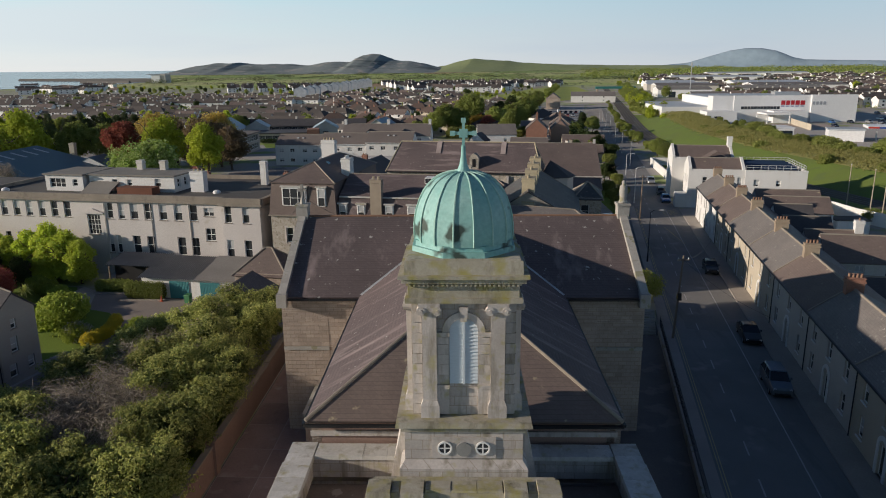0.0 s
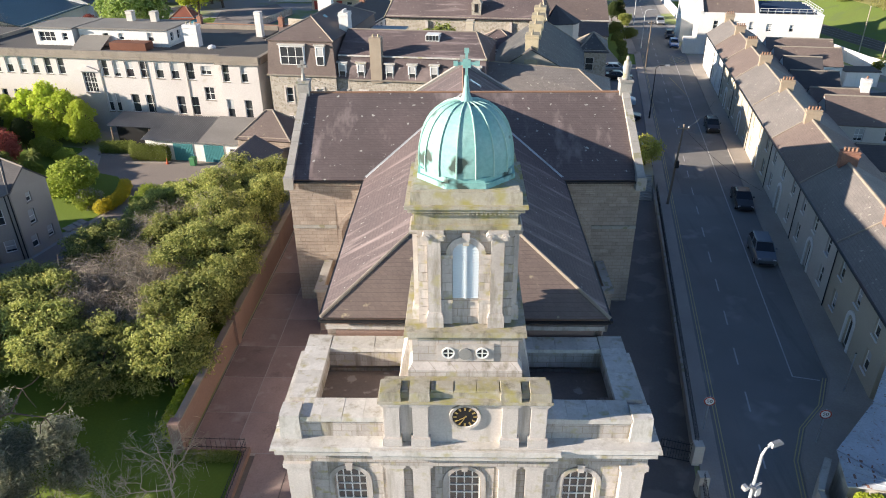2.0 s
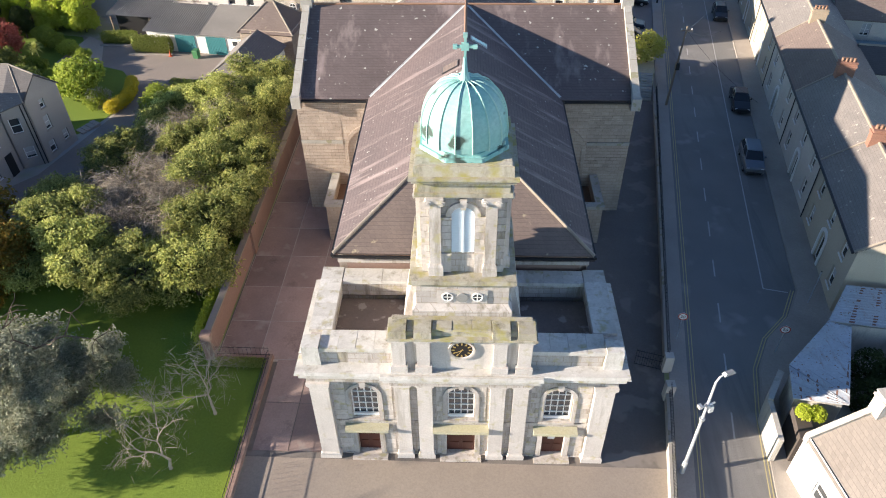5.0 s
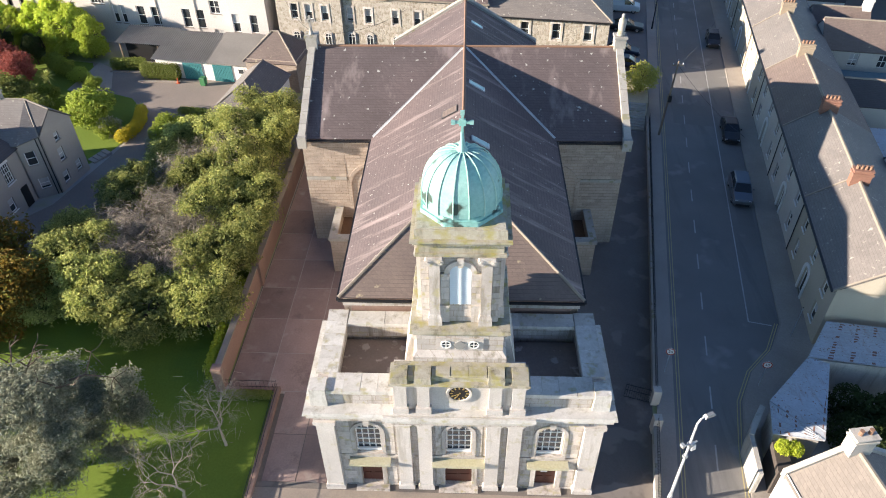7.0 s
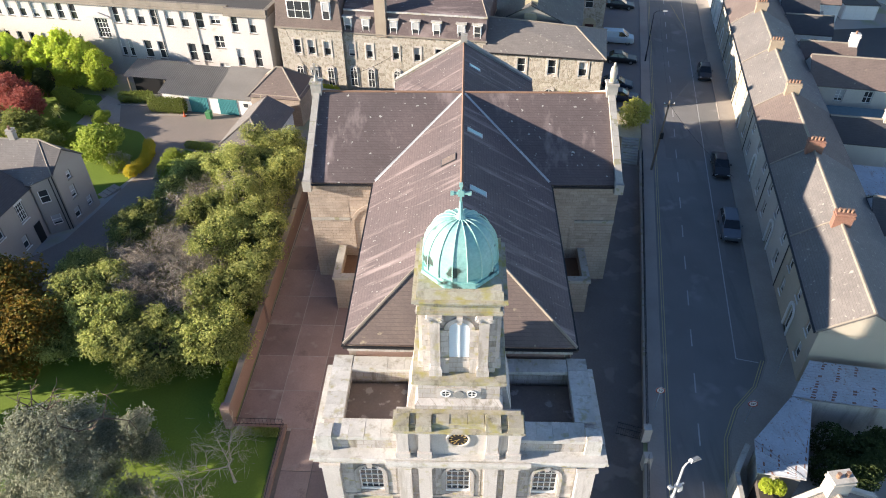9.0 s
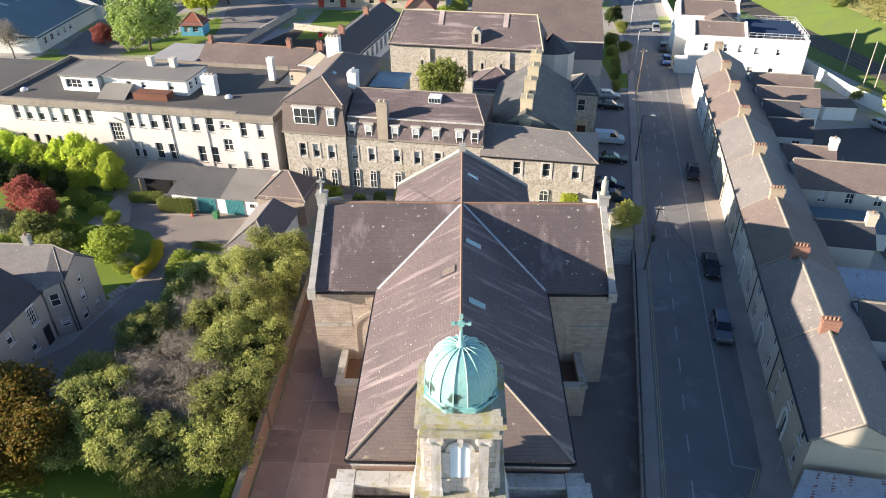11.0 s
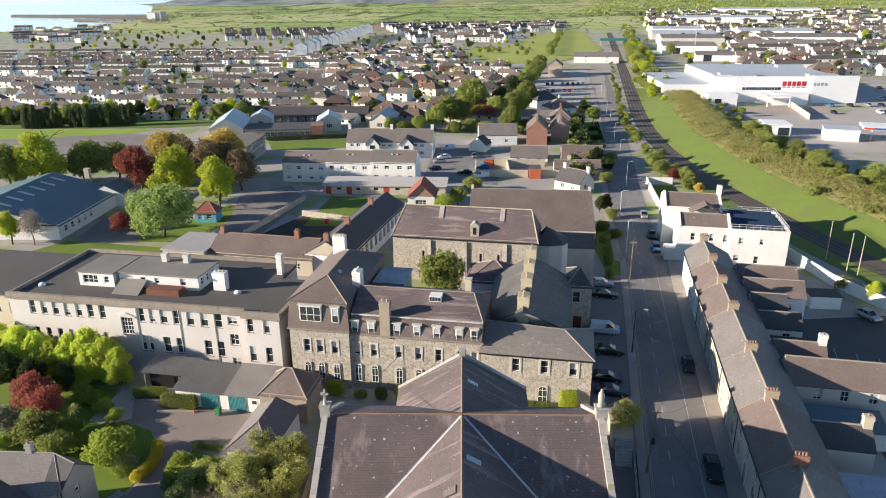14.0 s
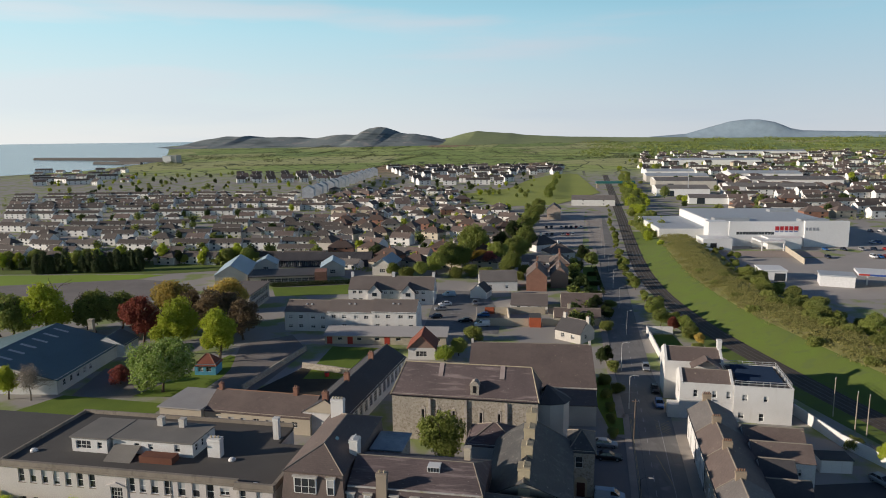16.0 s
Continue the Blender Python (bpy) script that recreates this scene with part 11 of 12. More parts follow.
def hill(name, label, pts, depth, material, seed, rough=0.12):
    """A ridge: pts are (x, y, height) along its crest; it falls away to both sides."""
    rr = random.Random(seed)
    bm = bmesh.new()
    rows = []
    C = []
    for a, b in zip(pts, pts[1:]):
        for k in range(8):
            f = k / 8
            C.append(tuple(a[j] + (b[j] - a[j]) * f for j in range(3)))
    C.append(pts[-1])
    prof = [(-1.0, 0.0), (-0.7, 0.14), (-0.45, 0.40), (-0.25, 0.72), (-0.1, 0.95), (0, 1.0), (0.3, 0.9), (0.7, 0.4), (1.0, -0.05)]
    for i, (x, y, h) in enumerate(C):
        row = []
        for d, k in prof:
            j = 1 + rough * (noise.noise(Vector((x * 0.004 + d, y * 0.004, seed + d * 2))) + 0.6 * noise.noise(Vector((x * 0.015, d * 4, seed))))
            row.append(bm.verts.new((x + 0.15 * d * depth, y + d * depth, -4 + (h + 12) * k * j)))
        rows.append(row)
    for a, b in zip(rows, rows[1:]):
        for j in range(len(prof) - 1):
            bm.faces.new((a[j], a[j + 1], b[j + 1], b[j]))
    return single(name, bm, material, label, "hill", "structure", smooth=True)


# headland lightened and blued, mountain painted pale blue, standing for distance haze
HAZED_HEATH = mat("heath_hill", (0.22, 0.265, 0.265), 0.95, (0.30, 0.325, 0.305), 0.03, 0.09, 0.4, spots=((0.36, 0.34, 0.31), 0.02, 0.60, 0.06), streak=((0.075, 0.10, 0.10), (0.006, 0.006, 0.05), 0.5))
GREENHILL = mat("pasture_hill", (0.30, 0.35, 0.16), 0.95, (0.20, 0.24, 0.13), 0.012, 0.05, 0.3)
HAZED_HILL = mat("far_mountain", (0.27, 0.36, 0.44), 0.95, (0.24, 0.31, 0.38), 0.004, 0.02, 0.1)


def crest(d, rows, cam_z=57.0, lift=0.14):
    """Crest points at the distance d from rows of (bearing slope, elevation in degrees)."""
    out = []
    for s, e in rows:
        y = d / math.sqrt(1 + s * s)
        out.append((s * y, y, max(3.0, cam_z + d * math.tan(math.radians(e + lift)) - 8)))
    return out


hill("headland", "dark heathy headland with a quarried top", crest(3500, [(-.44, -1.6), (-.431, -1.5), (-.412, -1.1), (-.4, -.86), (-.385, -.44), (-.374, -.28), (-.345, -.1), (-.32, -.06), (-.308, -.25), (-.28, -.25), (-.255, -.26), (-.222, -.32), (-.19, -.13), (-.157, -.07), (-.152, .27), (-.146, .42), (-.134, .47), (-.121, .42), (-.115, .27), (-.109, .02), (-.093, -.05), (-.077, -.1), (-.061, -.28), (-.045, -.5), (-.02, -.8)]), 520, HAZED_HEATH, 3, 0.16)
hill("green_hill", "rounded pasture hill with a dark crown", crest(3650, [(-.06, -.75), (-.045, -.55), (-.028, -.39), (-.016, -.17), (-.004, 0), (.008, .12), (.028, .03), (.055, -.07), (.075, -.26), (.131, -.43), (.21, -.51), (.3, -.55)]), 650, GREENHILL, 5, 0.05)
hill("far_mountain", "far horizon mountain, its pale blue tint standing for haze", crest(4700, [(.249, -.5), (.299, -.28), (.315, -.04), (.334, .25), (.357, .57), (.376, .71), (.399, .7), (.419, .52), (.43, .31), (.442, .06), (.458, -.11), (.496, -.16), (.571, -.25), (.7, -.3)]), 150, HAZED_HILL, 7, 0.02)

SEA = plain("sea_water", (0.19, 0.245, 0.27), 0.2, spec=0.6)


def sea():
    bm = bmesh.new()
    coast = [(-200, -1500), (500, -1100), (1049, -724), (1195, -672), (1400, -692), (1600, -722), (2300, -1010), (2900, -1270), (3500, -1540), (4100, -1640), (4600, -1645)]
    prev = None
    for (y0, x0), (y1, x1) in zip(coast, coast[1:] + [(4610, -1645)]):
        for f in (0, 0.5):
            y, x = y0 + (y1 - y0) * f, x0 + (x1 - x0) * f
            xe = -math.sqrt(max(4880 ** 2 - y * y, x * x))
            row = []
            for k in range(9):
                xx = x + (xe - x) * k / 8
                row.append(bm.verts.new((xx, y, ground_height(xx, y) + 0.1 if k == 0 else 19.0 * smooth(1500, 4700, math.hypot(xx, y)) + 2.5 * smooth(900, 1500, math.hypot(xx, y)) + 0.3)))
            if prev:
                for k in range(8):
                    bm.faces.new((prev[k], prev[k + 1], row[k + 1], row[k]))
            prev = row
    single("sea", bm, SEA, "calm grey-blue sea reaching the horizon", "water", "structure", smooth=True)
    ROCK = mat("breakwater_rock", (0.16, 0.15, 0.14), 0.95, (0.10, 0.10, 0.095), 0.1, 0.6, 0.4)
    for name, a, b, w, h in (("breakwater", (-1095, 1715), (-700, 1640), 16, 6.5), ("quay_wall", (-800, 1560), (-690, 1550), 8, 3.5), ("inner_pier", (-815, 1480), (-690, 1440), 8, 3.8)):
        a, b = Vector((*a, 2.0)), Vector((*b, 2.0))
        d = b - a
        box_ = B(0, d.length, -w / 2, w / 2, -1, h, top=(2, w * 0.3))
        single(name, box_, ROCK, "long dark stone arm of the harbour", "pier", "structure", pose(a.x, a.y, a.z, 0, 0, math.degrees(math.atan2(d.y, d.x))))
    w = thing("port_silo", "large white harbour store with a grey tower", "building", pose(-672, 1500, 1))
    part("store", B(0, 18, 0, 30, -1, 15), WHITEMETAL, w)
    part("tower", B(18.2, 29, 2, 30, -1, 17), PEBBLE, w)
    part("store_roof", B(-0.5, 18.1, -0.5, 30, 15, 15.6), GREYROOF, w)


sea()

for root in list(KITS.values()) + [WC]:
    for o in list(root.children_recursive) + [root]:
        bpy.data.objects.remove(o)

# ---- vehicles ----


def paint(name, c, metal=0.0):
    return plain(name + "_car_paint", c, 0.35, metal, 0.25)


PAINTS = {
    "black": paint("black", (0.012, 0.012, 0.014)), "silver": paint("silver", (0.42, 0.44, 0.46), 0.5),
    "white": paint("white", (0.78, 0.79, 0.80)), "grey": paint("grey", (0.17, 0.19, 0.215), 0.4),
    "blue": paint("blue", (0.02, 0.12, 0.36)), "navy": paint("navy", (0.012, 0.022, 0.05), 0.2),
    "red": paint("red", (0.36, 0.03, 0.025)), "pale": paint("pale_blue", (0.45, 0.58, 0.66)),
}
CARGLASS = plain("car_glass", (0.015, 0.018, 0.02), 0.08, 0.0, 0.0, 0.6)
LAMPGLASS = plain("lamp_glass", (0.75, 0.76, 0.78), 0.2)
TAILRED = plain("tail_lamp_red", (0.40, 0.02, 0.015), 0.3)
PLASTIC = plain("black_plastic", (0.03, 0.03, 0.032), 0.7)
TRIMGREY = plain("wheel_alloy", (0.45, 0.46, 0.47), 0.4, 0.7)
# stations along the body: x, top of the body, half width; then the cabin: belt front, roof front, roof back, belt back, roof height
SHAPES = {
    "hatch": (4.1, 1.76, [(0, .62, .70), (.12, .78, .82), (1.0, .92, .87), (1.35, .97, .88), (3.5, 1.0, .88), (3.95, .95, .84), (4.1, .72, .76)], (1.12, 1.95, 3.45, 4.02, 1.48)),
    "saloon": (4.6, 1.80, [(0, .60, .70), (.12, .74, .84), (1.1, .90, .89), (1.5, .95, .90), (3.6, .99, .90), (4.45, 1.0, .85), (4.6, .74, .78)], (1.3, 2.15, 3.35, 4.1, 1.45)),
    "suv": (4.5, 1.86, [(0, .75, .76), (.12, .92, .88), (1.05, 1.06, .92), (1.35, 1.10, .93), (3.9, 1.13, .93), (4.4, 1.10, .90), (4.5, .85, .84)], (1.15, 1.9, 3.95, 4.42, 1.70)),
    "van": (4.8, 1.90, [(0, .80, .82), (.12, 1.0, .92), (.9, 1.18, .95), (1.1, 1.22, .95), (4.6, 1.25, .95), (4.75, 1.22, .94), (4.8, .9, .92)], (.85, 1.75, 4.6, 4.76, 1.92)),
}


def car(shape, colour, x, y, deg, label, z=0.03, group="cars"):
    """A parked car, its nose towards -x of its own frame, the middle of its length at x, y."""
    L, W, st, (bf, rf0, rb, bb, zr) = SHAPES[shape]
    body_mat = PAINTS[colour]
    t = thing("car" if shape != "van" else "van", label, "car" if shape != "van" else "van", pose(x, y, z, 0, 0, deg) @ pose(-L / 2, 0, 0), group)
    bm = bmesh.new()
    prev = None
    for sx, zt, hw in st:
        lo = 0.24 if 0.05 < sx < L - 0.05 else 0.34
        ring = [bm.verts.new(p) for p in ((sx, -hw * 0.92, lo), (sx, -hw, 0.45), (sx, -hw * 0.99, zt - 0.16), (sx, -hw * 0.90, zt), (sx, hw * 0.90, zt), (sx, hw * 0.99, zt - 0.16), (sx, hw, 0.45), (sx, hw * 0.92, lo))]
        if prev:
            for k in range(8):
                bm.faces.new((prev[k], prev[(k + 1) % 8], ring[(k + 1) % 8], ring[k]))
        else:
            bm.faces.new(ring)
        prev = ring
    bm.faces.new(prev[::-1])
    body = part("body", bm, body_mat, t)
    zb = st[3][1] - 0.02
    hb, hr = st[3][2] * 0.89, st[3][2] * 0.72

    def ring(xf, xb, z, h):
        return [(xf, -h, z), (xb, -h, z), (xb, h, z), (xf, h, z)]
    bm = bmesh.new()
    a = [bm.verts.new(p) for p in ring(bf, bb, zb, hb)]
    b = [bm.verts.new(p) for p in ring(rf0, rb, zr - 0.05, hr)]
    bm.faces.new(a[::-1])
    bm.faces.new(b)
    for k in range(4):
        bm.faces.new((a[k], a[(k + 1) % 4], b[(k + 1) % 4], b[k]))
    part("window_glass", bm, CARGLASS, t, "dark tinted car glass")
    part("roof_panel", B(rf0 - 0.06, rb + 0.06, -hr - 0.02, hr + 0.02, zr - 0.06, zr + 0.01, top=(0.12, 0.08)), body_mat, t)
    for s in (-1, 1):
        for p, q in ((bf, rf0), ((bf + bb) / 2, (rf0 + rb) / 2 + 0.1), (bb, rb)):
            part("pillar", tube(bmesh.new(), (p, s * hb, zb), (q, s * hr, zr - 0.05), 0.05, 0.045, 5), body_mat, t)
        if shape == "van":
            part("side_panel", extrude_poly(bmesh.new(), ((2.3, s * (hb + .01), zb), (4.66, s * (hb + .01), zb), (4.58, s * (hr + .015), zr - .05), (2.3, s * (hr + .015), zr - .05)), (0, s * 0.012, 0)), body_mat, t)
        part("headlight", B(0.02, 0.22, s * 0.62 - 0.14, s * 0.62 + 0.14, st[0][1] - 0.05, st[0][1] + 0.10, top=(0.03, 0.02)), LAMPGLASS, t)
        part("tail_light", B(L - 0.13, L - 0.005, s * 0.70 - 0.10, s * 0.70 + 0.08, st[-1][1] - 0.04, st[-1][1] + 0.16), TAILRED, t)
        part("wing_mirror", B(bf + 0.42, bf + 0.58, s * (hb + 0.17) - 0.09, s * (hb + 0.17) + 0.09, zb + 0.02, zb + 0.16, top=(0.03, 0.02)), body_mat, t)
    part("number_plate", B(L - 0.012, L + 0.012, -0.26, 0.26, 0.52, 0.63), LAMPGLASS, t)
    part("bumper", B(-0.06, 0.10, -0.62, 0.62, 0.30, 0.46), PLASTIC, t)
    part("bumper", B(L - 0.10, L + 0.06, -0.62, 0.62, 0.30, 0.46), PLASTIC, t)
    for wx in (L * 0.185, L * 0.815):
        for s in (-1, 1):
            tyre = lathe(bmesh.new(), ((0.20, -0.1), (0.30, -0.11), (0.325, -0.08), (0.325, 0.08), (0.30, 0.11), (0.20, 0.1)), 14)
            w = part("wheel", tyre, RUBBER, t)
            w.matrix_basis = pose(wx, s * (W / 2 - 0.13), 0.30, 90, 0, 0)
            part("rim", lathe(bmesh.new(), ((0.20, -0.112), (0.06, -0.118), (0.06, 0.118), (0.20, 0.112)), 10), TRIMGREY, w)
    return t


UP = 90 - math.degrees(TH)  # heading along the street, away
car("suv", "grey", 26.4, 56.6, UP, "dark grey hatchback parked on the terrace side", group="street cars")
car("saloon", "black", 28.5, 68.0, UP, "black saloon parked before the terrace", group="street cars")
car("hatch", "black", 32.6, 92.0, UP, "black hatchback on the road", group="street cars")
car("hatch", "blue", 40.3, 142.5, UP, "bright blue hatchback beside the white house", group="street cars")
car("hatch", "black", 41.6, 151.0, UP, "black hatchback by the house wall", group="street cars")
car("hatch", "silver", 43.2, 166.0, UP, "silver hatchback at the bend", group="street cars")
for shape, colour, x, y, label in (
    ("hatch", "silver", 25.4, 122.7, "silver hatchback in the row beside the convent"), ("saloon", "black", 24.9, 117.6, "black saloon in the row beside the convent"),
    ("van", "pale", 22.3, 103.4, "pale blue-white van beside the convent"), ("saloon", "black", 21.7, 96.4, "black saloon under the convent wall"),
    ("hatch", "navy", 20.0, 88.2, "dark blue hatchback nose to the street"), ("saloon", "navy", 19.9, 84.6, "dark blue saloon nose to the street")):
    car(shape, colour, x, y, 170.5, label, group="convent parking")
car("hatch", "silver", 68.0, 109.6, 110, "pale silver hatchback in the rear yard")
car("saloon", "black", 59.0, 136.5, 80, "black saloon behind the white house")
rs = random.Random(44)
for shape, colour, x, y, deg in (("hatch", "navy", -11, 214, 20), ("saloon", "black", -1.5, 209.5, 0), ("van", "white", 3.5, 204.7, 8), ("hatch", "grey", 1.6, 232, 90), ("van", "pale", -7.8, 244, 10),
                                 ("saloon", "white", -8.7, 230.5, 20), ("hatch", "silver", -10, 224, 15), ("hatch", "blue", 4, 216, 5)):
    car(shape, colour, x, y, deg, "%s %s in the rear car park" % ({"pale": "pale blue", "navy": "dark blue"}.get(colour, colour), "van" if shape == "van" else "car"), group="rear car park")
# the supermarket's car park
for row in range(6):
    for k in range(14):
        if rs.random() < 0.45:
            continue
        y = 320 + row * 21
        x = (160 if row < 2 else 206) + k * 2.9 + (row % 2) * 9 + max(0, row - 2) * 11
        c = rs.choice(("black", "silver", "white", "grey", "blue", "red", "navy"))
        car(rs.choice(("hatch", "saloon", "suv")), c, x, y, 88, "%s car in the supermarket car park" % {"navy": "dark blue"}.get(c, c), 0.12, "supermarket cars")
# cars left by the station
for k in range(16):
    c = rs.choice(("black", "silver", "white", "grey", "red"))
    if rs.random() < 0.55:
        car("hatch", c, 40 + (k % 8) * 3.0 + (k // 8) * 6, 395 + (k // 8) * 30, 80, "%s car in the station car park" % c, 0.1, "station cars")

# ---- lamps, poles, signs and wires ----
LANTERN = plain("lamp_housing", (0.30, 0.31, 0.32), 0.5, 0.4)


def street_lamp(x, y, h, reach, deg, material, label, r=0.09, group="street lamps"):
    t = thing("street_lamp", label, "street lamp", pose(x, y, 0, 0, 0, deg), group)
    part("pole", tube(bmesh.new(), (0, 0, -0.1), (0, 0, h - 0.4), r, r * 0.6, 8), material, t)
    part("base", tube(bmesh.new(), (0, 0, -0.1), (0, 0, 1.2), r * 1.5, r * 1.4, 8), material, t)
    bm = bmesh.new()
    tube(bm, (0, 0, h - 0.42), (reach * 0.35, 0, h - 0.1), r * 0.6, r * 0.5)
    tube(bm, (reach * 0.33, 0, h - 0.11), (reach, 0, h), r * 0.5, r * 0.4)
    part("arm", bm, material, t)
    head = part("lamp_head", B(reach - 0.1, reach + 0.62, -0.14, 0.14, h - 0.08, h + 0.08, top=(0.12, 0.05)), LANTERN, t)
    part("lens", B(reach, reach + 0.55, -0.11, 0.11, h - 0.11, h - 0.082), LAMPGLASS, head)
    return t


def wooden_pole(x, y, h, lean, label, box_at=None, group="wooden poles"):
    t = thing("utility_pole", label, "pole", pose(x, y, 0), group)
    part("shaft", tube(bmesh.new(), (0, 0, -0.2), (lean[0], lean[1], h), 0.14, 0.09, 8), WOODPOLE, t)
    part("crossbar", B(lean[0] - 0.6, lean[0] + 0.6, lean[1] - 0.05, lean[1] + 0.05, h - 0.5, h - 0.38), WOODPOLE, t)
    for k in (-0.5, 0, 0.5):
        part("insulator", lathe(bmesh.new(), ((0.04, h - 0.38), (0.06, h - 0.3), (0.03, h - 0.2)), 6, (lean[0] + k, lean[1])), POLEGREY, t)
    if box_at:
        part("junction_box", B(0.08, 0.5, -0.25, 0.2, box_at, box_at + 0.75, top=(0.03, 0.03)), DARK, t, "black junction box")
    return t


street_lamp(12.8, 23.35, 8.8, 0.45, 25, POLEGREY, "tall pale grey street lamp by the churchyard", 0.1)
lp = bpy.data.objects["street_lamp"]
for z_, dx, r_ in ((5.2, 0.0, 0.16), (6.4, 0.05, 0.14)):
    part("clamp", tube(bmesh.new(), (0, 0, z_), (0, 0, z_ + 0.16), r_, r_, 8), GALV, lp)
part("camera_bracket", B(-0.55, 0.5, -0.04, 0.04, 6.42, 6.5), POLEGREY, lp)
part("control_box", B(0.12, 0.42, -0.16, 0.16, 5.9, 6.35, top=(0.03, 0.03)), POLEGREY, lp, "pale grey control box")
part("aerial", B(-0.6, -0.42, -0.12, 0.12, 6.5, 6.72), GALV, lp)
street_lamp(25.3, 96.5, 7.6, 1.2, -10, DARK, "black street lamp on the convent pavement", 0.08)
street_lamp(33.6, 141.0, 7.4, 1.2, -10, POLEGREY, "pale street lamp on the far pavement")
street_lamp(37.0, 165.0, 7.2, 1.2, -10, POLEGREY, "pale street lamp at the bend")
for k in range(7):
    street_lamp(45 + 4.2 * k, 196 + k * 31, 7.2, 0.7, -10, GALV, "slim grey street lamp along the far road", 0.06, group="far street lamps")
wooden_pole(20.74, 67.6, 8.8, (0.4, -0.1), "leaning wooden pole with a black box", 4.2)
wooden_pole(31.2, 126.0, 8.0, (0.1, 0), "weathered wooden pole beside the pavement")
for x, y in ((74.0, 137.6), (74.3, 129.9), (75.6, 128.2)):
    t = thing("railway_pole", "slim pale pole beside the railway cutting", "pole", pose(x, y, 0), "railway poles")
    part("shaft", tube(bmesh.new(), (0, 0, -0.3), (0, 0, 8.2), 0.12, 0.08), BARK_PALE, t)
    part("cap", tube(bmesh.new(), (0, 0, 8.2), (0, 0, 8.35), 0.11, 0.05), POLEGREY, t)


def speed_sign(x, y, deg):
    t = thing("speed_sign", "round white speed sign with a red ring", "sign", pose(x, y, 0, 0, 0, deg), "speed signs")
    part("post", tube(bmesh.new(), (0, 0, -0.1), (0, 0, 2.75), 0.04, 0.04), GALV, t)
    disc = part("plate", tube(bmesh.new(), (0, -0.06, 2.4), (0, -0.045, 2.4), 0.34, 0.34, 20), FRAMEWHITE, t)
    bm = bmesh.new()
    n = 20
    ri = [[bm.verts.new((r * math.sin(k * math.tau / n), -0.064, 2.4 + r * math.cos(k * math.tau / n))) for k in range(n)] for r in (0.26, 0.335)]
    for k in range(n):
        bm.faces.new((ri[0][k], ri[0][(k + 1) % n], ri[1][(k + 1) % n], ri[1][k]))
    part("ring", bm, REDPAINT, disc, "red painted ring")
    cu = bpy.data.curves.new("numeral", "FONT")
    cu.body, cu.size, cu.align_x, cu.align_y, cu.extrude = "50", 0.34, "CENTER", "CENTER", 0.002
    o = new("numeral", cu)
    cu.materials.append(DARK)
    o.parent = disc
    o.matrix_basis = pose(0, -0.068, 2.4, 90, 0, 0)


speed_sign(14.7, 33.9, -10)
speed_sign(21.2, 32.9, -10)
t = thing("steel_post", "bare galvanised post on the terrace pavement", "post", pose(25.1, 37.8, 0))
part("shaft", tube(bmesh.new(), (0, 0, -0.1), (0, 0, 3.2), 0.045, 0.045), GALV, t)
part("cap", tube(bmesh.new(), (0, 0, 3.2), (0, 0, 3.26), 0.055, 0.03), DARK, t)
t = thing("radio_mast", "slim lattice mast beside the far railway", "mast", pose(196, 640, 0))
part("shaft", tube(bmesh.new(), (0, 0, -0.3), (0, 0, 30), 0.45, 0.3, 4), POLEGREY, t)
part("antenna_panel", B(-0.7, 0.7, -0.5, 0.5, 27, 29.5), POLEGREY, t)


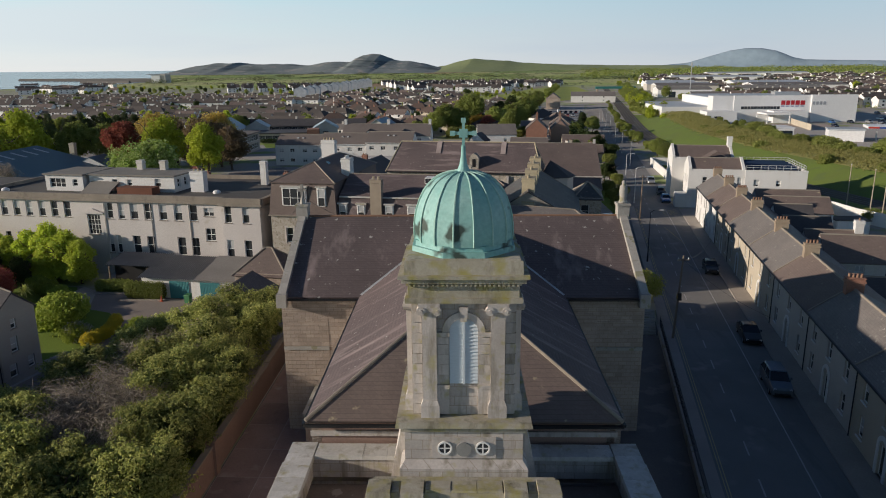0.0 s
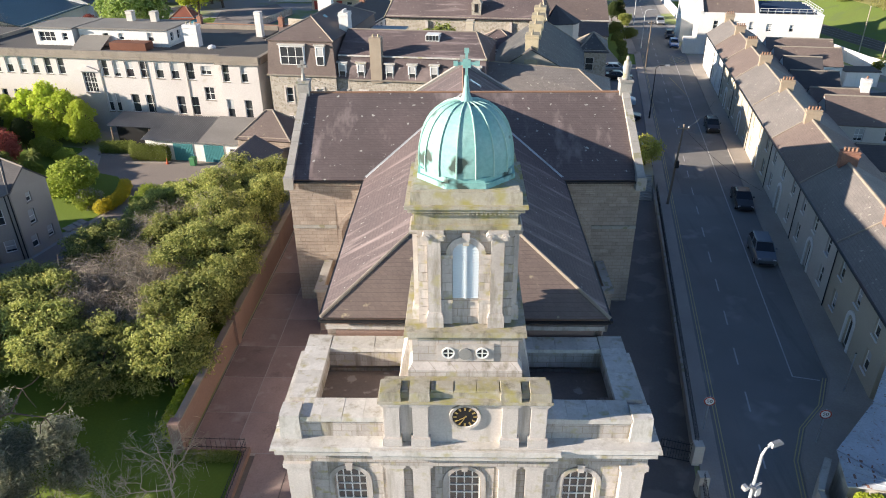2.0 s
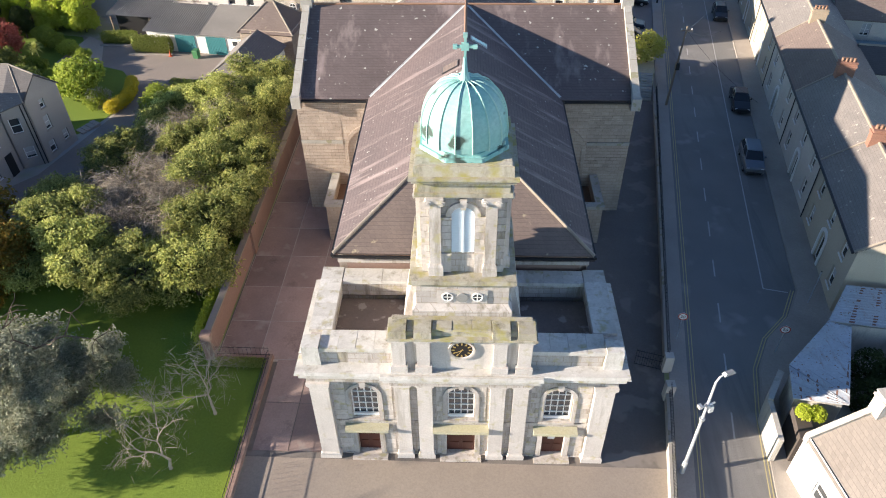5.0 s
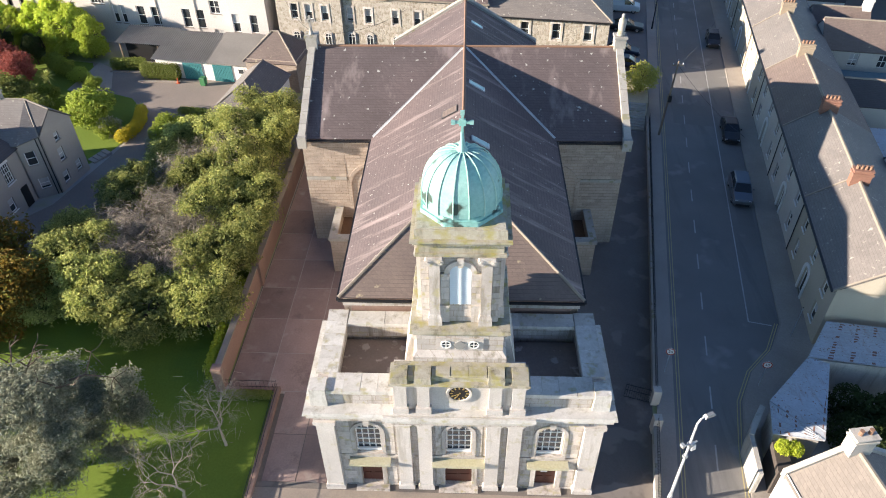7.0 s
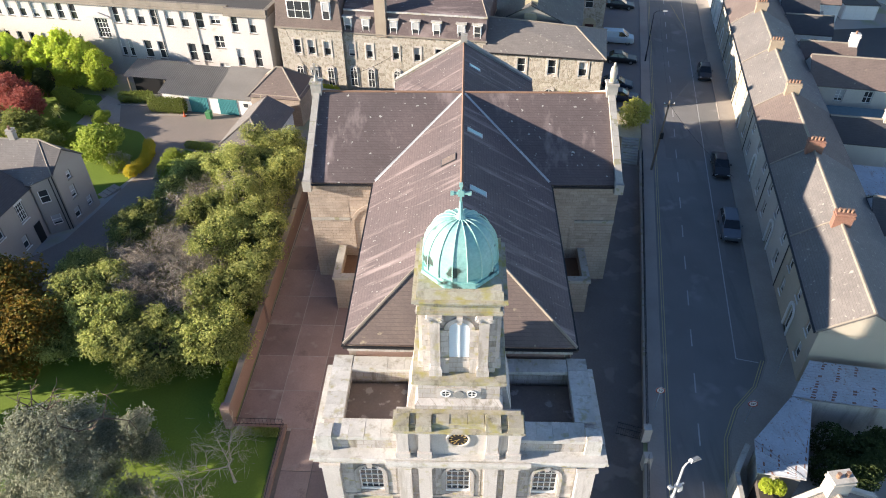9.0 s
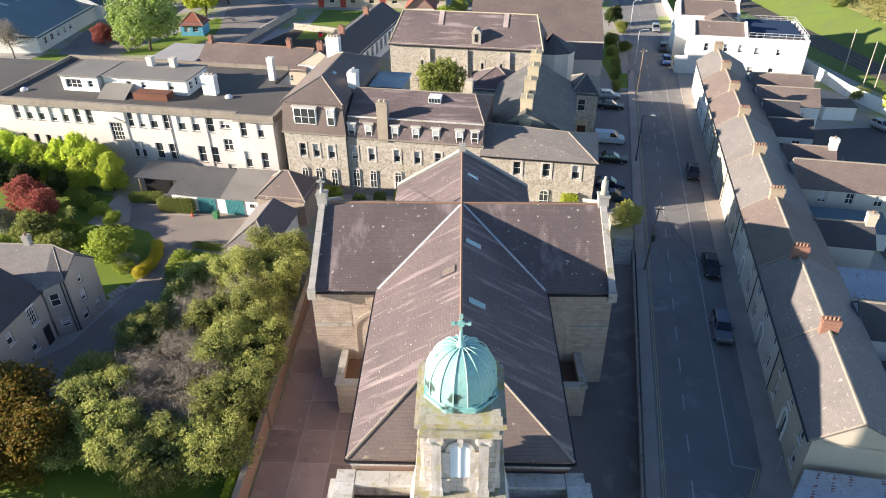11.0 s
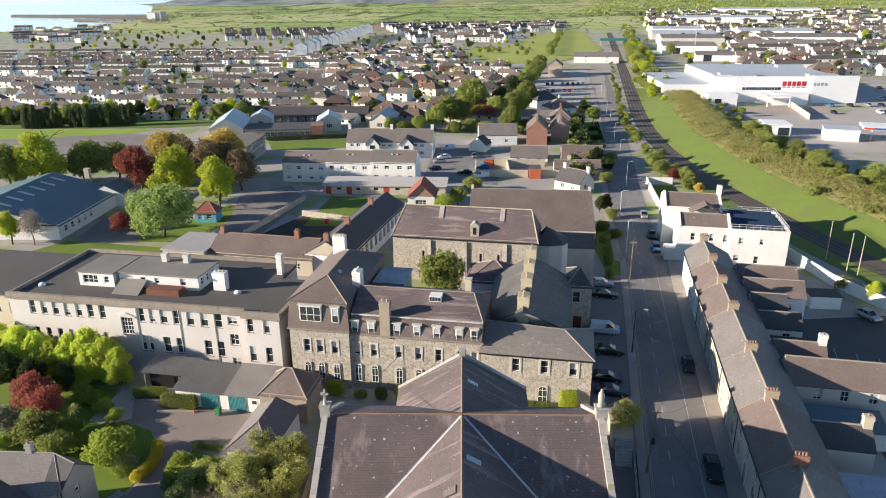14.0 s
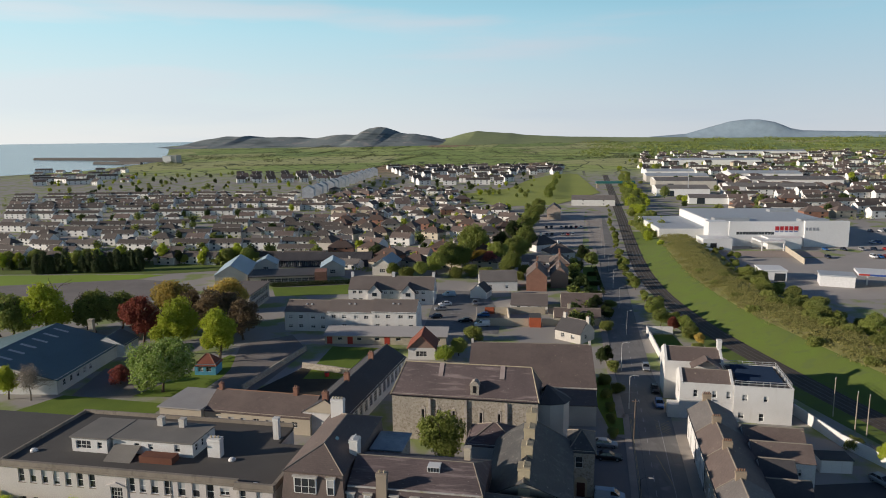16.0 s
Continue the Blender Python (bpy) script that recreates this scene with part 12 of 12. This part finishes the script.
def wire(a, b, sag, r=0.014):
    """One sagging wire, swept as one tube."""
    a, b = Vector(a), Vector(b)
    bm = bmesh.new()
    prev = None
    for k in range(13):
        f = k / 12
        p = a.lerp(b, f) - Vector((0, 0, sag * 4 * f * (1 - f)))
        ring = [bm.verts.new(p + Vector(q) * r) for q in ((-1, -1, 0), (1, -1, 0), (1, 1, 0.8), (-1, 1, 0.8))]
        if prev:
            for j in range(4):
                bm.faces.new((prev[j], prev[(j + 1) % 4], ring[(j + 1) % 4], ring[j]))
        prev = ring
    single("overhead_wire", bm, DARK, "thin black overhead wire", "wire", group="wires")


wire((21.14, 67.5, 8.4), (26.5, 73.0, 6.0), 0.5)
wire((21.14, 67.5, 8.4), (25.5, 57.0, 6.2), 0.5)
wire((21.14, 67.5, 8.4), (29.5, 84.0, 6.2), 0.6)
wire((21.14, 67.5, 8.4), (31.25, 126.0, 7.7), 1.2)

# small things by the garages
t = thing("traffic_cone", "orange and white traffic cone by the garage", "cone", pose(-36.7, 78.6, 0))
part("base", B(-0.2, 0.2, -0.2, 0.2, -0.01, 0.05), plain("cone_orange", (0.55, 0.10, 0.03), 0.6), t)
part("body", lathe(bmesh.new(), ((0.15, 0.05), (0.04, 0.72)), 10), plain("cone_orange", (0.55, 0.10, 0.03), 0.6), t)
t = thing("wheelie_bin", "green plastic wheelie bin by the garage door", "bin", pose(-33.3, 78.2, 0, 0, 0, -8))
part("body", B(-0.3, 0.3, -0.33, 0.33, 0.05, 0.98, top=(-0.04, -0.04)), plain("bin_green", (0.05, 0.20, 0.08), 0.6), t)
part("lid", B(-0.34, 0.34, -0.4, 0.38, 0.985, 1.06, top=(0.04, 0.04)), plain("bin_green", (0.05, 0.20, 0.08), 0.6), t)
for x, y, lb in ((-41.2, 166.5, "red plastic planter in the inner court"), (-34.6, 160.0, "red plastic tub beside the court wall")):
    t = thing("red_tub", lb, "tub", pose(x, y, 0), "red tubs")
    part("body", lathe(bmesh.new(), ((0.5, 0.0), (0.62, 0.9), (0.66, 1.0)), 12), plain("tub_red", (0.55, 0.03, 0.04), 0.5), t)
    part("soil", lathe(bmesh.new(), ((0.58, 1.003), (0.2, 1.05)), 10), BARK, t)
# wires from the church to the convent
wire((-12.9, 54.2, 17.2), (-24.0, 86.3, 8.6), 0.8)
wire((-12.9, 54.2, 17.0), (-8.0, 86.0, 7.0), 0.9)
